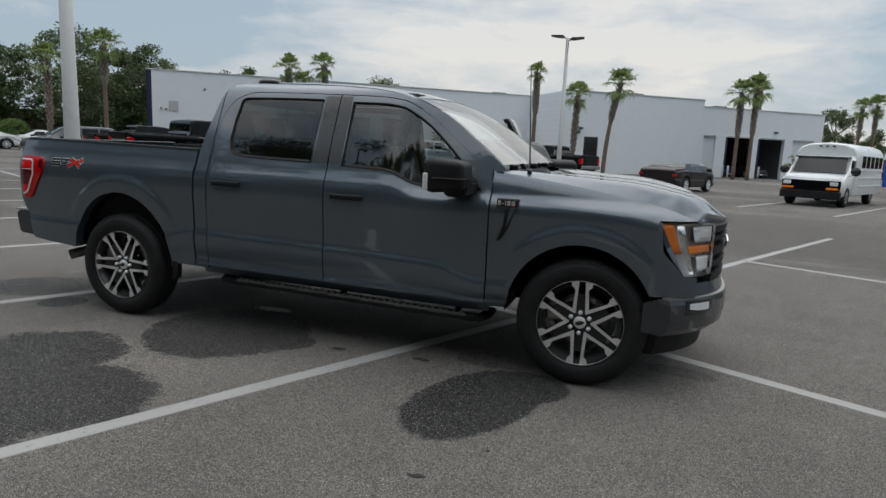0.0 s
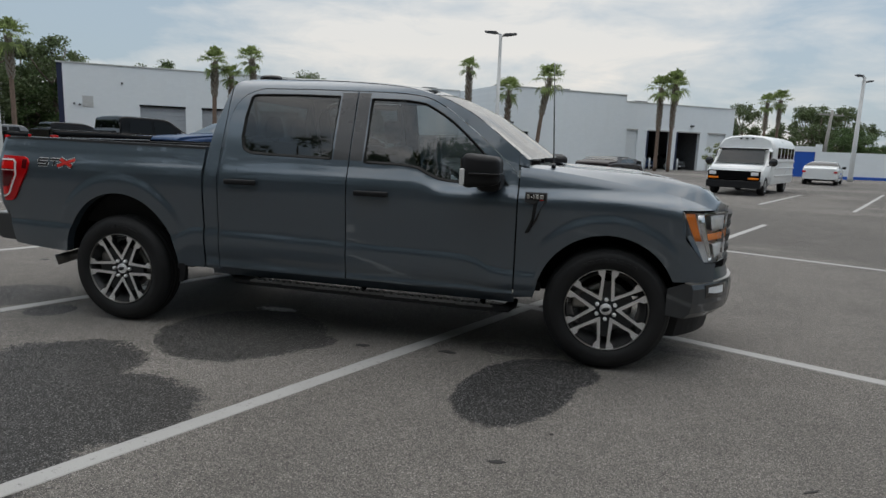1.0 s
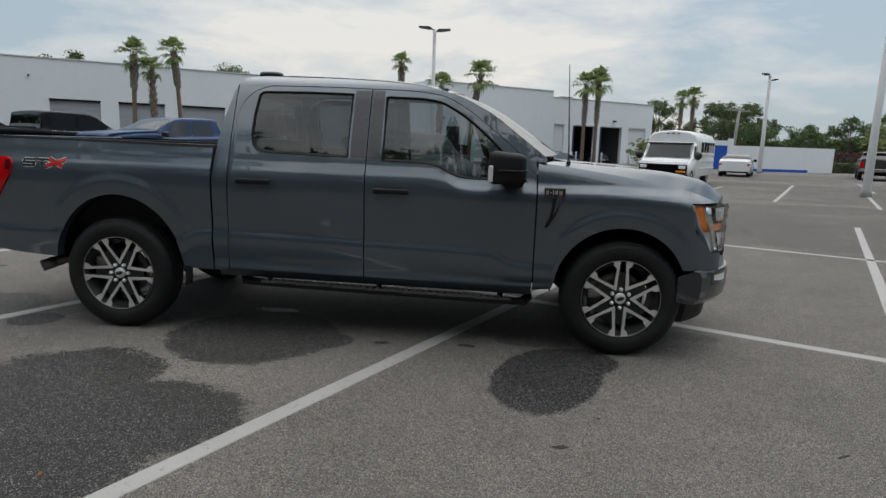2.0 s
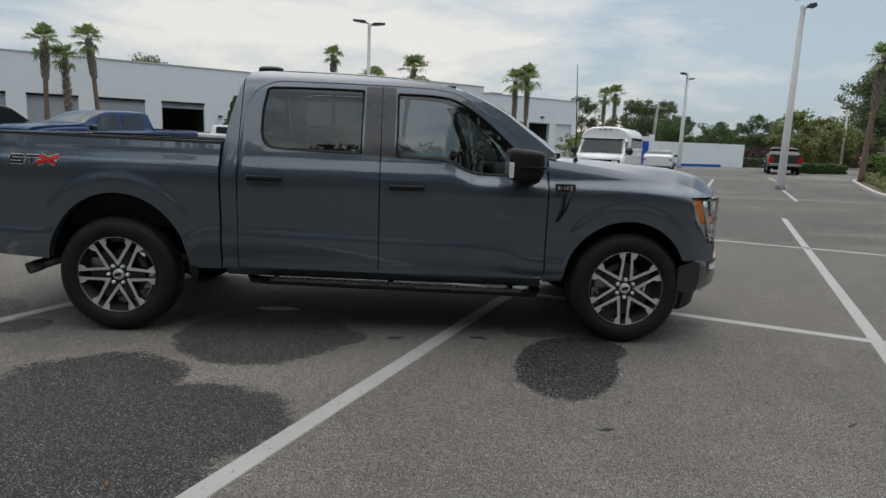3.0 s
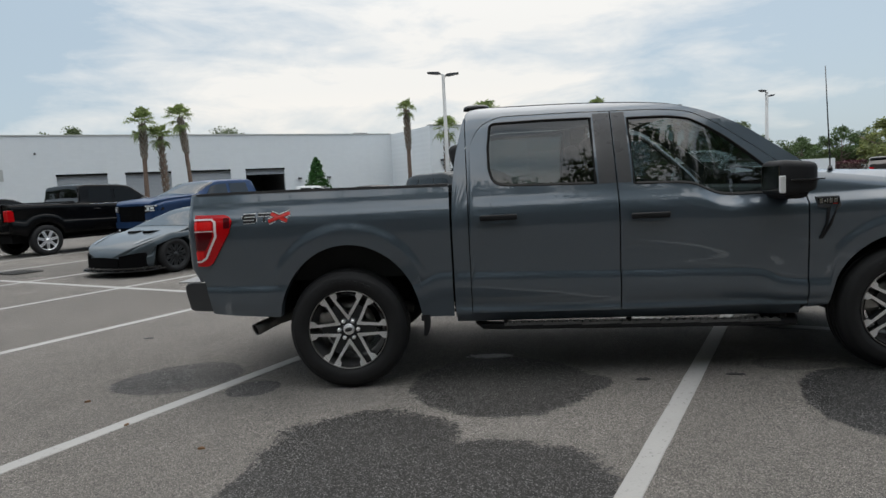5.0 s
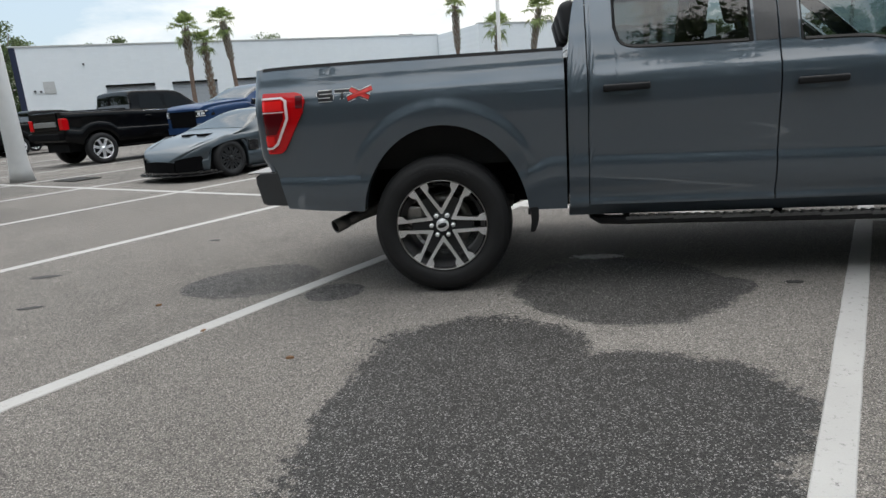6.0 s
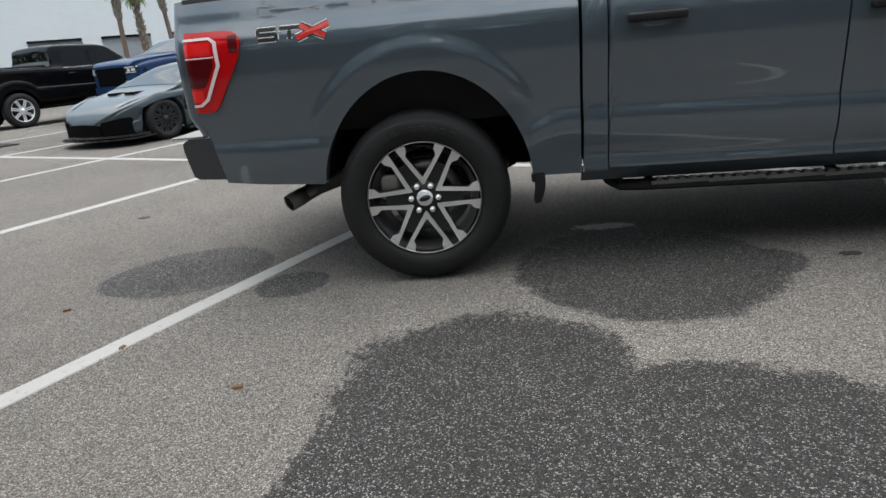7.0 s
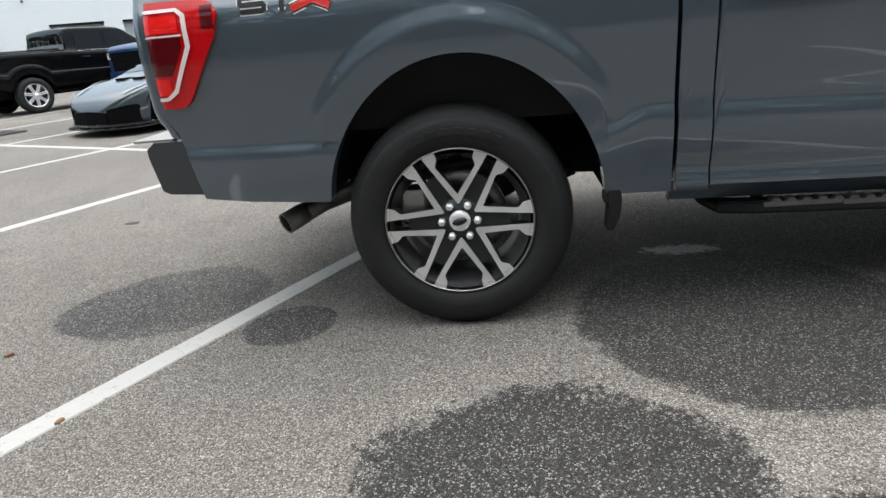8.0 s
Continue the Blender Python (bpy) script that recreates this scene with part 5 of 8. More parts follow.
for side in (-1, 1):
    # head lamp: bowl, side marker, lenses and cover
    def lamp_point(u, w, back=0.0):
        """u from the flank round to the grille, w from foot to head."""
        z = 0.775 + (1.098 - 0.775) * w
        start = 4.128 + (0.155 if w < 0.5 else 0.155) * (1 - w) ** 1.1
        a = u
        x = start + (4.450 - start) * (1 - (1 - a) ** 1.45)
        yf = half_width(min(x, 4.36), z) - 0.008
        y = yf * (1 - ease(0.22, 1.0, a)) + 0.690 * ease(0.22, 1.0, a) if a > 0.22 else yf
        return Vector((x - back, side * (y - back * 0.5), z))
    bm = bmesh.new()
    g = [[bm.verts.new(lamp_point(i / 12, j / 8, 0.055)) for j in range(9)] for i in range(13)]
    for p, q in zip(g, g[1:]):
        for j in range(8):
            bm.faces.new((p[j], q[j], q[j + 1], p[j + 1])).smooth = True
    lamp = part("head_lamp", mended(bm), WHITE_LENS, truck, "clear head lamp with amber marker")
    bm = bmesh.new()
    edge_loop = [lamp_point(i / 12, 0) for i in range(13)] + [lamp_point(1, j / 8) for j in range(1, 9)] + [lamp_point(i / 12, 1) for i in range(11, -1, -1)] + [lamp_point(0, j / 8) for j in range(7, 0, -1)]
    deep = [lamp_point(i / 12, 0, 0.055) for i in range(13)] + [lamp_point(1, j / 8, 0.055) for j in range(1, 9)] + [lamp_point(i / 12, 1, 0.055) for i in range(11, -1, -1)] + [lamp_point(0, j / 8, 0.055) for j in range(7, 0, -1)]
    a, b = [bm.verts.new(p) for p in edge_loop], [bm.verts.new(p) for p in deep]
    for i in range(len(a)):
        bm.faces.new((a[i], a[i - 1], b[i - 1], b[i]))
    part("lamp_surround", mended(bm), CHROME, lamp, "bright lamp surround")
    def lamp_patch(u0, u1, w0, w1, back, mat, name, label):
        bm = bmesh.new()
        g = [[bm.verts.new(lamp_point(u0 + (u1 - u0) * i / 6, w0 + (w1 - w0) * j / 5, back)) for j in range(6)] for i in range(7)]
        gd = [[bm.verts.new(lamp_point(u0 + (u1 - u0) * i / 6, w0 + (w1 - w0) * j / 5, 0.052)) for j in (0, 5)] for i in range(7)]
        for i in range(6):
            for j in range(5):
                bm.faces.new((g[i][j], g[i + 1][j], g[i + 1][j + 1], g[i][j + 1])).smooth = True
            bm.faces.new((g[i][0], g[i + 1][0], gd[i + 1][0], gd[i][0]))
            bm.faces.new((g[i][5], g[i + 1][5], gd[i + 1][1], gd[i][1]))
        return part(name, mended(bm), mat, lamp, label)
    lamp_patch(0.01, 0.17, 0.42, 0.97, 0.012, AMBER, "side_marker", "amber side marker")
    lamp_patch(0.34, 0.93, 0.42, 0.56, 0.020, AMBER, "turn_signal", "amber turn signal")
    lamp_patch(0.46, 0.90, 0.63, 0.92, 0.012, WHITE_LENS, "lamp_unit", "white upper lamp unit")
    lamp_patch(0.56, 0.80, 0.69, 0.86, 0.009, LABEL_WHITE, "lamp_reflector", "square white lamp reflector")
    lamp_patch(0.46, 0.86, 0.08, 0.35, 0.016, WHITE_LENS, "lamp_unit", "white lower lamp unit")
    lamp_patch(0.20, 0.31, 0.04, 0.97, 0.010, CHROME, "lamp_bezel", "bright vertical lamp bezel")
    lamp_patch(0.31, 0.94, 0.945, 0.985, 0.010, CHROME, "lamp_bezel", "bright upper lamp bezel")
    lamp_patch(0.94, 0.995, 0.03, 0.98, 0.010, STEEL, "lamp_bezel", "grey inner lamp bezel")
    bm = bmesh.new()
    g = [[bm.verts.new(lamp_point(i / 12, j / 8, 0.002)) for j in range(9)] for i in range(13)]
    for p, q in zip(g, g[1:]):
        for j in range(8):
            bm.faces.new((p[j], q[j], q[j + 1], p[j + 1])).smooth = True
    cover_pane = part("lamp_cover", mended(bm), LENS, lamp, "clear lamp cover")
    cover_pane.visible_shadow = False

# front bumper: one section carried round the nose
def bumper_x(y):
    return 4.605 - 0.38 * (abs(y) / 0.985) ** 3.2


def carried(section, ys, mat, name, parent, label="", xf=bumper_x):
    bm = bmesh.new()
    rows = []
    for y in ys:
        rows.append([bm.verts.new((xf(y) + dx, y * (1 + dy), z)) for dx, dy, z in section])
    n = len(section)
    for p, q in zip(rows, rows[1:]):
        for k in range(n):
            bm.faces.new((p[k], p[(k + 1) % n], q[(k + 1) % n], q[k]))
    bm.faces.new(rows[0])
    bm.faces.new(rows[-1])
    return part(name, mended(bm), mat, parent, label)


ys_full = spread(-0.985, 0.985, 0.04)
bumper = carried([(-0.16, 0, 0.42), (-0.05, 0, 0.405), (-0.012, 0, 0.44), (0.0, 0, 0.50), (0.0, 0, 0.60), (-0.015, 0, 0.632), (-0.055, 0, 0.640), (-0.16, 0, 0.60)], ys_full, GREY_PLASTIC, "front_bumper", truck, "dark grey moulded front bumper")
carried([(-0.055, 0, 0.640), (-0.012, 0, 0.632), (-0.012, 0, 0.638), (-0.055, 0, 0.646)], ys_full, STEEL, "bumper_edge", bumper, "pale bumper top edge")
carried([(-0.14, 0, 0.645), (-0.030, 0, 0.645), (-0.05, 0, 0.72), (-0.14, 0, 0.72)], spread(-0.9, 0.9, 0.05), PAINT, "filler_panel", truck, "painted panel over the bumper")
carried([(-0.22, 0, 0.25), (-0.13, 0, 0.25), (-0.10, 0, 0.41), (-0.22, 0, 0.41)], spread(-0.87, 0.87, 0.05), BLACK_PLASTIC, "air_dam", truck, "black lower air dam", lambda y: 4.60 - 0.36 * (abs(y) / 0.9) ** 3)
for side in (-1, 1):
    bm = bmesh.new()
    rows = []
    for y in spread(0.74, 0.885, 0.03):
        x = bumper_x(y)
        rows.append([bm.verts.new((x + 0.004, side * y * 1.004, 0.558 + 0.20 * max(0.0, y - 0.82))), bm.verts.new((x + 0.002, side * y * 1.004, 0.606))])
    for p, q in zip(rows, rows[1:]):
        bm.faces.new((p[0], q[0], q[1], p[1]))
    fog = part("fog_lamp", mended(bm), WHITE_LENS, bumper, "clear corner fog lamp")
    bm = bmesh.new()
    rows = []
    for y in spread(0.70, 0.905, 0.03):
        x = bumper_x(y)
        rows.append([bm.verts.new((x + 0.0025, side * y * 1.002, 0.535 + 0.25 * max(0.0, 0.74 - y))), bm.verts.new((x + 0.0025, side * y * 1.002, 0.624))])
    for p, q in zip(rows, rows[1:]):
        bm.faces.new((p[0], q[0], q[1], p[1]))
    part("fog_surround", mended(bm), GLOSS_BLACK, fog, "black fog lamp surround")

# rear bumper and tailgate
bm = bmesh.new()
rows = []
for y in spread(-0.965, 0.965, 0.05):
    k = (abs(y) / 0.965) ** 6
    xb = -1.215 + 0.085 * k
    rows.append([bm.verts.new((xb + dx, y, z)) for dx, z in ((0.0, 0.735), (0.0, 0.765), (0.035, 0.79), (0.16, 0.79), (0.18, 0.70), (0.195, 0.585), (0.05, 0.595), (0.025, 0.61))])
for p, q in zip(rows, rows[1:]):
    for k in range(8):
        bm.faces.new((p[k], p[(k + 1) % 8], q[(k + 1) % 8], q[k]))
bm.faces.new(rows[0])
bm.faces.new(rows[-1])
rear_bumper = part("rear_bumper", mended(bm), GREY_PLASTIC, truck, "dark grey moulded rear bumper corner")
part("bumper_pad", box(-1.20, -1.04, -0.93, 0.93, 0.788, 0.798, 0.004), STEEL, rear_bumper, "pale step pad")
tailgate = part("tailgate", box(-1.075, -1.03, -0.80, 0.80, 0.80, 1.395, 0.012), PAINT, truck)
part("tailgate_spoiler", box(-1.10, -1.02, -0.82, 0.82, 1.378, 1.408, 0.008), GLOSS_BLACK, tailgate, "black tailgate top moulding")

# bed: rails, liner, floor, front wall
for side in (-1, 1):
    part("bed_rail", box(-1.02, 0.74, *sorted((side * 0.79, side * 0.862)), 1.362, 1.392, 0.01), BLACK_PLASTIC, truck, "black bed rail cap")
    part("bed_liner", box(-1.02, 0.74, *sorted((side * 0.76, side * 0.83)), 0.80, 1.372), BEDLINER, truck, "black bed liner wall")
part("bed_floor", box(-1.03, 0.74, -0.83, 0.83, 0.76, 0.80), BEDLINER, truck)
part("bed_front_wall", box(0.70, 0.745, -0.83, 0.83, 0.78, 1.37), BEDLINER, truck)
# black slab added in the open cab-to-bed gap, in place of its shade
part("gap_liner", box(0.745, 0.760, -0.90, 0.90, 0.50, 1.33), UNDERBODY, truck)

# cab: back wall, floor, bulkhead and the chassis
bm = bmesh.new()
REAR_X = line_curve([(0.5, 0.775), (1.377, 0.781), (1.511, 0.796), (1.67, 0.830), (1.815, 0.867), (1.86, 0.885)])
levels = [0.5, 0.8, 1.1, 1.3, 1.385, 1.45, 1.55, 1.65, 1.76, 1.81, 1.86]
cols = [-1, -0.8, -0.4, 0, 0.4, 0.8, 1]
g = []
for z in levels:
    w = half_width(1.0, z) - 0.03
    g.append([bm.verts.new((REAR_X(z), (w if abs(c) == 1 else min(0.64, w - 0.02)) * (c if abs(c) == 1 else c / 0.8), z)) for c in cols])
for a, z in enumerate(levels[:-1]):
    for b in range(6):
        if not (1.385 <= z < 1.76 and 1 <= b <= 4):
            bm.faces.new((g[a][b], g[a][b + 1], g[a + 1][b + 1], g[a + 1][b]))
part("cab_back", bm, PAINT, truck)
bm = bmesh.new()
v = [bm.verts.new((REAR_X(z) + 0.006, y, z)) for y, z in ((-0.64, 1.385), (0.64, 1.385), (0.64, 1.76), (-0.64, 1.76))]
bm.faces.new(v)
back_pane = part("rear_window", bm, GLASS_REAR, truck, "tinted rear cab window")
back_pane.visible_shadow = False
part("cab_floor", box(0.80, 3.25, -0.92, 0.92, 0.50, 0.56), UNDERBODY, truck)
part("headliner", box(0.90, 2.40, -0.60, 0.60, 1.845, 1.855), material("grey_headliner", (0.14, 0.14, 0.138), 0.9), truck, "pale grey headliner")
bm = bmesh.new()
add_box(bm, 2.78, 3.22, -0.84, 0.84, 0.85, 1.26, 0.06, segments=3)
add_box(bm, 2.70, 2.90, 0.20, 0.62, 1.14, 1.27, 0.04)
part("dashboard", mended(bm), DASH, truck, "black dashboard")
bm = bmesh.new()
ring = [(2.62 + 0.10 * math.sin(a) * 0.5, 0.40 + 0.185 * math.cos(a), 1.16 + 0.175 * math.sin(a)) for a in [i * math.pi / 12 for i in range(25)]]
add_path_tube(bm, ring, [0.015] * 25, 8)
add_tube(bm, (2.62, 0.40, 1.16), (2.80, 0.40, 1.10), 0.045, n=10)
part("steering_wheel", mended(bm), DASH, truck, "black steering wheel")


def seat(x, y0, y1, row):
    bm = bmesh.new()
    add_box(bm, x, x + 0.52, y0, y1, 0.72, 0.92, 0.05, segments=3)
    lean = Matrix.Translation((x + 0.04, 0, 0.9)) @ Matrix.Rotation(radians(-14), 4, "Y") @ Matrix.Translation((-x - 0.04, 0, -0.9))
    add_box(bm, x - 0.08, x + 0.10, y0 + 0.02, y1 - 0.02, 0.88, 1.46, 0.06, m=lean, segments=3)
    s = part("seat", mended(bm), CLOTH, truck, "dark cloth seat", True)
    n = 1 if y1 - y0 < 0.8 else 3
    for i in range(n):
        c = (y0 + y1) / 2 if n == 1 else y0 + (y1 - y0) * (i + 0.5) / n
        hb = bmesh.new()
        add_box(hb, x - 0.06, x + 0.05, c - 0.13, c + 0.13, 1.50, 1.70, 0.045, m=lean, segments=3)
        for d in (-0.06, 0.06):
            add_tube(hb, lean @ Vector((x - 0.005, c + d, 1.42)), lean @ Vector((x - 0.005, c + d, 1.53)), 0.008, n=6)
        part("headrest", mended(hb), CLOTH, s, "dark headrest", True)


seat(1.95, -0.72, -0.20, 1)
seat(1.95, 0.20, 0.72, 1)
seat(0.98, -0.72, 0.72, 2)
part("console", box(1.95, 2.78, -0.16, 0.16, 0.56, 1.0, 0.04), DASH, truck, "black centre console")
bm = bmesh.new()
for y in (-0.46, 0.46):
    add_box(bm, -1.0, 4.4, y - 0.05, y + 0.05, 0.50, 0.66)
for x in (-0.7, 0.9, 2.2, 3.3):
    add_box(bm, x, x + 0.1, -0.46, 0.46, 0.52, 0.62)
add_box(bm, 1.0, 2.2, 0.1, 0.5, 0.42, 0.62, 0.04)
add_tube(bm, (0.2, -0.05, 0.46), (3.2, -0.05, 0.55), 0.045, n=10)
add_tube(bm, (0, -0.8, 0.413), (0, 0.8, 0.413), 0.05, n=10)
add_tube(bm, (3.693, -0.75, 0.413), (3.693, 0.75, 0.413), 0.045, n=10)
add_revolve(bm, [(0.0, -0.14), (0.13, -0.1), (0.16, 0), (0.13, 0.1), (0.0, 0.14)], 16, "y", (0, -0.05, 0.42))
for x in (0.35, -0.32):
    add_tube(bm, (x, -0.55, 0.46), (x * 1.3, -0.55, 0.50), 0.03)
part("chassis", bm, UNDERBODY, truck, "black steel chassis")
bm = bmesh.new()
add_path_tube(bm, [(0.42, -0.56, 0.48), (0.02, -0.60, 0.565), (-0.35, -0.62, 0.52), (-0.58, -0.70, 0.462), (-0.695, -0.82, 0.418)], [0.041] * 5, 14)
pipe = part("exhaust_pipe", mended(bm), RUSTY, truck, "dull steel exhaust tailpipe")
bm = bmesh.new()
add_revolve(bm, [(0.041, -0.10), (0.0435, -0.09), (0.0435, 0.0), (0.039, 0.0), (0.038, -0.09)], 20, "y")
aim = (Vector((-0.695, -0.82, 0.418)) - Vector((-0.58, -0.70, 0.462))).to_track_quat("Y", "Z").to_matrix().to_4x4()
bmesh.ops.transform(bm, matrix=Matrix.Translation((-0.708, -0.834, 0.413)) @ aim, verts=bm.verts)
part("exhaust_tip", mended(bm), RUSTY, pipe, "dark open exhaust tip")
# black disc closes the pipe mouth and stands for the shade inside
bm = bmesh.new()
add_revolve(bm, [(0.0, -0.004), (0.037, -0.004), (0.037, -0.03), (0.0, -0.03)], 20, "y")
bmesh.ops.transform(bm, matrix=Matrix.Translation((-0.708, -0.834, 0.413)) @ aim, verts=bm.verts)
part("exhaust_bore", mended(bm), UNDERBODY, pipe, "black disc standing for the shade inside the tailpipe")


# wheels
def dished(bm, R, deep):
    """Sinks a wheel's middle behind its rim."""
    for v in bm.verts:
        v.co.y += deep * (1 - min(1.0, math.hypot(v.co.x, v.co.z) / R))


def turned_bar(bm, ang, offset, r0, r1, w0, w1, y0, y1):
    """A spoke bar beside a radius: flat face at y0, sides down to y1."""
    c, s = math.cos(ang), math.sin(ang)
    pts = []
    for r, w in ((r0, w0), (r1 - 0.050, w0), (r1, w1)):
        for t in (-1, 1):
            pts.append((r, offset + t * w / 2))
    face = []
    for i in (0, 2, 4, 5, 3, 1):
        r, o = pts[i]
        face.append((r * c - o * s, r * s + o * c))
    add_prism(bm, face, y0, y1)


def pocket_bar(bm, ang, r0, r1, w0, w1, y0, y1):
    """The dark plate between the two bars of a spoke, with a chamfered outer end."""
    c, s = math.cos(ang), math.sin(ang)
    face = [(r * c - o * s, r * s + o * c) for r, o in ((r0, -w0), (r1 - 0.008, -w1), (r1, -w1 + 0.006), (r1, w1 - 0.006), (r1 - 0.008, w1), (r0, w0))]
    add_prism(bm, face, y0, y1)


def spoke_bar(bm, ang, way, R, y0, y1, slim=0.0):
    """One bar of a spoke pair: mitred against its neighbour at the hub, flaring along the rim."""
    oi, oo = 0.0195 + slim, 0.0415 - slim
    pts = [(0.057, 0.0328), (0.062, 0.0300 + slim), (math.sqrt(R * R - oi * oi), oi)]
    for i in range(1, 6):
        o = oi + (0.068 - slim - oi) * i / 5
        pts.append((math.sqrt(R * R - o * o), o))
    pts += [(R - 0.034, 0.062 - slim), (R - 0.052, oo + 0.002), (R - 0.058, oo), (0.096, 0.0505 - slim), (0.090, 0.0518)]
    c, s = math.cos(ang), math.sin(ang)
    face = [(r * c - way * o * s, r * s + way * o * c) for r, o in pts]
    add_prism(bm, face if way > 0 else face[::-1], y0, y1)


def wheel_parts(holder, R, rim, width, first, pale, dark, tyre_mat, spokes=6, detail=True):
    """Tyre, rim, spokes and hub round holder's origin, outer face towards -y."""
    h = width / 2
    bm = bmesh.new()
    prof = [(rim - 0.012, -h + 0.035), (rim + 0.006, -h + 0.012), (rim + 0.03, -h - 0.002), ((R + rim) / 2 - 0.01, -h - 0.010), ((R + rim) / 2 + 0.006, -h - 0.004), ((R + rim) / 2 + 0.03, -h - 0.006), (R - 0.035, -h + 0.006), (R - 0.018, -h + 0.018),
            (R - 0.006, -h + 0.034), (R, -h + 0.06), (R, -h * 0.42), (R - 0.009, -h * 0.40), (R - 0.009, -h * 0.32), (R + 0.002, -h * 0.30), (R + 0.002, -0.008), (R - 0.008, -0.006), (R - 0.008, 0.006),
            (R + 0.002, 0.008), (R + 0.002, h * 0.30), (R - 0.009, h * 0.32), (R - 0.009, h * 0.40), (R, h * 0.42), (R, h - 0.06), (R - 0.02, h - 0.015), (R - 0.06, h), (rim, h - 0.02), (rim - 0.012, h - 0.035)]
    add_revolve(bm, prof, 72 if detail else 32, "y")
    tyre = part("tyre", mended(bm), tyre_mat, holder, "black rubber tyre")
    bm = bmesh.new()
    add_revolve(bm, [(rim + 0.002, -h + 0.020), (rim + 0.003, -h + 0.006), (rim - 0.001, -h + 0.003), (rim - 0.003, -h + 0.008), (rim - 0.006, -h + 0.03)], 72 if detail else 32, "y")
    part("rim", mended(bm), STEEL, holder, "dull machined rim edge")
    bm = bmesh.new()
    add_revolve(bm, [(rim - 0.014, -h + 0.008), (rim - 0.024, -h + 0.04), (rim - 0.045, -h + 0.08), (rim - 0.05, h - 0.03), (rim - 0.02, h - 0.02)], 48 if detail else 24, "y")
    part("rim_barrel", mended(bm), BARREL, holder, "silver-grey rim barrel")
    yf, deep = -h + 0.008, 0.028 if detail else 0.0
    for k in range(spokes):
        a = first + k * 2 * math.pi / spokes
        for o in (-1, 1):
            bm = bmesh.new()
            spoke_bar(bm, a, o, rim - 0.0025, yf, yf + 0.004)
            dished(bm, rim, deep)
            part("spoke", mended(bm), pale, holder, "bright machined spoke face")
            bm = bmesh.new()
            spoke_bar(bm, a, o, rim - 0.006, yf + 0.0042, yf + 0.055, 0.001)
            dished(bm, rim, deep)
            part("spoke_back", mended(bm), dark, holder, "dark painted spoke flank")
        bm = bmesh.new()
        pocket_bar(bm, a, 0.04, rim - 0.085, 0.031, 0.024, yf + 0.012, yf + 0.05)
        dished(bm, rim, deep)
        part("spoke_pocket", mended(bm), dark, holder, "dark painted spoke pocket")
    yf += deep * 0.75
    bm = bmesh.new()
    add_revolve(bm, [(0.0, yf + 0.004), (0.082, yf + 0.006), (0.088, yf + 0.02), (0.08, yf + 0.07), (0.0, yf + 0.07)], 36, "y")
    hub = part("hub", mended(bm), dark, holder, "dark wheel hub")
    bm = bmesh.new()
    add_revolve(bm, [(0.0, yf - 0.010), (0.032, yf - 0.009), (0.039, yf - 0.004), (0.040, yf + 0.006)], 28, "y")
    cap = part("centre_cap", mended(bm), pale, holder, "silver centre cap")
    if detail:
        bm = bmesh.new()
        add_revolve(bm, [(0.0, 0.0), (0.028, 0.0), (0.024, 0.002), (0.0, 0.003)], 20, "y", (0, 0, 0))
        bmesh.ops.scale(bm, vec=(1.0, 1.0, 0.5), verts=bm.verts)
        bmesh.ops.transform(bm, matrix=Matrix.Translation((0, yf - 0.0125, 0)) @ Matrix.Rotation(radians(-15), 4, "Y"), verts=bm.verts)
        part("cap_emblem", mended(bm), dark, holder, "plain dark oval emblem")
        for k in range(6):
            a = first + k * math.pi / 3 if spokes == 6 else k * math.pi / 3
            bm = bmesh.new()
            cx, cz = 0.0665 * math.cos(a), 0.0665 * math.sin(a)
            add_revolve(bm, [(0.0, yf - 0.020), (0.010, yf - 0.019), (0.0145, yf - 0.012), (0.0145, yf + 0.01)], 6, "y", (cx, 0, cz))
            part("lug_nut", mended(bm), MACHINED, holder, "chrome lug nut")
        bm = bmesh.new()
        add_revolve(bm, [(0.10, 0.0), (0.175, 0.0), (0.175, 0.022), (0.10, 0.022)], 40, "y", closed=True)
        part("brake_disc", mended(bm), STEEL, holder, "bare steel brake disc")
        bm = bmesh.new()
        add_box(bm, -0.225, -0.115, -0.045, 0.06, -0.02, 0.12, 0.018)
        part("brake_caliper", mended(bm), STEEL, holder, "pale brake caliper")
    return tyre


for name, x, first in (("rear", 0.0, 0.0), ("front", 3.693, math.pi / 2)):
    for side in (-1, 1):
        wheel = new("wheel")
        wheel.parent = truck
        wheel.matrix_basis = Matrix.Translation((x, side * 0.858, 0.417)) @ (Matrix.Identity(4) if side < 0 else Matrix.Rotation(math.pi, 4, "Z"))
        tyre = wheel_parts(wheel, 0.417, 0.273, 0.235, first, MACHINED, DARK_ALLOY, TYRE)
        bm = bmesh.new()                       # raised maker's lettering as plain bars
        for k in range(8):
            a = radians(118 - 8 * k)
            m = Matrix.Rotation(-a, 4, "Y")
            add_box(bm, 0.322, 0.348, -0.1286, -0.120, -0.015, 0.015, 0.002, m=m, segments=1)
        part("tyre_lettering", bm, TYRE, wheel)

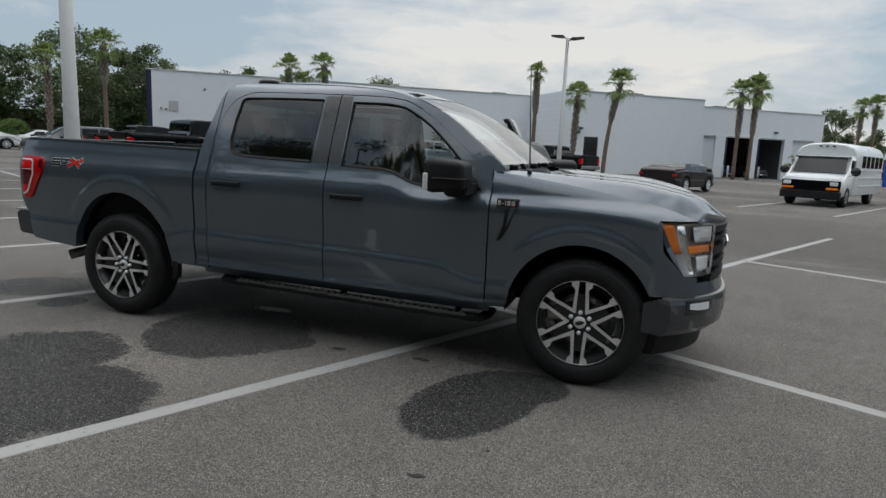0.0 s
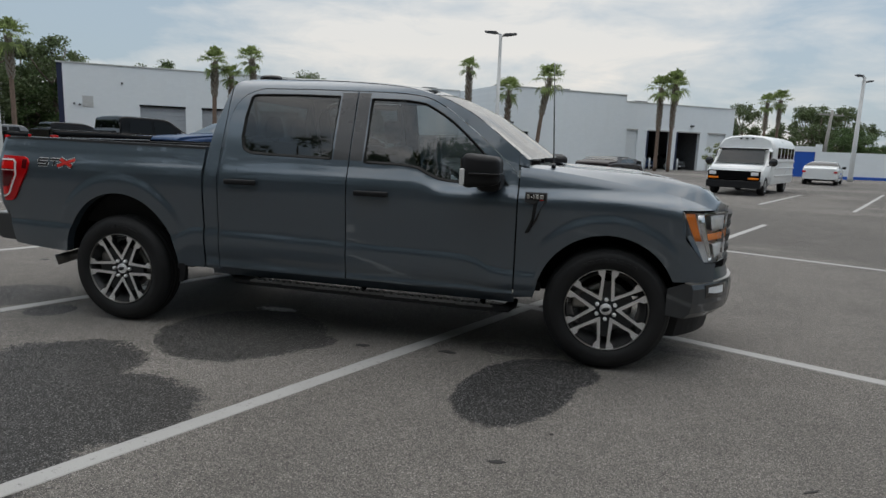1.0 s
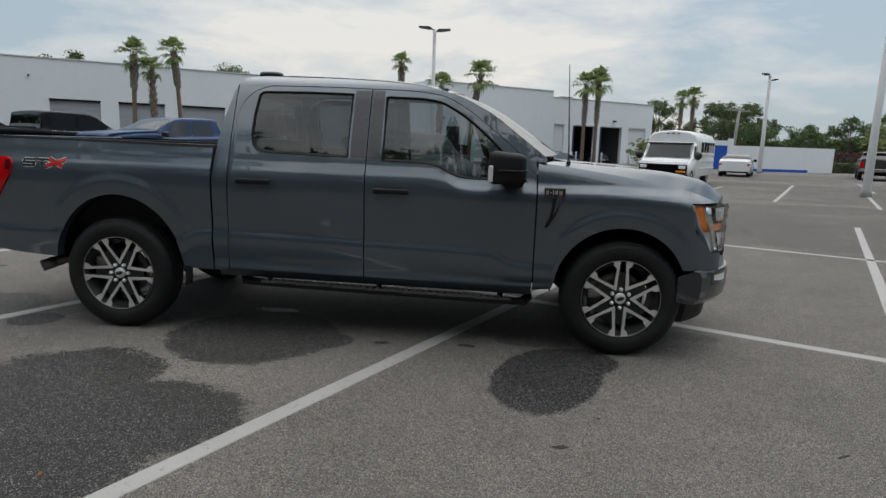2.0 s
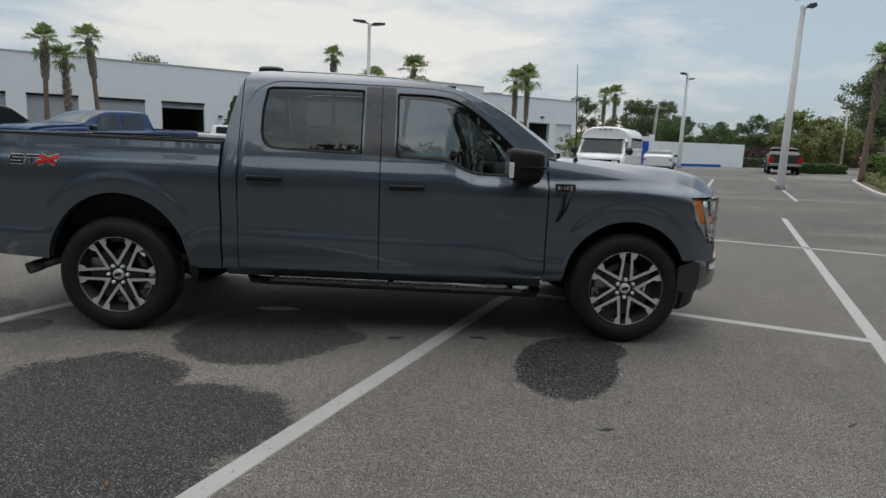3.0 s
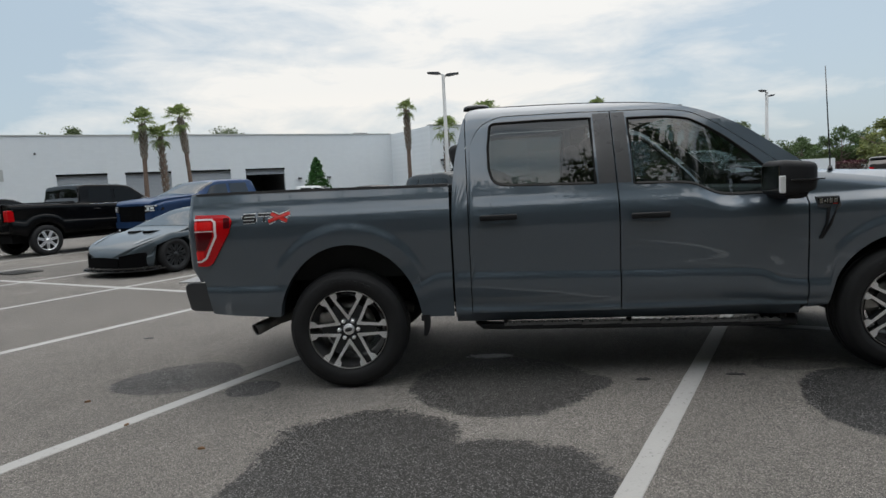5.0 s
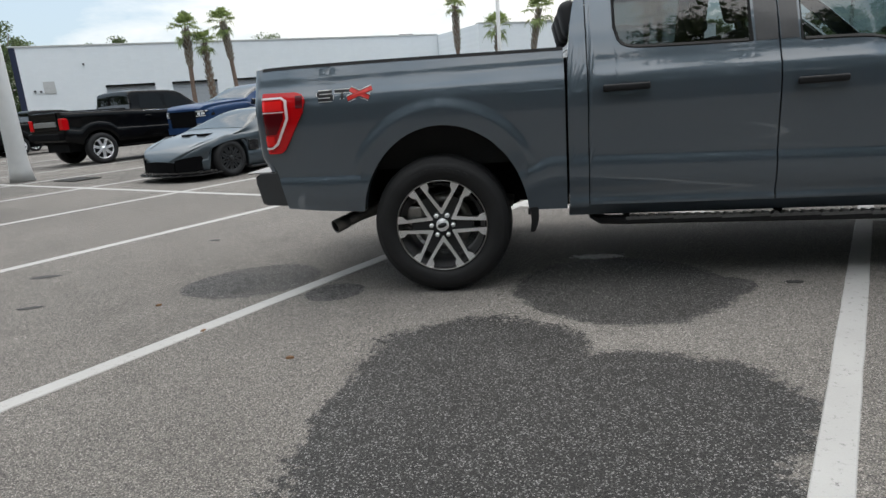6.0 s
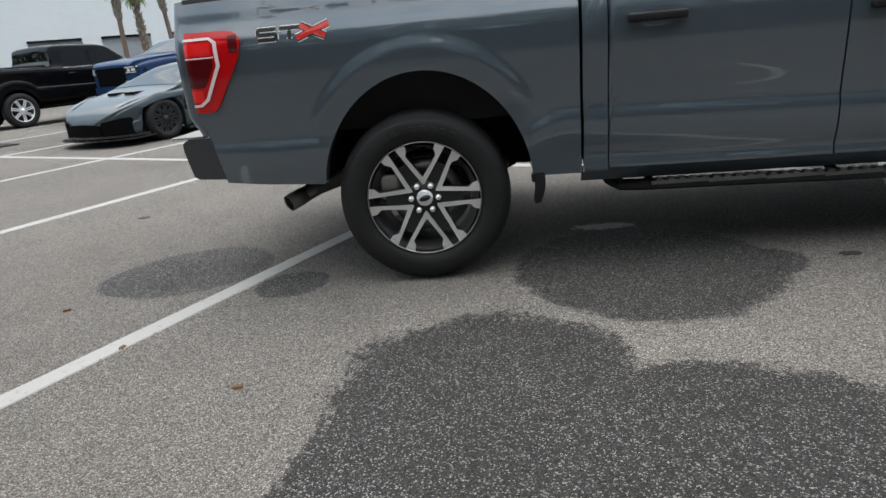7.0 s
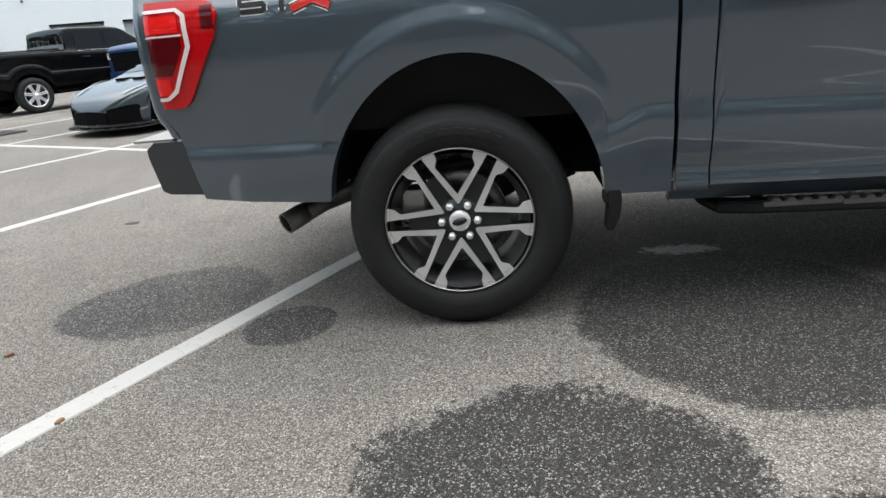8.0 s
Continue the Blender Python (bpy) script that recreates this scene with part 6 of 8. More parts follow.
# other vehicles: bodies lofted from cross sections, x from tail (0) to nose
def loft_section(s, x):
    """Half of the section at x, from the sill up and over to the middle."""
    zb, belt, top, w = s["low"](x), s["belt"](x), s["top"](x), s["wide"](x)
    tall = max(0.0, top - belt)
    k = ease(0.03, 0.40, tall)
    w_top = w * (0.955 * (1 - k) + s.get("roof", 0.74) * k)
    mid = zb + (belt - zb) * 0.42
    pts = [(w * 0.88, zb - 0.0), (w * 0.975, zb + 0.03), (w * 0.985, mid), (w * 0.965, mid + 0.03), (w, belt - 0.12), (w * 0.985, belt - 0.03), (w * 0.95, belt),
           (w_top + 0.012, top - 0.055 * k - 0.012), (w_top - 0.03, top - 0.012 * k), (w_top * 0.6, top + 0.012), (0.0, top + 0.02)]
    return [Vector((x, y, z)) for y, z in pts]


def loft_at(s, x, k):
    p = loft_section(s, x)
    n = len(p)
    i = min(int(k), n - 2)
    f = k - i
    a, b, c = p[max(i - 1, 0)], p[i], p[i + 1]
    d = p[i + 2] if i + 2 < n else Vector((x, -p[n - 2].y, p[n - 2].z))
    m0, m1 = (c - a) * 0.5, (d - b) * 0.5
    most = (c - b).length * 1.1
    m0 = m0 * min(1.0, most / max(m0.length, 1e-9))
    m1 = m1 * min(1.0, most / max(m1.length, 1e-9))
    return b * (2 * f ** 3 - 3 * f * f + 1) + m0 * (f ** 3 - 2 * f * f + f) + c * (3 * f * f - 2 * f ** 3) + m1 * (f ** 3 - f * f)


def add_patch(bm, s, x0, x1, k0, k1, side, lift=0.006, nx=8, nk=5, slant=(0, 0)):
    """A patch of the lofted skin, raised a little; slant moves the upper ends along x."""
    g = []
    for i in range(nx + 1):
        col = []
        for j in range(nk + 1):
            f = j / nk
            a, b = x0 + slant[0] * f, x1 + slant[1] * f
            x, k = a + (b - a) * i / nx, k0 + (k1 - k0) * f
            p = loft_at(s, x, k)
            n = (loft_at(s, x + 0.02, k) - loft_at(s, x - 0.02, k)).cross(loft_at(s, x, min(k + 0.1, 9.99)) - loft_at(s, x, max(k - 0.1, 0)))
            n = n.normalized() if n.length > 1e-9 else Vector((0, 1, 0))
            if n.dot(Vector((0, p.y, p.z - 0.7))) < 0:
                n = -n
            p = p + n * lift
            col.append(bm.verts.new((p.x, side * p.y, p.z)))
        g.append(col)
    for p, q in zip(g, g[1:]):
        for j in range(nk):
            bm.faces.new((p[j], q[j], q[j + 1], p[j + 1])).smooth = True


def wheel_simple(holder, R, rim, width, pale, dark, spokes=7):
    h = width / 2
    bm = bmesh.new()
    add_revolve(bm, [(rim - 0.01, -h + 0.03), (rim + 0.01, -h), ((R + rim) / 2, -h - 0.008), (R - 0.03, -h + 0.008), (R, -h + 0.04), (R, h - 0.04), (R - 0.03, h), (rim, h)], 28, "y")
    part("tyre", mended(bm), TYRE, holder, "black rubber tyre")
    bm = bmesh.new()
    add_revolve(bm, [(rim, -h + 0.006), (rim - 0.012, -h + 0.004), (rim - 0.02, -h + 0.03)], 28, "y")
    for k in range(spokes):
        a = k * 2 * math.pi / spokes + 0.2
        for o in (-0.022, 0.022):
            turned_bar(bm, a, o, 0.02, rim - 0.008, 0.032, 0.050, -h + 0.012, -h + 0.03)
    add_revolve(bm, [(0.0, -h), (0.05, -h + 0.002), (0.06, -h + 0.02)], 16, "y")
    part("rim", mended(bm), pale, holder, "spoked alloy rim")
    bm = bmesh.new()
    add_revolve(bm, [(0.0, -h + 0.07), (rim - 0.02, -h + 0.07), (rim - 0.015, -h + 0.02)], 24, "y")
    part("rim_barrel", mended(bm), dark, holder)


def add_wall(bm, plan, lows, highs, depth=0.05, rows=3):
    """An upright curved slab: plan points (x, y) with a foot and a head each, backed along -x."""
    cols = []
    for (x, y), a, b in zip(plan, lows, highs):
        cols.append([bm.verts.new((x, y, a + (b - a) * j / rows)) for j in range(rows + 1)] + [bm.verts.new((x - depth, y, b)), bm.verts.new((x - depth, y, a))])
    n = rows + 3
    for p, q in zip(cols, cols[1:]):
        for k in range(n):
            bm.faces.new((p[k], p[(k + 1) % n], q[(k + 1) % n], q[k]))
    bm.faces.new(cols[0])
    bm.faces.new(cols[-1][::-1])


def truck_front(base, L, half, ztop, low, paint):
    """Upright pickup nose: black grille, wrapped lamps with bright strips, deep bumper."""
    nose = smooth_curve([(0.0, L + 0.045), (half * 0.5, L + 0.03), (half * 0.78, L - 0.01), (half * 0.90, L - 0.09), (half * 0.985, L - 0.30)])
    curve = lambda y0, y1, out, n=8: [(nose(abs(y0 + (y1 - y0) * i / n)) + out, y0 + (y1 - y0) * i / n) for i in range(n + 1)]
    bm = bmesh.new()
    pl = curve(-half * 0.62, half * 0.62, 0.0, 12)
    add_wall(bm, pl, [low + 0.34] * 13, [ztop - 0.10] * 13, 0.10)
    grille = part("grille", mended(bm), GRILLE_BLACK, base, "black front grille")
    zg0, zg1 = low + 0.36, ztop - 0.12
    for i in range(4):
        z = zg0 + (zg1 - zg0) * (i + 0.5) / 4
        bm = bmesh.new()
        add_wall(bm, curve(-half * 0.60, half * 0.60, 0.014, 10), [z - 0.018] * 11, [z + 0.018] * 11, 0.03, 1)
        part("grille_bar", mended(bm), GRILLE_BLACK, grille)
    bm = bmesh.new()
    add_wall(bm, curve(-half * 0.64, half * 0.64, 0.02, 12), [ztop - 0.10] * 13, [ztop - 0.045] * 13, 0.12)
    part("bonnet_lip", mended(bm), paint, base)
    for side in (-1, 1):
        ys = (side * half * 0.60, side * half * 0.985)
        bm = bmesh.new()
        add_wall(bm, curve(*ys, 0.012), [ztop - 0.30 + 0.06 * i / 8 for i in range(9)], [ztop - 0.085 - 0.015 * i / 8 for i in range(9)], 0.05)
        lamp = part("head_lamp", mended(bm), GLOSS_BLACK, base, "dark head lamp housing")
        for ya, yb, za, zb in ((0.64, 0.93, 0.125, 0.100), (0.64, 0.90, 0.255, 0.235), (0.70, 0.78, 0.22, 0.145), (0.82, 0.89, 0.21, 0.145)):
            bm = bmesh.new()
            pl = curve(side * half * ya, side * half * yb, 0.020, 4)
            add_wall(bm, pl, [ztop - za] * 5, [ztop - zb] * 5, 0.02, 1)
            part("lamp_strip", mended(bm), WHITE_LENS, lamp, "bright lamp strip")
        bm = bmesh.new()
        add_wall(bm, curve(side * half * 0.60, side * half * 0.985, 0.004), [low + 0.20] * 9, [ztop - 0.31 + 0.06 * i / 8 for i in range(9)], 0.06)
        part("nose_panel", mended(bm), paint, base)
        part("fog_lamp", box(L + 0.02, L + 0.07, *sorted((side * half * 0.56, side * half * 0.66)), low + 0.07, low + 0.12, 0.01), WHITE_LENS, base, "small fog lamp")
    bm = bmesh.new()
    add_wall(bm, curve(-half * 0.96, half * 0.96, 0.05, 16), [low + 0.16] * 17, [low + 0.33] * 17, 0.16)
    part("front_bumper", mended(bm), paint, base)
    bm = bmesh.new()
    add_wall(bm, curve(-half * 0.94, half * 0.94, 0.035, 16), [low - 0.06] * 17, [low + 0.155] * 17, 0.14)
    part("lower_bumper", mended(bm), GRILLE_BLACK, base, "black lower bumper")


SHAPES = {}


def vehicle(name, label, category, m, L, W, H, wheels, R, top, belt, paint, sides=(), front_glass=None, rear_glass=None, low=0.30, roof=0.74, bed=None, wide=None,
            rim_mat=None, lamps=True, glass=None, group="parked cars", mirror=True, grille=True, spokes=7, bumper=None, truck_nose=False):
    """A parked vehicle. sides: (x0, x1, lean at x0, lean at x1) of each side window."""
    rim_mat = rim_mat or MACHINED
    glass = glass or DARK_GLASS
    base = thing(name, label, category, m, group)
    flat_low = lambda x: low + 0.10 * ease(L - 0.45, L, x) + 0.12 * ease(0.5, 0.0, x)

    def lowf(x):
        z = flat_low(x)
        for wx in wheels:
            d = (x - wx) / (R * 1.20)
            if abs(d) < 1:
                z = max(z, R + R * 1.17 * math.sqrt(1 - d * d) * 0.98)
        return z
    half = W / 2
    s = {"low": lowf, "belt": smooth_curve(belt), "top": smooth_curve(top), "roof": roof,
         "wide": smooth_curve(wide) if wide else smooth_curve([(0, half * 0.90), (0.12, half * 0.95), (0.5, half), (L - 0.9, half), (L - 0.35, half * 0.93), (L - 0.1, half * 0.82), (L, half * 0.70)])}
    SHAPES[name] = s
    xs = sorted(set(spread(0.0, L, L / 60) + [w + d * R * 1.2 for w in wheels for d in (-1, -0.97, -0.85, -0.6, 0, 0.6, 0.85, 0.97, 1)]))
    bm = bmesh.new()
    rows = []
    for x in xs:
        sec = [loft_at(s, x, k / 3) for k in range(31)]
        ring = [bm.verts.new((p.x, -p.y, p.z)) for p in sec] + [bm.verts.new((p.x, p.y, p.z)) for p in reversed(sec[:-1])]
        rows.append(ring)
    for p, q in zip(rows, rows[1:]):
        for k in range(len(p) - 1):
            bm.faces.new((p[k], q[k], q[k + 1], p[k + 1])).smooth = True
    bm.faces.new(rows[0])
    bm.faces.new(rows[-1][::-1])
    body = part("body", mended(bm), paint, base)
    part("underside", box(0.25, L - 0.3, -half * 0.84, half * 0.84, low + 0.02, low + 0.25), UNDERBODY, base)
    for side in (-1, 1):
        for x0, x1, a, b in sides:
            bm = bmesh.new()
            add_patch(bm, s, x0, x1, 6.12, 6.86, side, 0.006, slant=(a, b))
            part("side_window", mended(bm), glass, base, "dark side window")
        for wx in wheels:
            w = new("wheel")
            w.parent = base
            w.matrix_basis = Matrix.Translation((wx, side * (half - 0.125), R)) @ (Matrix.Identity(4) if side < 0 else Matrix.Rotation(math.pi, 4, "Z"))
            wheel_simple(w, R, R * 0.66, 0.24, rim_mat, GLOSS_BLACK, spokes)
        if lamps:
            bm = bmesh.new()
            zt = s["belt"](0.05)
            add_box(bm, -0.02, 0.15, *sorted((side * half * 0.76, side * (half * 0.985 if bed else half * 0.955))), zt - 0.46 if bed else zt - 0.20, zt - 0.14 if bed else zt - 0.10, 0.02)
            part("tail_lamp", bm, RED_LENS, base, "red tail lamp")
        if lamps and not truck_nose:
            bm = bmesh.new()
            add_patch(bm, s, L - 0.34, L - 0.07, 3.3, 5.0, side, 0.012)
            part("head_lamp", mended(bm), WHITE_LENS, base, "clear head lamp")
        if mirror and sides:
            x1 = max(q[1] for q in sides)
            zb = s["belt"](x1)
            bm = bmesh.new()
            add_box(bm, x1 - 0.12, x1 + 0.06, *sorted((side * half * 0.97, side * (half + 0.18))), zb + 0.0, zb + 0.17, 0.035)
            part("door_mirror", bm, GLOSS_BLACK, base, "dark door mirror", True)
        for x0, x1, a, b in sides[:2]:
            xh = x0 + (x1 - x0) * 0.12
            zb = s["belt"](xh) - 0.17
            part("door_handle", box(xh, xh + 0.2, *sorted((side * (half - 0.01), side * (half + 0.025))), zb - 0.015, zb + 0.015, 0.008), rim_mat if paint in () else GLOSS_BLACK, base)
    if front_glass:
        bm = bmesh.new()
        for side in (-1, 1):
            add_patch(bm, s, front_glass[0], front_glass[1], 7.2, 10.0, side, 0.008, 8, 8)
        bmesh.ops.remove_doubles(bm, verts=bm.verts, dist=0.004)
        part("windscreen", mended(bm), glass, base, "sloping windscreen")
    if rear_glass:
        bm = bmesh.new()
        for side in (-1, 1):
            add_patch(bm, s, rear_glass[0], rear_glass[1], 7.4, 10.0, side, 0.008, 8, 8)
        bmesh.ops.remove_doubles(bm, verts=bm.verts, dist=0.004)
        part("rear_window", mended(bm), glass, base, "dark rear window")
    if bed:
        x0, x1, z = bed
        bm = bmesh.new()
        add_box(bm, x0, x1, -half * 0.78, half * 0.78, z - 0.02, z + 0.034)
        part("bed_liner", bm, BEDLINER, base, "open black cargo bed")
        part("tailgate", box(-0.02, 0.05, -half * 0.70, half * 0.70, z - 0.50, z + 0.01, 0.015), paint, base)
        part("rear_bumper", box(-0.14, 0.16, -half * 0.93, half * 0.93, z - 0.75, z - 0.56, 0.03), bumper or STEEL, base, "pale steel rear bumper" if bumper is None else "dark rear bumper")
    if truck_nose:
        for side in (-1, 1):
            part("running_board", box(wheels[0] + R * 1.35, wheels[1] - R * 1.3, *sorted((side * half * 0.80, side * half * 0.98)), low - 0.16, low - 0.10, 0.02), GRILLE_BLACK, base, "black running board")
        part("chassis", box(0.2, L - 0.5, -half * 0.62, half * 0.62, low - 0.18, low + 0.04), UNDERBODY, base)
        truck_front(base, L, half, s["top"](L - 0.05), low, paint)
    elif grille:
        zg = s["belt"](L - 0.05)
        bm = bmesh.new()
        add_box(bm, L - 0.05, L + 0.03, -half * 0.60, half * 0.60, low + 0.22, zg - 0.10, 0.02)
        g = part("grille", bm, GLOSS_BLACK, base, "dark front grille")
        for i in range(3):
            z = low + 0.30 + (zg - 0.45 - low) * i / 2.5
            part("grille_bar", box(L + 0.025, L + 0.04, -half * 0.56, half * 0.56, z, z + 0.035), GLOSS_BLACK, g)
        bm = bmesh.new()
        add_box(bm, L - 0.18, L + 0.06, -half * 0.80, half * 0.80, low + 0.02, low + 0.20, 0.04)
        part("front_bumper", bm, paint, base)
        part("number_plate", box(L + 0.06, L + 0.068, -0.15, 0.15, low + 0.06, low + 0.16), LABEL_WHITE, base, "pale blank number plate")
    return base


DARK_GLASS = window_glass("dark_car_glass", (0.022, 0.025, 0.028), 1.30)
GRILLE_BLACK = material("matt_black_grille", (0.004, 0.004, 0.0045), 0.9, spec=0.06)
PALE_GLASS = window_glass("pale_car_glass", (0.20, 0.25, 0.26), 1.6)
NAVY_PAINT = car_paint("deep_blue_paint", (0.008, 0.036, 0.110), 0.3, 0.45, 0.5)
BLACK_PAINT = material("black_paint", (0.004, 0.004, 0.0045), 0.16, grain=0.1, relief=0, rough_spread=0.06)
BLACK_PAINT.node_tree.nodes["Principled BSDF"].inputs["Specular IOR Level"].default_value = 0.18
WHITE_PAINT = car_paint("white_paint", (0.72, 0.73, 0.73), 0.0)
CEMENT_PAINT = car_paint("blue_grey_paint", (0.042, 0.056, 0.067), 0.3, 0.42, 0.7, 0.03)
SILVER_PAINT = car_paint("silver_paint", (0.42, 0.44, 0.45), 0.6)
MAROON_PAINT = car_paint("dark_red_brown_paint", (0.045, 0.040, 0.039), 0.3)
BRONZE_PAINT = car_paint("dark_bronze_paint", (0.022, 0.015, 0.015), 0.3, 0.45, 0.4)
GREY_PAINT = car_paint("mid_grey_paint", (0.10, 0.105, 0.11), 0.4)
RED_PAINT = car_paint("dark_cherry_paint", (0.16, 0.02, 0.03), 0.2)
SLATE_PAINT = car_paint("dark_blue_slate_paint", (0.012, 0.016, 0.020), 0.1, 0.5, 0.25, 0.05)
TINTED = material("dark_tinted_glazing", (0.012, 0.018, 0.022), 0.05, grain=0.05, relief=0, rough_spread=0.02, spec=0.12)
HEAD = math.degrees(STALL)


def pickup(label, x, y, heading, paint, rim_mat=None, glass=None, H=1.92, L=5.85, W=2.03, hood=1.36, lift=0.0, roof=0.80, cab=0.0, axle=1.22, bumper=None):
    k, c = (H - lift) / 1.92, cab
    z = lambda v: v * k + lift
    half = W / 2
    return vehicle("pickup_truck", label, "pickup truck", pose(x, y, 0, 0, 0, heading), L, W, H, (axle, L - 0.98), 0.41 + lift * 0.4,
                   [(0, z(1.40)), (1.85 + c, z(1.38)), (1.90 + c, z(1.45)), (1.93 + c, z(1.80)), (1.97 + c, H - 0.04), (2.2 + c, H), (3.3 + c, H - 0.02), (3.62 + c, H - 0.08), (4.05, z(1.66)), (4.42, z(hood + 0.05)), (4.7, z(hood + 0.03)), (5.4, z(hood - 0.02)), (L - 0.1, z(hood - 0.07)), (L, z(hood - 0.16))],
                   [(0, z(1.38)), (1.85 + c, z(1.36)), (2.2 + c, z(1.34)), (3.4, z(1.30)), (4.0, z(1.27)), (4.4, z(hood - 0.03)), (5.4, z(hood - 0.10)), (L, z(hood - 0.22))], paint,
                   ((2.20 + c, 2.98 + c, 0.05, -0.02), (3.08 + c, 4.14, 0.0, -0.44)), (3.58 + c * 0.5, 4.38), (1.905 + c, 1.955 + c), low=0.50 + lift, roof=roof, bed=(0.08, 1.84 + c, z(1.40)), rim_mat=rim_mat, glass=glass,
                   bumper=bumper, truck_nose=True, wide=[(0, half * 0.96), (0.1, half * 0.985), (0.5, half), (L - 0.6, half), (L - 0.28, half * 0.985), (L - 0.08, half * 0.90), (L, half * 0.80)])


def sedan(label, x, y, heading, paint, H=1.42, L=4.75, W=1.84, name="sedan_car", glass=None):
    return vehicle(name, label, "car", pose(x, y, 0, 0, 0, heading), L, W, H, (1.0, L - 0.95), 0.33,
                   [(0, 0.92), (0.15, 1.02), (0.75, 1.06), (1.1, 1.22), (1.6, H - 0.04), (2.2, H), (2.7, H - 0.03), (3.3, 1.14), (3.62, 0.98), (L - 0.5, 0.86), (L - 0.1, 0.72), (L, 0.62)],
                   [(0, 0.90), (0.7, 0.98), (1.6, 0.96), (3.3, 0.90), (3.7, 0.88), (L - 0.4, 0.80), (L, 0.60)], paint,
                   ((1.20, 1.95, 0.32, 0.02), (2.02, 3.02, 0.02, -0.36)), (2.72, 3.52), (0.82, 1.55), low=0.22, glass=glass)


def suv(label, x, y, heading, paint, H=1.75, L=4.75, W=1.90, glass=None):
    return vehicle("suv_car", label, "car", pose(x, y, 0, 0, 0, heading), L, W, H, (0.95, L - 0.95), 0.37,
                   [(0, 1.10), (0.06, 1.25), (0.20, 1.52), (0.42, H - 0.06), (0.9, H), (2.4, H), (2.8, H - 0.06), (3.45, 1.30), (3.7, 1.12), (L - 0.5, 1.02), (L - 0.1, 0.86), (L, 0.74)],
                   [(0, 1.02), (0.5, 1.10), (2.0, 1.06), (3.4, 1.0), (3.8, 1.0), (L - 0.4, 0.92), (L, 0.70)], paint,
                   ((0.55, 1.15, 0.10, 0.0), (1.22, 2.05, 0.0, 0.0), (2.12, 3.14, 0.0, -0.36)), (2.84, 3.58), (0.10, 0.38), low=0.26, roof=0.78, glass=glass)


U2 = lambda p, d: (p[0] + U.x * d, p[1] + U.y * d)
pickup("deep blue crew-cab pickup with pale windscreen, nose towards the bays", -6.70, 17.8, HEAD + 180, NAVY_PAINT, glass=PALE_GLASS, H=2.0, hood=1.44)
black_truck = pickup("tall black crew-cab pickup with chrome wheels and red tail lamps", -13.1, 11.8, HEAD, BLACK_PAINT, rim_mat=MACHINED, H=2.05, L=6.3, W=2.06, lift=0.09, roof=0.86, cab=0.12, axle=0.98, bumper=GRILLE_BLACK)
part("tailgate_trim", box(-0.045, -0.015, -0.66, 0.66, 1.14, 1.28, 0.01), STEEL, black_truck, "bright trim panel across the tailgate")
for side in (-1, 1):
    part("belt_trim", box(2.32, 4.2, *sorted((side * 0.995, side * 1.004)), 1.425, 1.445, 0.003), CHROME, black_truck, "thin chrome window trim")
# low grey-blue sports car
sports = vehicle("sports_car", "low grey-blue sports car with black wheels and splitter", "car", pose(-4.24, 10.16, 0, 0, 0, HEAD + 180), 4.52, 1.94, 1.23, (0.92, 3.62), 0.345,
                 [(0, 0.86), (0.2, 0.93), (0.8, 0.98), (1.3, 1.10), (1.9, 1.22), (2.2, 1.23), (2.45, 1.19), (3.05, 0.94), (3.35, 0.83), (3.9, 0.72), (4.3, 0.58), (4.45, 0.48), (4.52, 0.36)],
                 [(0, 0.84), (0.8, 0.90), (1.6, 0.88), (2.6, 0.83), (3.1, 0.80), (3.6, 0.78), (3.95, 0.70), (4.3, 0.55), (4.52, 0.33)], CEMENT_PAINT,
                 ((1.45, 2.75, 0.20, -0.42),), (2.46, 3.22), (1.0, 1.8), low=0.16, roof=0.66, rim_mat=DARK_ALLOY, lamps=False, glass=PALE_GLASS, grille=False, spokes=10,
                 wide=[(0, 0.90), (0.4, 0.96), (0.92, 0.985), (1.6, 0.93), (2.4, 0.93), (3.2, 0.95), (3.62, 0.975), (4.0, 0.94), (4.22, 0.84), (4.38, 0.68), (4.48, 0.46), (4.52, 0.22)])
bm = bmesh.new()
rows = []
for y in spread(-0.95, 0.95, 0.06):
    xf = 4.66 - 0.42 * (abs(y) / 0.95) ** 3.0
    rows.append([bm.verts.new((xf - 0.40, y, 0.12)), bm.verts.new((xf, y * 1.03, 0.115)), bm.verts.new((xf, y * 1.03, 0.130)), bm.verts.new((xf - 0.40, y, 0.15))])
for p, q in zip(rows, rows[1:]):
    for k in range(4):
        bm.faces.new((p[k], p[(k + 1) % 4], q[(k + 1) % 4], q[k]))
bm.faces.new(rows[0])
bm.faces.new(rows[-1])
part("splitter", mended(bm), GLOSS_BLACK, sports, "black front splitter")
def sports_top(x, y):
    """Height of the sports car's skin at length x and half breadth y."""
    path = [loft_at(SHAPES["sports_car"], x, 4 + k / 8) for k in range(49)]
    for p, q in zip(path, path[1:]):
        if q.y <= y <= p.y:
            return p.z + (q.z - p.z) * (p.y - y) / max(p.y - q.y, 1e-6)
    return path[0].z


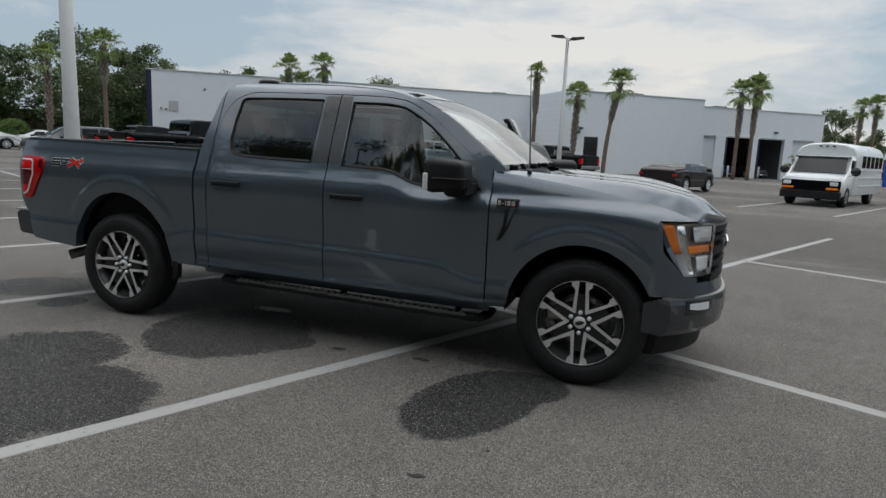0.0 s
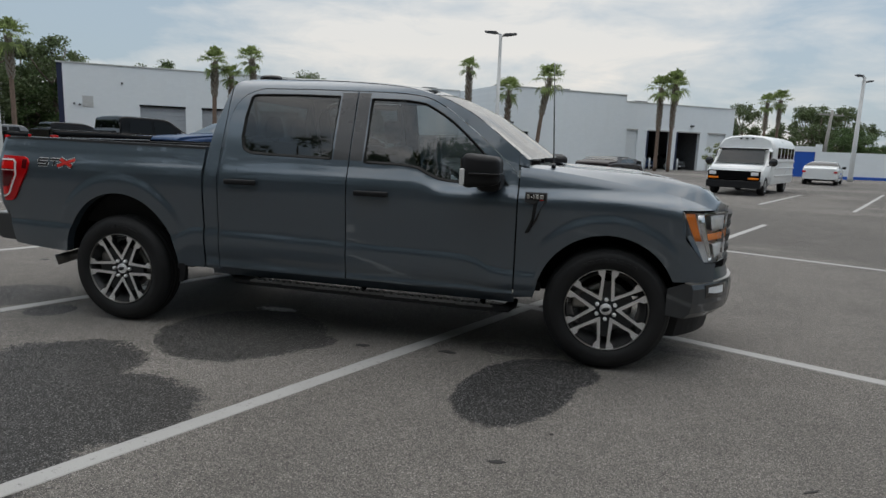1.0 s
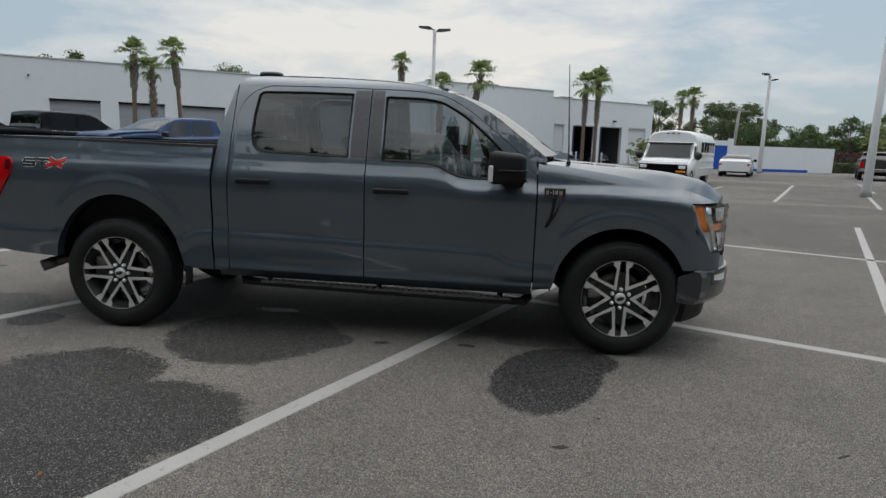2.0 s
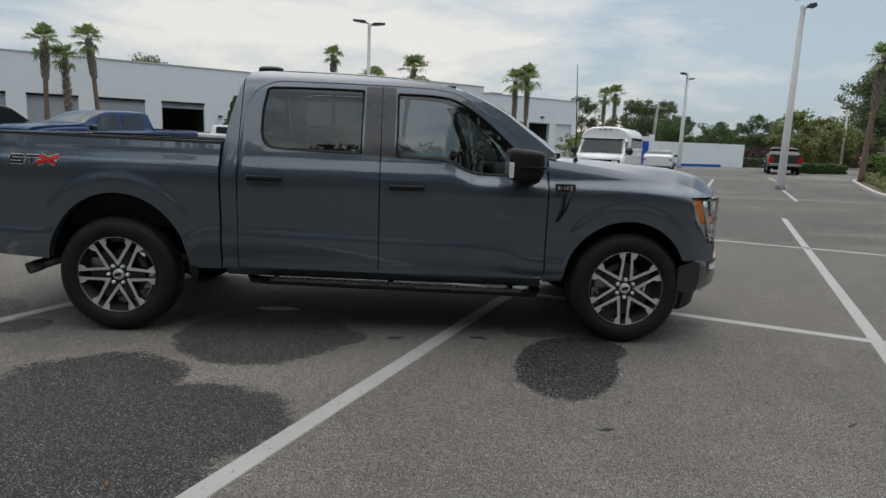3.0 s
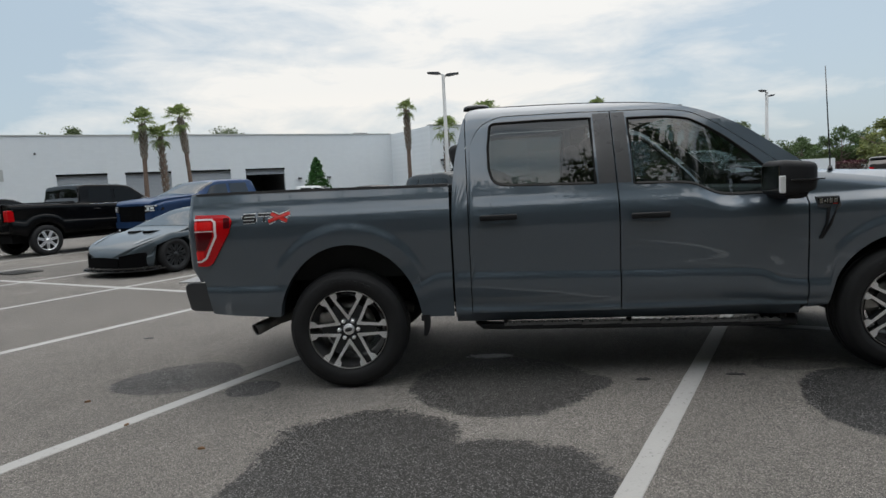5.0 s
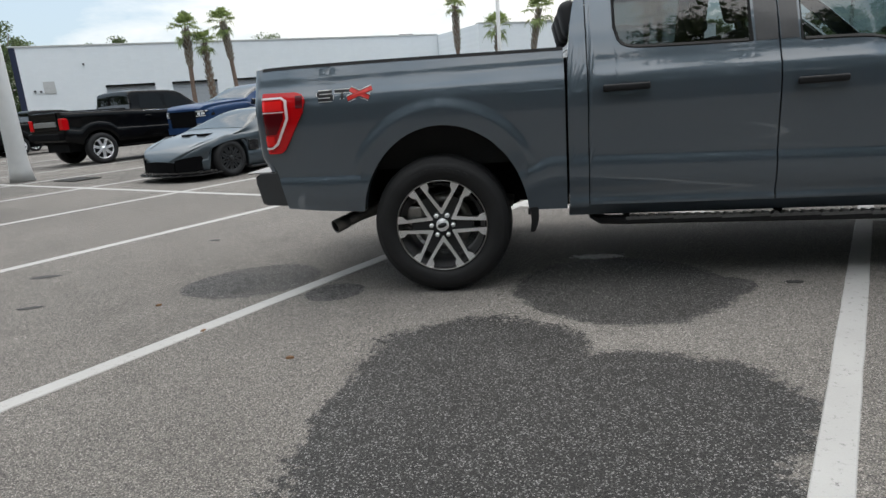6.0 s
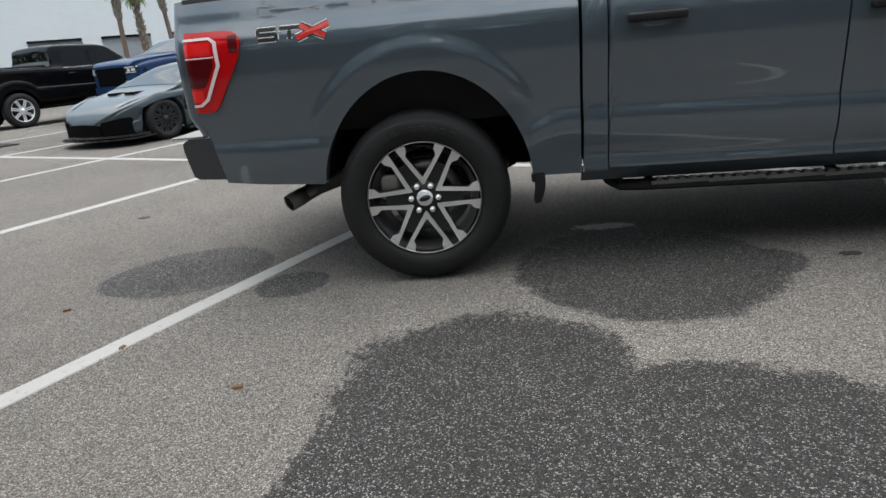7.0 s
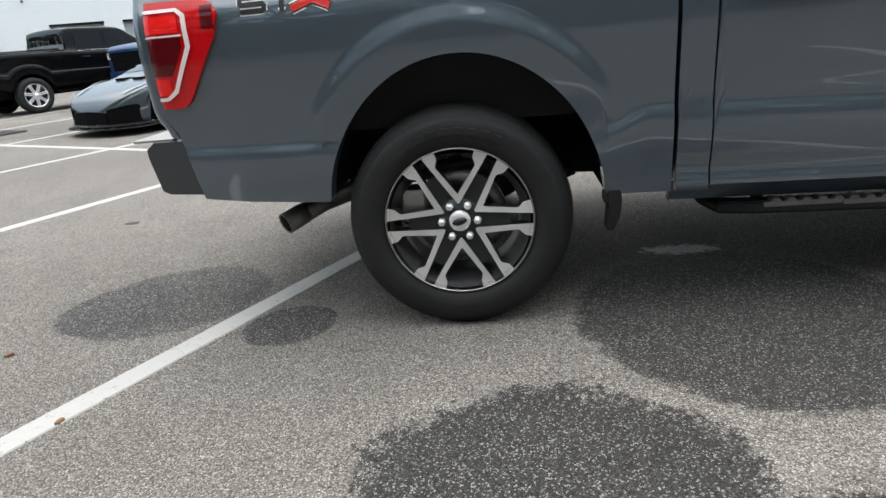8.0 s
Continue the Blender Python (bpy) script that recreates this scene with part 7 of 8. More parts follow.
nose_plan = smooth_curve([(0.0, 4.545), (0.22, 4.53), (0.46, 4.49), (0.66, 4.40), (0.82, 4.255), (0.93, 4.02)])
for y0, y1, z0, z1 in ((-0.85, -0.48, 0.19, 0.45), (-0.45, 0.45, 0.185, 0.385), (0.48, 0.85, 0.19, 0.45)):
    bm = bmesh.new()
    ys = [y0 + (y1 - y0) * i / 10 for i in range(11)]
    inner = y0 if abs(y0) < abs(y1) else y1
    rise = [0.05 * min(1.0, abs(y - inner) / 0.3) if abs(y0 + y1) > 0.1 else 0.0 for y in ys]
    add_wall(bm, [(nose_plan(abs(y)) + 0.012, y) for y in ys], [z0] * 11, [z1 - 0.05 + r if abs(y0 + y1) > 0.1 else z1 - 0.03 * (y / 0.44) ** 2 for y, r in zip(ys, rise)], 0.12)
    part("air_intake", mended(bm), GRILLE_BLACK, sports, "matt black front air intake")
ys = [-0.93 + 1.86 * i / 24 for i in range(25)]
bm = bmesh.new()
add_wall(bm, [(nose_plan(abs(y)) + 0.03, y) for y in ys], [0.150] * 25, [0.185] * 25, 0.10, 1)
part("lower_lip", mended(bm), GLOSS_BLACK, sports, "gloss black lower lip")
for side in (-1, 1):
    bm = bmesh.new()
    rows = []
    for i in range(11):
        f = i / 10
        x = 4.26 - 0.50 * f
        wide = 0.034 * math.sin(math.pi * min(1.0, 0.12 + f)) + 0.010
        row = []
        for d in (-1, -0.4, 0.4, 1):
            y = 0.63 + 0.20 * f + d * wide
            row.append(bm.verts.new((x, side * y, sports_top(x, y) + 0.012)))
        rows.append(row)
    for p, q in zip(rows, rows[1:]):
        for j in range(3):
            bm.faces.new((p[j], q[j], q[j + 1], p[j + 1])).smooth = True
    part("head_lamp", mended(bm), material("smoked_lamp_lens", (0.20, 0.215, 0.225), 0.15, coat=0.5), sports, "slim slanted smoked head lamp")
    part("hood_vent", box(3.42, 3.72, *sorted((side * 0.12, side * 0.36)), 0.765, 0.815, 0.006), GRILLE_BLACK, sports, "black bonnet vent")
    part("side_vent", box(2.95, 3.18, *sorted((side * 0.93, side * 0.962)), 0.45, 0.66, 0.02), GLOSS_BLACK, sports, "black side vent")
    part("side_skirt", box(1.3, 3.2, *sorted((side * 0.86, side * 0.97)), 0.11, 0.16, 0.01), GLOSS_BLACK, sports, "black side skirt")

# rows further off
pickup("dark grey pickup with a silver bumper", -23.2, 19.8, HEAD, BLACK_PAINT)
sedan("dark cherry red parked sedan", -27.0, 21.5, HEAD, RED_PAINT)
suv("mid grey parked family suv", -26.2, 24.4, HEAD + 180, GREY_PAINT)
sedan("black sedan parked in row", -31.5, 24.0, HEAD, BLACK_PAINT)
suv("white suv parked near palms", -41.2, 24.0, HEAD, WHITE_PAINT)
sedan("white sedan parked by trees", -42.0, 35.0, HEAD + 180, WHITE_PAINT)
sedan("silver sedan parked by trees", -36.5, 36.0, HEAD, SILVER_PAINT)
sedan("red sedan parked by trees", -33.0, 33.0, HEAD + 180, RED_PAINT)
pickup("white crew-cab pickup beside the workshop", -13.3, 36.1, 5, WHITE_PAINT, H=1.92)
sedan("dark sedan beside the workshop", -7.6, 41.0, 30, BLACK_PAINT)
suv("dark bronze suv beside workshop", -7.4, 37.6, -50, BRONZE_PAINT, H=1.72)
pickup("dark pickup with red tail lamps", 0.6, 31.6, 155, BLACK_PAINT, H=1.9)
suv("dark blue-black suv parked behind the pickup", -0.55, 12.2, -60, SLATE_PAINT, H=1.72, glass=TINTED)
soft_car = sedan("dark bronze convertible with a black soft top", 4.2, 24.2, 62, BRONZE_PAINT, H=1.22, L=4.2, name="convertible_car", glass=PALE_GLASS)
bm = bmesh.new()
add_box(bm, 1.25, 2.66, -0.62, 0.62, 1.165, 1.245, 0.035, segments=3)
part("soft_top", mended(bm), CLOTH, soft_car, "black cloth soft top", True)
for s, paint, words in ((17.0, NAVY_PAINT, "dark blue sedan standing inside the workshop bay"), (20.5, GREY_PAINT, "grey sedan standing inside the workshop bay")):
    p = building.matrix_basis @ Vector((s, -1.6, 0))
    sedan(words, p.x, p.y, 34 - 90, paint)
sedan("white sedan seen beside the yard wall", 17.3, 34.6, 66, WHITE_PAINT, H=1.34)
pickup("dark red-brown pickup parked in aisle", 26.4, 35.8, HEAD, MAROON_PAINT, H=1.80)
pickup("white pickup beyond planted island", 50.5, 61.5, 10, WHITE_PAINT, H=1.85)
pickup("white service pickup beyond planted island", 46.5, 46.5, -20, WHITE_PAINT, H=1.9)
pickup("white crew-cab pickup beyond island", 44.0, 41.0, -30, WHITE_PAINT, H=1.9)
suv("pale blue suv behind hedge", 32.0, 60.0, HEAD, CEMENT_PAINT)

# wooden line pole behind the yard wall
line_pole = thing("utility_pole", "weathered grey wooden utility pole with a cross-arm", "pole", pose(28.7, 67.0, 0, 1.5, 2.5, 0))
POLE_WOOD = material("weathered_pole_wood", (0.30, 0.285, 0.265), 0.9, grain=0.3, scale=5, fine=60, relief=0.3)
bm = bmesh.new()
add_tube(bm, (0, 0, -0.1), (0, 0, 6.5), 0.20, 0.13, 12)
part("pole", bm, POLE_WOOD, line_pole)
part("cross_arm", box(-1.15, 1.15, -0.09, 0.09, 5.95, 6.10, 0.01), POLE_WOOD, line_pole, "wooden cross-arm")
for dx in (-1.0, -0.4, 0.4, 1.0):
    bm = bmesh.new()
    add_revolve(bm, [(0.0, 6.10), (0.05, 6.10), (0.035, 6.15), (0.06, 6.19), (0.03, 6.25), (0.0, 6.26)], 10, "z", (dx, 0, 0))
    part("insulator", mended(bm), POLE_GREY, line_pole, "small pale insulator")

# small white bus
bus = thing("minibus", "small white cutaway bus with black grille and bumper", "bus", pose(12.0, 25.7, 0, 0, 0, HEAD + 180), "parked cars")
BUS_WHITE = material("white_bus_paint", (0.74, 0.75, 0.75), 0.35, grain=0.05, coat=0.4)
bm = bmesh.new()
rows = []
for x, k in ((0.0, 0.94), (0.04, 0.985), (0.12, 1.0), (3.9, 1.0), (4.15, 0.985), (4.26, 0.93)):
    pts = [(1.02, 0.42), (1.06, 0.55), (1.06, 1.75), (1.02, 1.98), (0.90, 2.16), (0.6, 2.28), (0.0, 2.33)]
    zk = lambda z: 0.42 + (z - 0.42) * (0.5 + k / 2)
    sec = [(y * k, zk(z)) for y, z in pts]
    rows.append([bm.verts.new((x, -y, z)) for y, z in sec] + [bm.verts.new((x, y, z)) for y, z in reversed(sec[:-1])])
for p, q in zip(rows, rows[1:]):
    for i in range(len(p) - 1):
        bm.faces.new((p[i], q[i], q[i + 1], p[i + 1])).smooth = True
bm.faces.new(rows[0])
bm.faces.new(rows[-1][::-1])
part("body", mended(bm), BUS_WHITE, bus)
bm = bmesh.new()
add_prism(bm, [(3.9, 0.36), (5.70, 0.34), (5.78, 0.58), (5.74, 0.98), (5.55, 1.06), (5.0, 1.16), (4.52, 1.78), (4.2, 1.84), (3.9, 1.84)], -0.97, 0.97)
bmesh.ops.bevel(bm, geom=bm.edges[:], offset=0.06, segments=3, affect="EDGES")
part("cab", mended(bm), BUS_WHITE, bus, "white van cab", True)
bm = bmesh.new()
v = [bm.verts.new(p) for p in ((5.03, -0.86, 1.20), (5.03, 0.86, 1.20), (4.60, 0.80, 1.74), (4.60, -0.80, 1.74))]
bm.faces.new(v)
bmesh.ops.translate(bm, vec=(0.035, 0, 0.03), verts=bm.verts)
part("windscreen", bm, window_glass("bus_screen_glass", (0.035, 0.045, 0.045), 1.42), bus, "sloping windscreen mirroring the sky")
for y0, y1, z0, z1, mat, nm, lb in ((-0.93, 0.93, 0.57, 0.93, GRILLE_BLACK, "grille", "black grille"), (-0.97, 0.97, 0.28, 0.56, BLACK_PLASTIC, "front_bumper", "black bumper")):
    part(nm, box(5.66, 5.84, y0, y1, z0, z1, 0.03), mat, bus, lb)
part("screen_frame", box(4.56, 4.70, -0.90, 0.90, 1.735, 1.80, 0.02), GLOSS_BLACK, bus, "black frame over the windscreen")
part("grille_bar", box(5.83, 5.852, -0.50, 0.50, 0.70, 0.735, 0.006), GRILLE_BLACK, bus, "black bar across the grille")
for side in (-1, 1):
    part("head_lamp", box(5.72, 5.865, *sorted((side * 0.62, side * 0.88)), 0.76, 0.89, 0.02), WHITE_LENS, bus, "clear head lamp")
    part("turn_signal", box(5.72, 5.865, *sorted((side * 0.52, side * 0.90)), 0.61, 0.69, 0.02), AMBER, bus, "amber turn signal")
    for i in range(5):
        x = 0.35 + 0.70 * i
        part("side_window", box(x, x + 0.55, *sorted((side * 1.055, side * 1.068)), 1.42, 1.86, 0.01), DARK_GLASS, bus, "dark side window")
    part("side_window", box(4.25, 4.80, *sorted((side * 0.965, side * 0.978)), 1.22, 1.68, 0.01), DARK_GLASS, bus, "dark cab window")
    for z in (0.72, 1.02, 1.30):
        part("rub_rail", box(0.05, 3.9, *sorted((side * 1.055, side * 1.085)), z, z + 0.06, 0.01), BUS_WHITE, bus, "white rub rail")
    bm = bmesh.new()
    add_revolve(bm, [(0.0, -0.03), (0.15, -0.02), (0.16, 0.0), (0.0, 0.05)], 16, "y")
    bmesh.ops.transform(bm, matrix=Matrix.Translation((4.95, side * 1.16, 1.28)) @ Matrix.Rotation(radians(90), 4, "Z"), verts=bm.verts)
    add_tube(bm, (4.95, side * 1.12, 1.2), (4.9, side * 0.95, 1.1), 0.015, n=6)
    part("door_mirror", bm, GLOSS_BLACK, bus, "round black mirror")
    for wx in (1.15, 4.92):
        w = new("wheel")
        w.parent = bus
        w.matrix_basis = Matrix.Translation((wx, side * 0.86, 0.37)) @ (Matrix.Identity(4) if side < 0 else Matrix.Rotation(math.pi, 4, "Z"))
        wheel_simple(w, 0.37, 0.22, 0.24, STEEL, GLOSS_BLACK)
for y in (-0.22, 0.0, 0.22):
    part("marker_lamp", box(4.20, 4.30, y - 0.05, y + 0.05, 2.16, 2.20, 0.01), BLACK_PLASTIC, bus, "small dark roof marker lamp")

# planting
BARK = material("grey_brown_bark", (0.16, 0.125, 0.10), 0.9, grain=0.35, scale=8, fine=60, relief=0.5)
PALM_BARK = material("palm_trunk", (0.165, 0.115, 0.088), 0.9, grain=0.35, scale=10, fine=50, relief=0.5)
BOOTS = material("palm_leaf_boots", (0.24, 0.215, 0.18), 0.9, grain=0.4, scale=14, fine=60, relief=0.6)


def leaf_material(name, colour, spread_by=0.45):
    m, t, b = nodes_of(name)
    g = t.nodes.new("ShaderNodeNewGeometry")
    c = ramp(t, g.outputs["Random Per Island"], (0.0, tuple(v * (1 - spread_by) for v in colour)), (0.6, tuple(colour)), (1.0, tuple(min(1, v * (1 + spread_by)) for v in colour)))
    t.links.new(c, b.inputs["Base Color"])
    b.inputs["Roughness"].default_value = 0.55
    thin = add(t, "ShaderNodeBsdfTranslucent")
    t.links.new(c, thin.inputs["Color"])
    mix = add(t, "ShaderNodeMixShader", Fac=0.42)
    t.links.new(b.outputs[0], mix.inputs[1])
    t.links.new(thin.outputs[0], mix.inputs[2])
    t.links.new(mix.outputs[0], t.nodes["Material Output"].inputs["Surface"])
    return m


PALM_GREEN = leaf_material("palm_frond_green", (0.22, 0.28, 0.10))
OAK_GREEN = leaf_material("dark_oak_leaf", (0.105, 0.140, 0.060))
SHRUB_GREEN = leaf_material("bright_shrub_leaf", (0.13, 0.215, 0.060))
MEADOW_GREEN = leaf_material("undergrowth_leaf", (0.135, 0.185, 0.070))
LIGHT_GREEN = leaf_material("fresh_green_leaf", (0.19, 0.22, 0.075))
HEDGE_GREEN = leaf_material("hedge_leaf", (0.095, 0.150, 0.055))
OLIVE_GREEN = leaf_material("olive_groundcover", (0.20, 0.215, 0.09))
CONIFER = leaf_material("cypress_green", (0.055, 0.150, 0.040))


def mesh_from(name, verts, faces, mat, parent, label=""):
    me = bpy.data.meshes.new(name)
    me.from_pydata(verts, [], faces)
    me.materials.append(mat)
    ob = new(name, me)
    ob.parent = parent
    if label:
        tagged(ob, label=label)
    return ob


def palm(x, y, height, lean=(0.0, 0.0), seed=1, boots=0.45, crown=1.0, size=1.0):
    rnd = random.Random(seed)
    p = thing("palm_tree", "cabbage palm with shaggy trunk and round fan crown", "tree", pose(x, y, 0), "palms")
    lx, ly = lean
    bm = bmesh.new()
    pts, radii = [], []
    for i in range(15):
        t = i / 14
        pts.append((lx * t * t, ly * t * t, height * t))
        r = 0.155 - 0.045 * t
        if t > 1 - boots:
            r += 0.055 * math.sin(math.pi * min(1, (t - (1 - boots)) / boots * 1.1))
        radii.append(r * size * rnd.uniform(0.95, 1.05))
    add_path_tube(bm, pts, radii, 12)
    part("trunk", mended(bm), PALM_BARK, p)
    # crossed leaf bases on the upper trunk
    bm = bmesh.new()
    for i in range(70):
        t = 1 - boots + boots * i / 70
        a = i * 2.4
        c = Vector((lx * t * t, ly * t * t, height * t))
        r = (0.13 + 0.05 * math.sin(math.pi * (t - 1 + boots) / boots)) * size
        m = Matrix.Translation(c + Vector((math.cos(a) * r, math.sin(a) * r, 0))) @ Matrix.Rotation(a, 4, "Z") @ Matrix.Rotation(radians(22), 4, "Y")
        add_box(bm, -0.02, 0.035, -0.05, 0.05, -0.05, 0.20 * rnd.uniform(0.7, 1.2), m=m)
    boot = part("trunk_shag", bm, BOOTS, p, "ragged old leaf bases")
    tagged(boot, kind="stuff")
    verts, faces = [], []
    top = Vector((lx, ly, height))
    for k in range(34):
        a = k * 2.39996 + rnd.uniform(-0.3, 0.3)
        rise = 1.40 - 1.55 * (k / 34) ** 0.85 + rnd.uniform(-0.22, 0.22)
        if k > 27:
            rise = rnd.uniform(-1.1, -0.4)                 # a few old leaves hang down
        way = Vector((math.cos(a) * math.cos(rise), math.sin(a) * math.cos(rise), math.sin(rise)))
        stem = rnd.uniform(0.45, 0.85) * crown
        base = top + way * stem - Vector((0, 0, 0.12 * stem * stem))
        side = way.cross(Vector((0, 0, 1)))
        side = side.normalized() if side.length > 0.05 else Vector((1, 0, 0))
        nrm = side.cross(way).normalized()
        i0 = len(verts)                                    # stalk
        for q in (top + side * 0.014, top - side * 0.014, base - side * 0.010, base + side * 0.010):
            verts.append(q)
        faces.append((i0, i0 + 1, i0 + 2, i0 + 3))
        for j in range(13):
            f = (j / 12 - 0.5) * 2
            ang = f * 1.45
            lw = (way * math.cos(ang) + side * math.sin(ang) + nrm * (0.35 * abs(f) + rnd.uniform(-0.15, 0.15))).normalized()
            ln = rnd.uniform(0.48, 0.74) * crown * (1 - 0.30 * abs(f))
            across = lw.cross(nrm)
            across = (across.normalized() if across.length > 0.05 else side) * 0.048 * crown
            m1 = base + lw * ln * 0.55
            m2 = base + lw * ln * 0.82 - Vector((0, 0, ln * 0.12))
            tip = base + lw * ln * 0.95 - Vector((0, 0, ln * rnd.uniform(0.30, 0.62)))
            i0 = len(verts)
            verts.extend((base, m1 + across, m2 + across * 0.6, tip, m2 - across * 0.6, m1 - across))
            faces.extend(((i0, i0 + 1, i0 + 5), (i0 + 1, i0 + 2, i0 + 4, i0 + 5), (i0 + 2, i0 + 3, i0 + 4)))
    tagged(mesh_from("crown", verts, faces, PALM_GREEN, p, "round crown of green fan leaves"), kind="stuff")
    return p


def leafy(rnd, verts, faces, centre, radius, count, size, flat=0.75):
    for _ in range(count):
        d = Vector((rnd.gauss(0, 1), rnd.gauss(0, 1), rnd.gauss(0, 1))).normalized() * radius * rnd.uniform(0.35, 1.05)
        d.z *= flat
        c = centre + d
        a = Vector((rnd.gauss(0, 1), rnd.gauss(0, 1), rnd.gauss(0, 0.6))).normalized()
        b = a.cross(Vector((rnd.gauss(0, 1), rnd.gauss(0, 1), rnd.gauss(0, 1)))).normalized()
        s = size * rnd.uniform(0.6, 1.3)
        i0 = len(verts)
        verts.extend((c - a * s, c + b * s * 0.55, c + a * s, c - b * s * 0.55))
        faces.append((i0, i0 + 1, i0 + 2, i0 + 3))


def tree(x, y, height, width, mat, seed, label, clear=0.3, clumps=60, leaves=70, leaf=0.20):
    rnd = random.Random(seed)
    tr = thing("tree", label, "tree", pose(x, y, 0), "trees")
    bm = bmesh.new()
    add_path_tube(bm, [(0, 0, 0), (0.1, 0.05, height * 0.25), (-0.1, 0.1, height * 0.55), (0.0, 0, height * 0.85)], [height * 0.030, height * 0.024, height * 0.015, height * 0.006], 9)
    ends = []
    for k in range(9):
        a = k * 2.4 + rnd.uniform(-0.4, 0.4)
        z0 = height * rnd.uniform(clear * 0.8, 0.65)
        r = width * rnd.uniform(0.35, 0.50)
        e = Vector((math.cos(a) * r, math.sin(a) * r, min(height * 0.95, z0 + height * rnd.uniform(0.12, 0.35))))
        add_path_tube(bm, [(0, 0, z0), tuple(e * 0.5 + Vector((0, 0, z0 * 0.45))), tuple(e)], [height * 0.012, height * 0.008, height * 0.003], 6)
        ends.append(e)
    part("trunk", mended(bm), BARK, tr)
    verts, faces = [], []
    for k in range(clumps):
        a = rnd.uniform(0, 2 * math.pi)
        t = rnd.random()
        z = height * (clear + (1 - clear) * t)
        env = math.sin(math.pi * min(1.0, 0.12 + 0.88 * t)) ** 0.6 * rnd.uniform(0.25, 1.0)
        c = Vector((math.cos(a) * width * 0.5 * env, math.sin(a) * width * 0.5 * env, z))
        if rnd.random() < 0.3:
            c = ends[rnd.randrange(len(ends))] + Vector((rnd.gauss(0, 0.5), rnd.gauss(0, 0.5), rnd.gauss(0, 0.4)))
        leafy(rnd, verts, faces, c, width * rnd.uniform(0.07, 0.15), leaves, leaf)
    tagged(mesh_from("crown", verts, faces, mat, tr, "uneven leafy crown"), kind="stuff")
    return tr


for i, (x, y, h, lean, b) in enumerate(((-20.06, 32.9, 6.5, (0.15, 0), 0.35), (-19.3, 33.9, 5.7, (-0.1, 0), 0.75), (-18.4, 35.6, 7.1, (-0.5, 0.2), 0.35), (-4.0, 38.3, 7.0, (0, 0), 0.4),
                                       (-1.5, 40.2, 5.7, (0.1, 0), 0.7), (0.73, 39.6, 6.5, (0.7, 0.2), 0.4), (10.1, 50.2, 7.0, (0, 0), 0.5), (11.15, 50.2, 7.3, (0, 0), 0.5),
                                       (22.8, 67.0, 7.3, (0, 0), 0.4), (24.1, 67.2, 7.6, (0, 0), 0.4), (25.15, 26.6, 6.6, (0.45, 0.1), 0.4), (26.0, 26.2, 7.0, (1.0, 0.1), 0.4),
                                       (-36.0, 28.2, 6.5, (0, 0), 0.8), (-29.5, 26.8, 7.1, (0, 0), 0.35), (13.0, 62.0, 8.3, (0, 0), 0.4))):
    palm(x, y, h - 0.2, lean, 11 + i, b, (0.90, 0.82, 0.90, 0.70, 0.95, 1.02, 1.10, 1.15, 1.00, 1.05, 0.78, 1.0, 1.1, 1.05, 0.9)[i])

DARK_TREE = "dark broadleaf tree with an uneven crown"
LIGHT_TREE = "light green young tree"
masters = [tree(-58, 34, 10.5, 9, OAK_GREEN, 3, DARK_TREE, 0.12, 90, 120, 0.16), tree(-52, 44, 11.5, 10, OAK_GREEN, 4, DARK_TREE, 0.15, 90, 120, 0.16), tree(34, 84, 10.0, 9, OAK_GREEN, 5, DARK_TREE, 0.3, 70, 110, 0.17),
           tree(46, 62, 5.2, 6.0, LIGHT_GREEN, 6, LIGHT_TREE, 0.15, 60, 70, 0.18), tree(40, 74, 8.0, 8, HEDGE_GREEN, 7, DARK_TREE, 0.12, 80, 110, 0.16)]
rnd = random.Random(5)
for which, spots in ((0, ((-64, 24), (-70, 14), (-60, 42), (-49, 52), (-44, 62), (-38, 70), (68, 66), (74, 58), (82, 48), (88, 34), (92, 20), (-40, -55), (-8, -52), (-76, 36), (-70, 46), (-63, 55), (-74, 28), (24, -55), (58, -45))),
                     (1, ((-66, 32), (-72, 22), (-55, 52), (-68, 40), (-60, 60), (-78, 20), (-78, 6), (-31, 74), (61, 72), (79, 55), (86, 41), (94, 8), (-56, -50), (-24, -54), (8, -56), (42, -52), (74, -34), (-80, -10))),
                     (2, ((17, 90), (22, 88), (29, 92), (34, 93), (38, 90), (-2, 84), (9, 88))),
                     (3, ((41, 58), (52, 66), (57, 60), (62, 52))),
                     (4, ((33, 76), (38, 80), (42, 78), (46, 74), (50, 78), (60, 68), (66, 60), (72, 50), (76, 40), (-62, 29), (-68, 18), (-57, 38), (-51, 48), (-46, 56))),
                     (1, ((65, 78), (70, 84)))):
    for sx, sy in spots:
        c = copy_thing(masters[which], pose(sx + rnd.uniform(-1.5, 1.5), sy + rnd.uniform(-1.5, 1.5), 0, 0, 0, rnd.uniform(0, 360)))
        k = rnd.uniform(0.85, 1.12) * (1.18 if sx > 56 else 0.62 if which == 4 and sx > 30 else 0.86 if which == 2 else 1.0)
        c.scale = (k, k, k * rnd.uniform(0.92, 1.08))

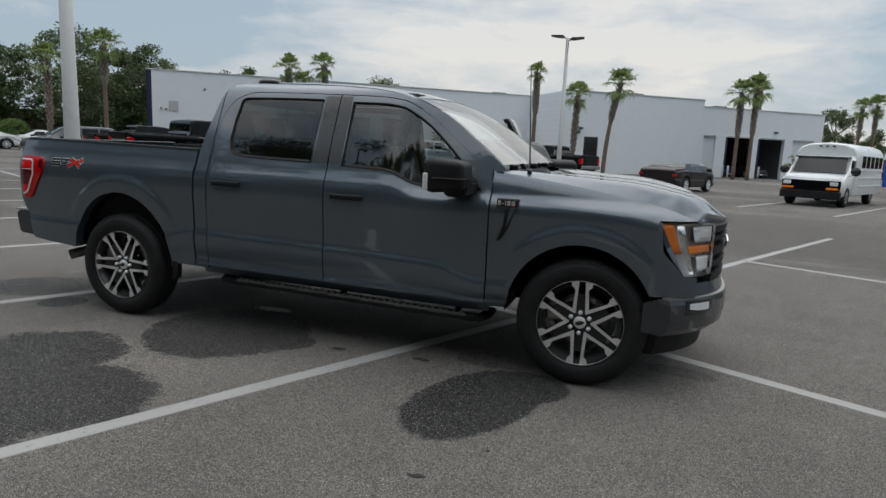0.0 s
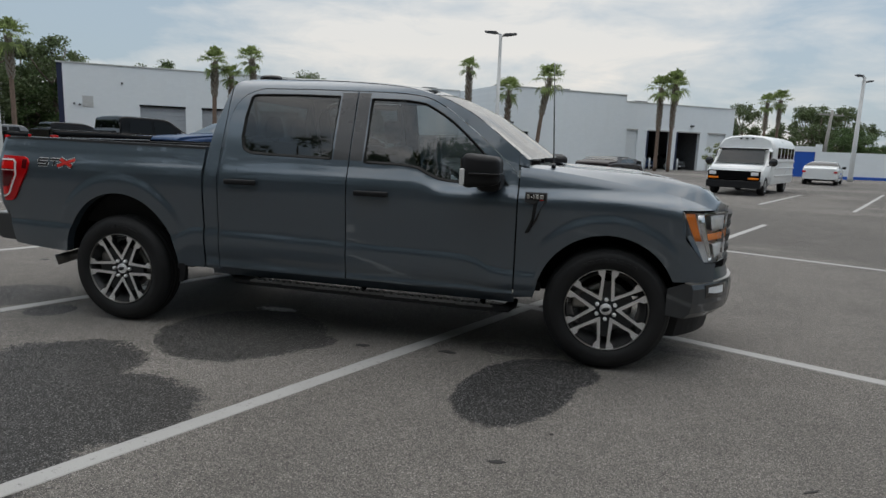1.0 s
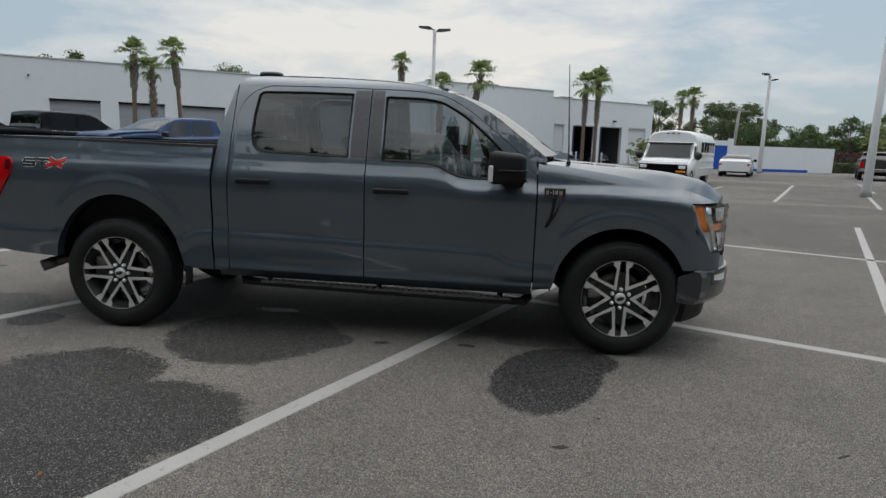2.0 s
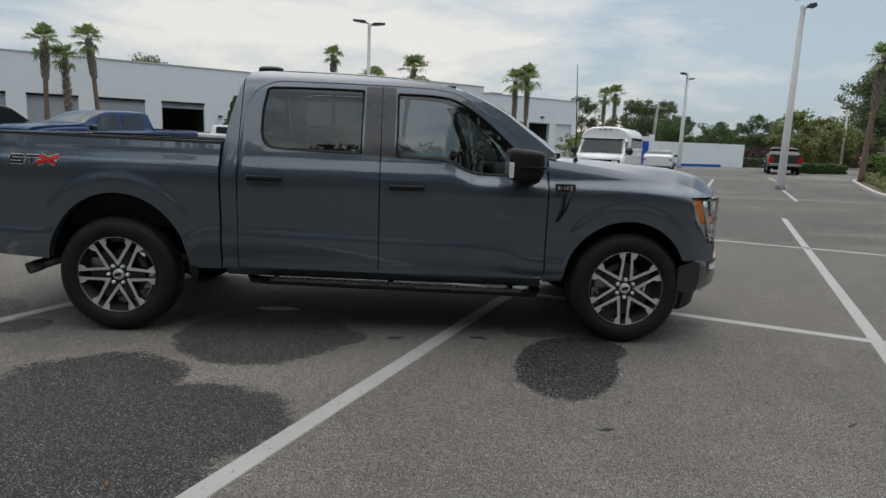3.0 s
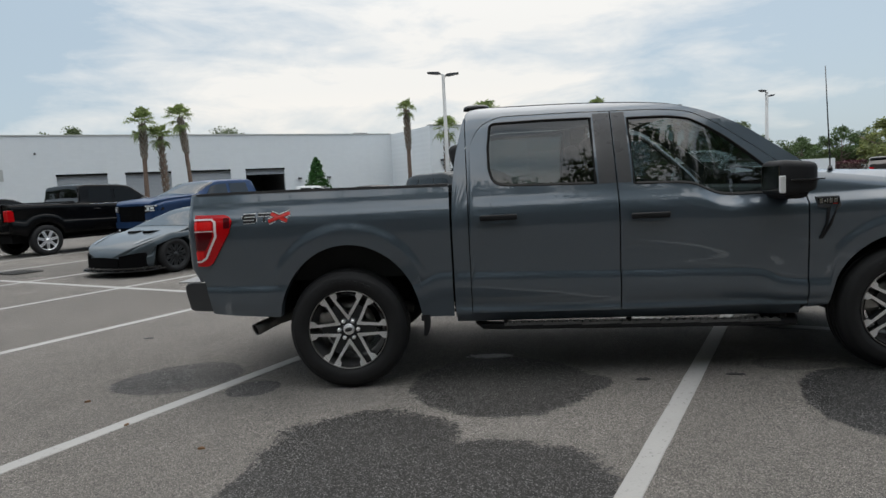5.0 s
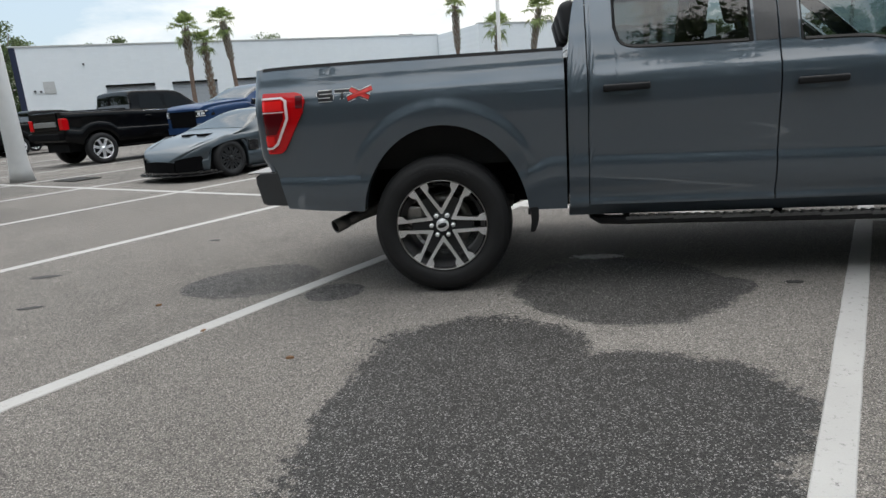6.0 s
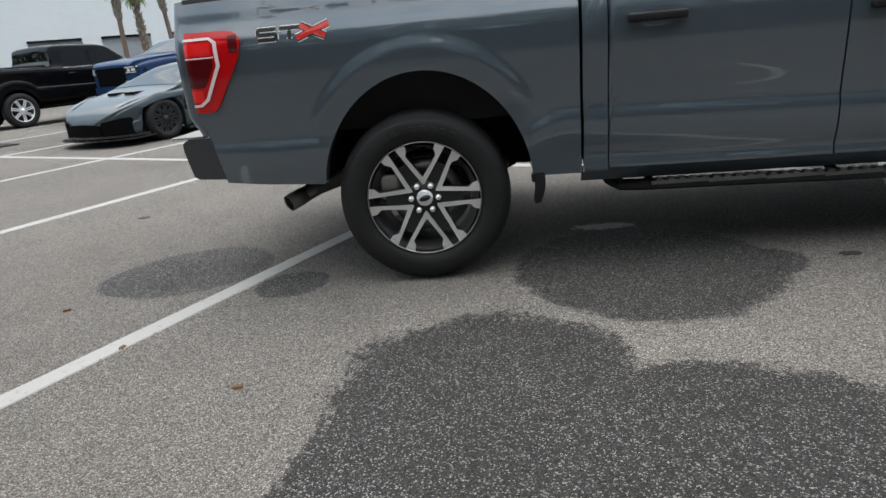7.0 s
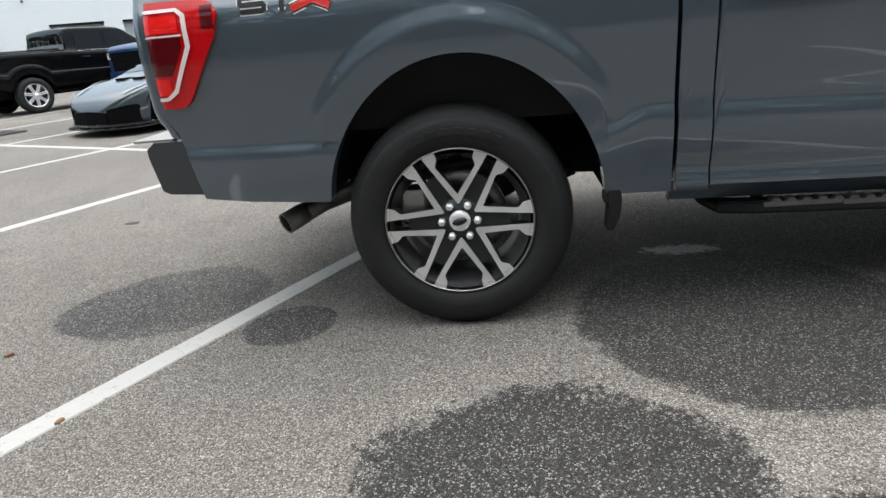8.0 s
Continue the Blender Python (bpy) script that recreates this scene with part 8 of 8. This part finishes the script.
# the thinner stand beyond the workshop and the yard: place and size of each tree
masters[2].scale = (0.72, 0.72, 0.80)
masters[4].scale = (0.68, 0.68, 0.60)
stand = [o for o in bpy.data.objects if o.parent is None and o.name.startswith("tree") and o.location.y > 81 and -6 < o.location.x < 38.5 and o is not masters[2]]
for c, (sx, sy, wide, tall) in zip(sorted(stand, key=lambda o: o.location.x), ((-2, 84, 0.6, 0.66), (9, 88, 0.5, 0.62), (17.5, 90, 0.5, 0.76), (25.6, 88, 0.62, 0.84), (31.0, 92, 0.5, 0.52), (35, 93, 0.7, 0.86), (39, 90, 0.74, 0.84))):
    c.location = (sx, sy, 0)
    c.scale = (wide, wide, tall)

# tall oaks across the aisle, mirrored in panes and paint, over a closed bank of undergrowth
for i, (sx, sy, k, tall) in enumerate(((-40, -24, 1.3, 2.0), (-30, -21, 1.2, 2.1), (-22, -20, 1.1, 1.95), (-15, -21, 1.0, 1.72), (-8, -21, 1.0, 1.58), (-2, -22, 0.95, 1.55),
                                       (3.5, -21, 0.95, 1.62), (8.5, -20, 1.1, 1.95), (15, -21, 1.2, 2.1), (23, -22, 1.2, 2.1), (33, -23, 1.3, 1.9), (43, -24, 1.3, 1.7))):
    c = copy_thing(masters[i % 2], pose(sx, sy, 0, 0, 0, 50 * i))
    c.scale = (k, k, tall)

# slim conifer by the workshop
conifer = thing("cypress_tree", "small pointed dark green cypress", "tree", pose(-10.9, 39.5, 0), "trees")
bm = bmesh.new()
add_tube(bm, (0, 0, 0), (0, 0, 3.2), 0.08, 0.02, 8)
part("trunk", bm, BARK, conifer)
verts, faces = [], []
crnd = random.Random(9)
for k in range(420):
    t = crnd.random() ** 1.25
    r = 1.35 * (1 - t) ** 0.8 * crnd.uniform(0.5, 1.0)
    a = crnd.uniform(0, 6.283)
    leafy(crnd, verts, faces, Vector((math.cos(a) * r, math.sin(a) * r, 0.35 + 3.5 * t)), 0.18, 14, 0.09, 1.2)
tagged(mesh_from("crown", verts, faces, CONIFER, conifer, "dense pointed crown"), kind="stuff")


def hedge(x, y, length, depth, height, turn, mat, seed, label, count=5200, leaf=0.055):
    """A clipped bank of leaves with a twiggy core."""
    r = random.Random(seed)
    h = thing("hedge", label, "hedge", pose(x, y, 0, 0, 0, turn), "hedges")
    part("core", box(-length / 2 + 0.1, length / 2 - 0.1, -depth / 2 + 0.1, depth / 2 - 0.1, 0, height - 0.12, 0.08), BARK, h)
    verts, faces = [], []
    for _ in range(count):
        p = Vector((r.uniform(-length / 2, length / 2), r.uniform(-depth / 2, depth / 2), 0))
        lump = 1 + 0.16 * noise.noise(Vector((p.x * 0.9, p.y * 0.9, seed)))
        if r.random() < 0.45:
            p.z = height * lump * r.uniform(0.88, 1.02)
        else:
            p.z = height * lump * r.uniform(0.02, 1.0)
            if r.random() < 0.7:
                p.y = math.copysign(depth / 2 * r.uniform(0.9, 1.05), p.y)
            else:
                p.x = math.copysign(length / 2 * r.uniform(0.97, 1.02), p.x)
        leafy(r, verts, faces, p, 0.05, 1, leaf)
    tagged(mesh_from("foliage", verts, faces, mat, h, "dense clipped leaves"), kind="stuff")
    return h


hedge(31.5, 53.0, 8.0, 1.5, 0.85, 5, HEDGE_GREEN, 1, "low clipped green hedge", leaf=0.10)
hedge(32.6, 41.3, 3.8, 1.4, 0.7, 25, HEDGE_GREEN, 2, "low clipped green hedge", leaf=0.09)
hedge(36.0, 57.0, 7.0, 2.0, 1.7, 20, leaf_material("plum_shrub_leaf", (0.085, 0.028, 0.035)), 3, "low dark plum coloured shrubs", leaf=0.10)

hedge(73.0, 51.0, 78.0, 4.0, 3.4, -47.6, MEADOW_GREEN, 7, "long bank of green undergrowth below trees", 15000, 0.30)
hedge(31.0, 86.0, 34.0, 4.0, 3.0, -12.0, MEADOW_GREEN, 8, "long bank of green undergrowth below trees", 7000, 0.30)
hedge(-60.0, 39.0, 46.0, 3.5, 3.2, 62.0, HEDGE_GREEN, 9, "long bank of dark undergrowth below trees", 9000, 0.30)

hedge(0.0, -24.0, 120.0, 4.0, 4.2, 0.0, MEADOW_GREEN, 10, "long bank of green undergrowth below trees", 16000, 0.34)
hedge(-62.0, -8.0, 60.0, 4.0, 4.0, 75.0, HEDGE_GREEN, 11, "long bank of dark undergrowth below trees", 9000, 0.34)
hedge(74.0, -6.0, 60.0, 4.0, 4.0, 100.0, MEADOW_GREEN, 12, "long bank of green undergrowth below trees", 9000, 0.34)

# kerbed planting island on the far side of the aisle
ISLAND_TURN = 58.5
island = Matrix.Translation((25.9, 19.8, 0)) @ Matrix.Rotation(radians(ISLAND_TURN), 4, "Z")
bm = bmesh.new()
n = 48
for r0, z0, z1 in ((0.0, 0.0, 0.15),):
    outer, inner = [], []
    for i in range(n):
        a = i * 2 * math.pi / n
        ca, sa = math.cos(a), math.sin(a)
        ex = 2 / 5.0
        px, py = 10.5 * math.copysign(abs(ca) ** ex, ca), 4.6 * math.copysign(abs(sa) ** ex, sa)
        outer.append((px, py))
        inner.append((px * 0.98, py * 0.965))
    ring = [[bm.verts.new((x, y, z)) for x, y in pts] for pts, z in ((outer, 0.0), (outer, 0.13), ([(x * 0.997, y * 0.995) for x, y in outer], 0.15), (inner, 0.15), (inner, 0.05))]
    for p, q in zip(ring, ring[1:]):
        for i in range(n):
            bm.faces.new((p[i], p[(i + 1) % n], q[(i + 1) % n], q[i]))
kerb = tagged(put_mesh(mended(bm), "kerb", CONCRETE), "pale concrete kerb round the planting island", "kerb", kind="structure")
kerb.matrix_basis = island
bm = bmesh.new()
vs = [bm.verts.new((x * 0.985, y * 0.97, 0.12)) for x, y in outer]
bm.faces.new(vs)
bed_soil = tagged(put_mesh(bm, "soil", material("dark_mulch", (0.10, 0.075, 0.05), 0.95, grain=0.4, scale=20)), "dark mulch in the island", "ground", kind="structure")
bed_soil.matrix_basis = island
p0 = island @ Vector((0, 0.6, 0))
hedge(p0.x, p0.y, 18.5, 6.6, 0.50, ISLAND_TURN, OLIVE_GREEN, 4, "wide low olive-green groundcover planting", 16000, 0.075)
# rounded shrub behind it
for sx, sy, r, h in ((25.1, 23.5, 1.15, 1.8), (33.5, 37.0, 0.9, 1.5), (-46.5, 33.5, 1.2, 2.2), (-43.0, 40.0, 1.4, 1.4)):
    sh = thing("shrub", "rounded dense green shrub", "shrub", pose(sx, sy, 0), "shrubs")
    part("core", box(-0.15, 0.15, -0.15, 0.15, 0, h * 0.6, 0.05), BARK, sh)
    verts, faces = [], []
    srnd = random.Random(int(sx * 10))
    for _ in range(170):
        d = Vector((srnd.gauss(0, 1), srnd.gauss(0, 1), srnd.gauss(0, 1))).normalized()
        leafy(srnd, verts, faces, Vector((d.x * r * 0.86, d.y * r * 0.86, h * 0.55 + d.z * h * 0.44)), 0.20, 36, 0.075)
    tagged(mesh_from("foliage", verts, faces, SHRUB_GREEN, sh, "dense rounded leaves"), kind="stuff")
# creeper by the workshop bays
vine = thing("shrub", "tall leafy shrub beside the workshop bay", "shrub", pose(14.0, 43.5, 0), "shrubs")
part("core", box(-0.1, 0.1, -0.1, 0.1, 0, 1.6, 0.03), BARK, vine)
verts, faces = [], []
vr = random.Random(77)
for _ in range(60):
    leafy(vr, verts, faces, Vector((vr.gauss(0, 0.5), vr.gauss(0, 0.5), 0.4 + 1.9 * vr.random())), 0.3, 30, 0.09)
tagged(mesh_from("foliage", verts, faces, LIGHT_GREEN, vine, "loose green leaves"), kind="stuff")
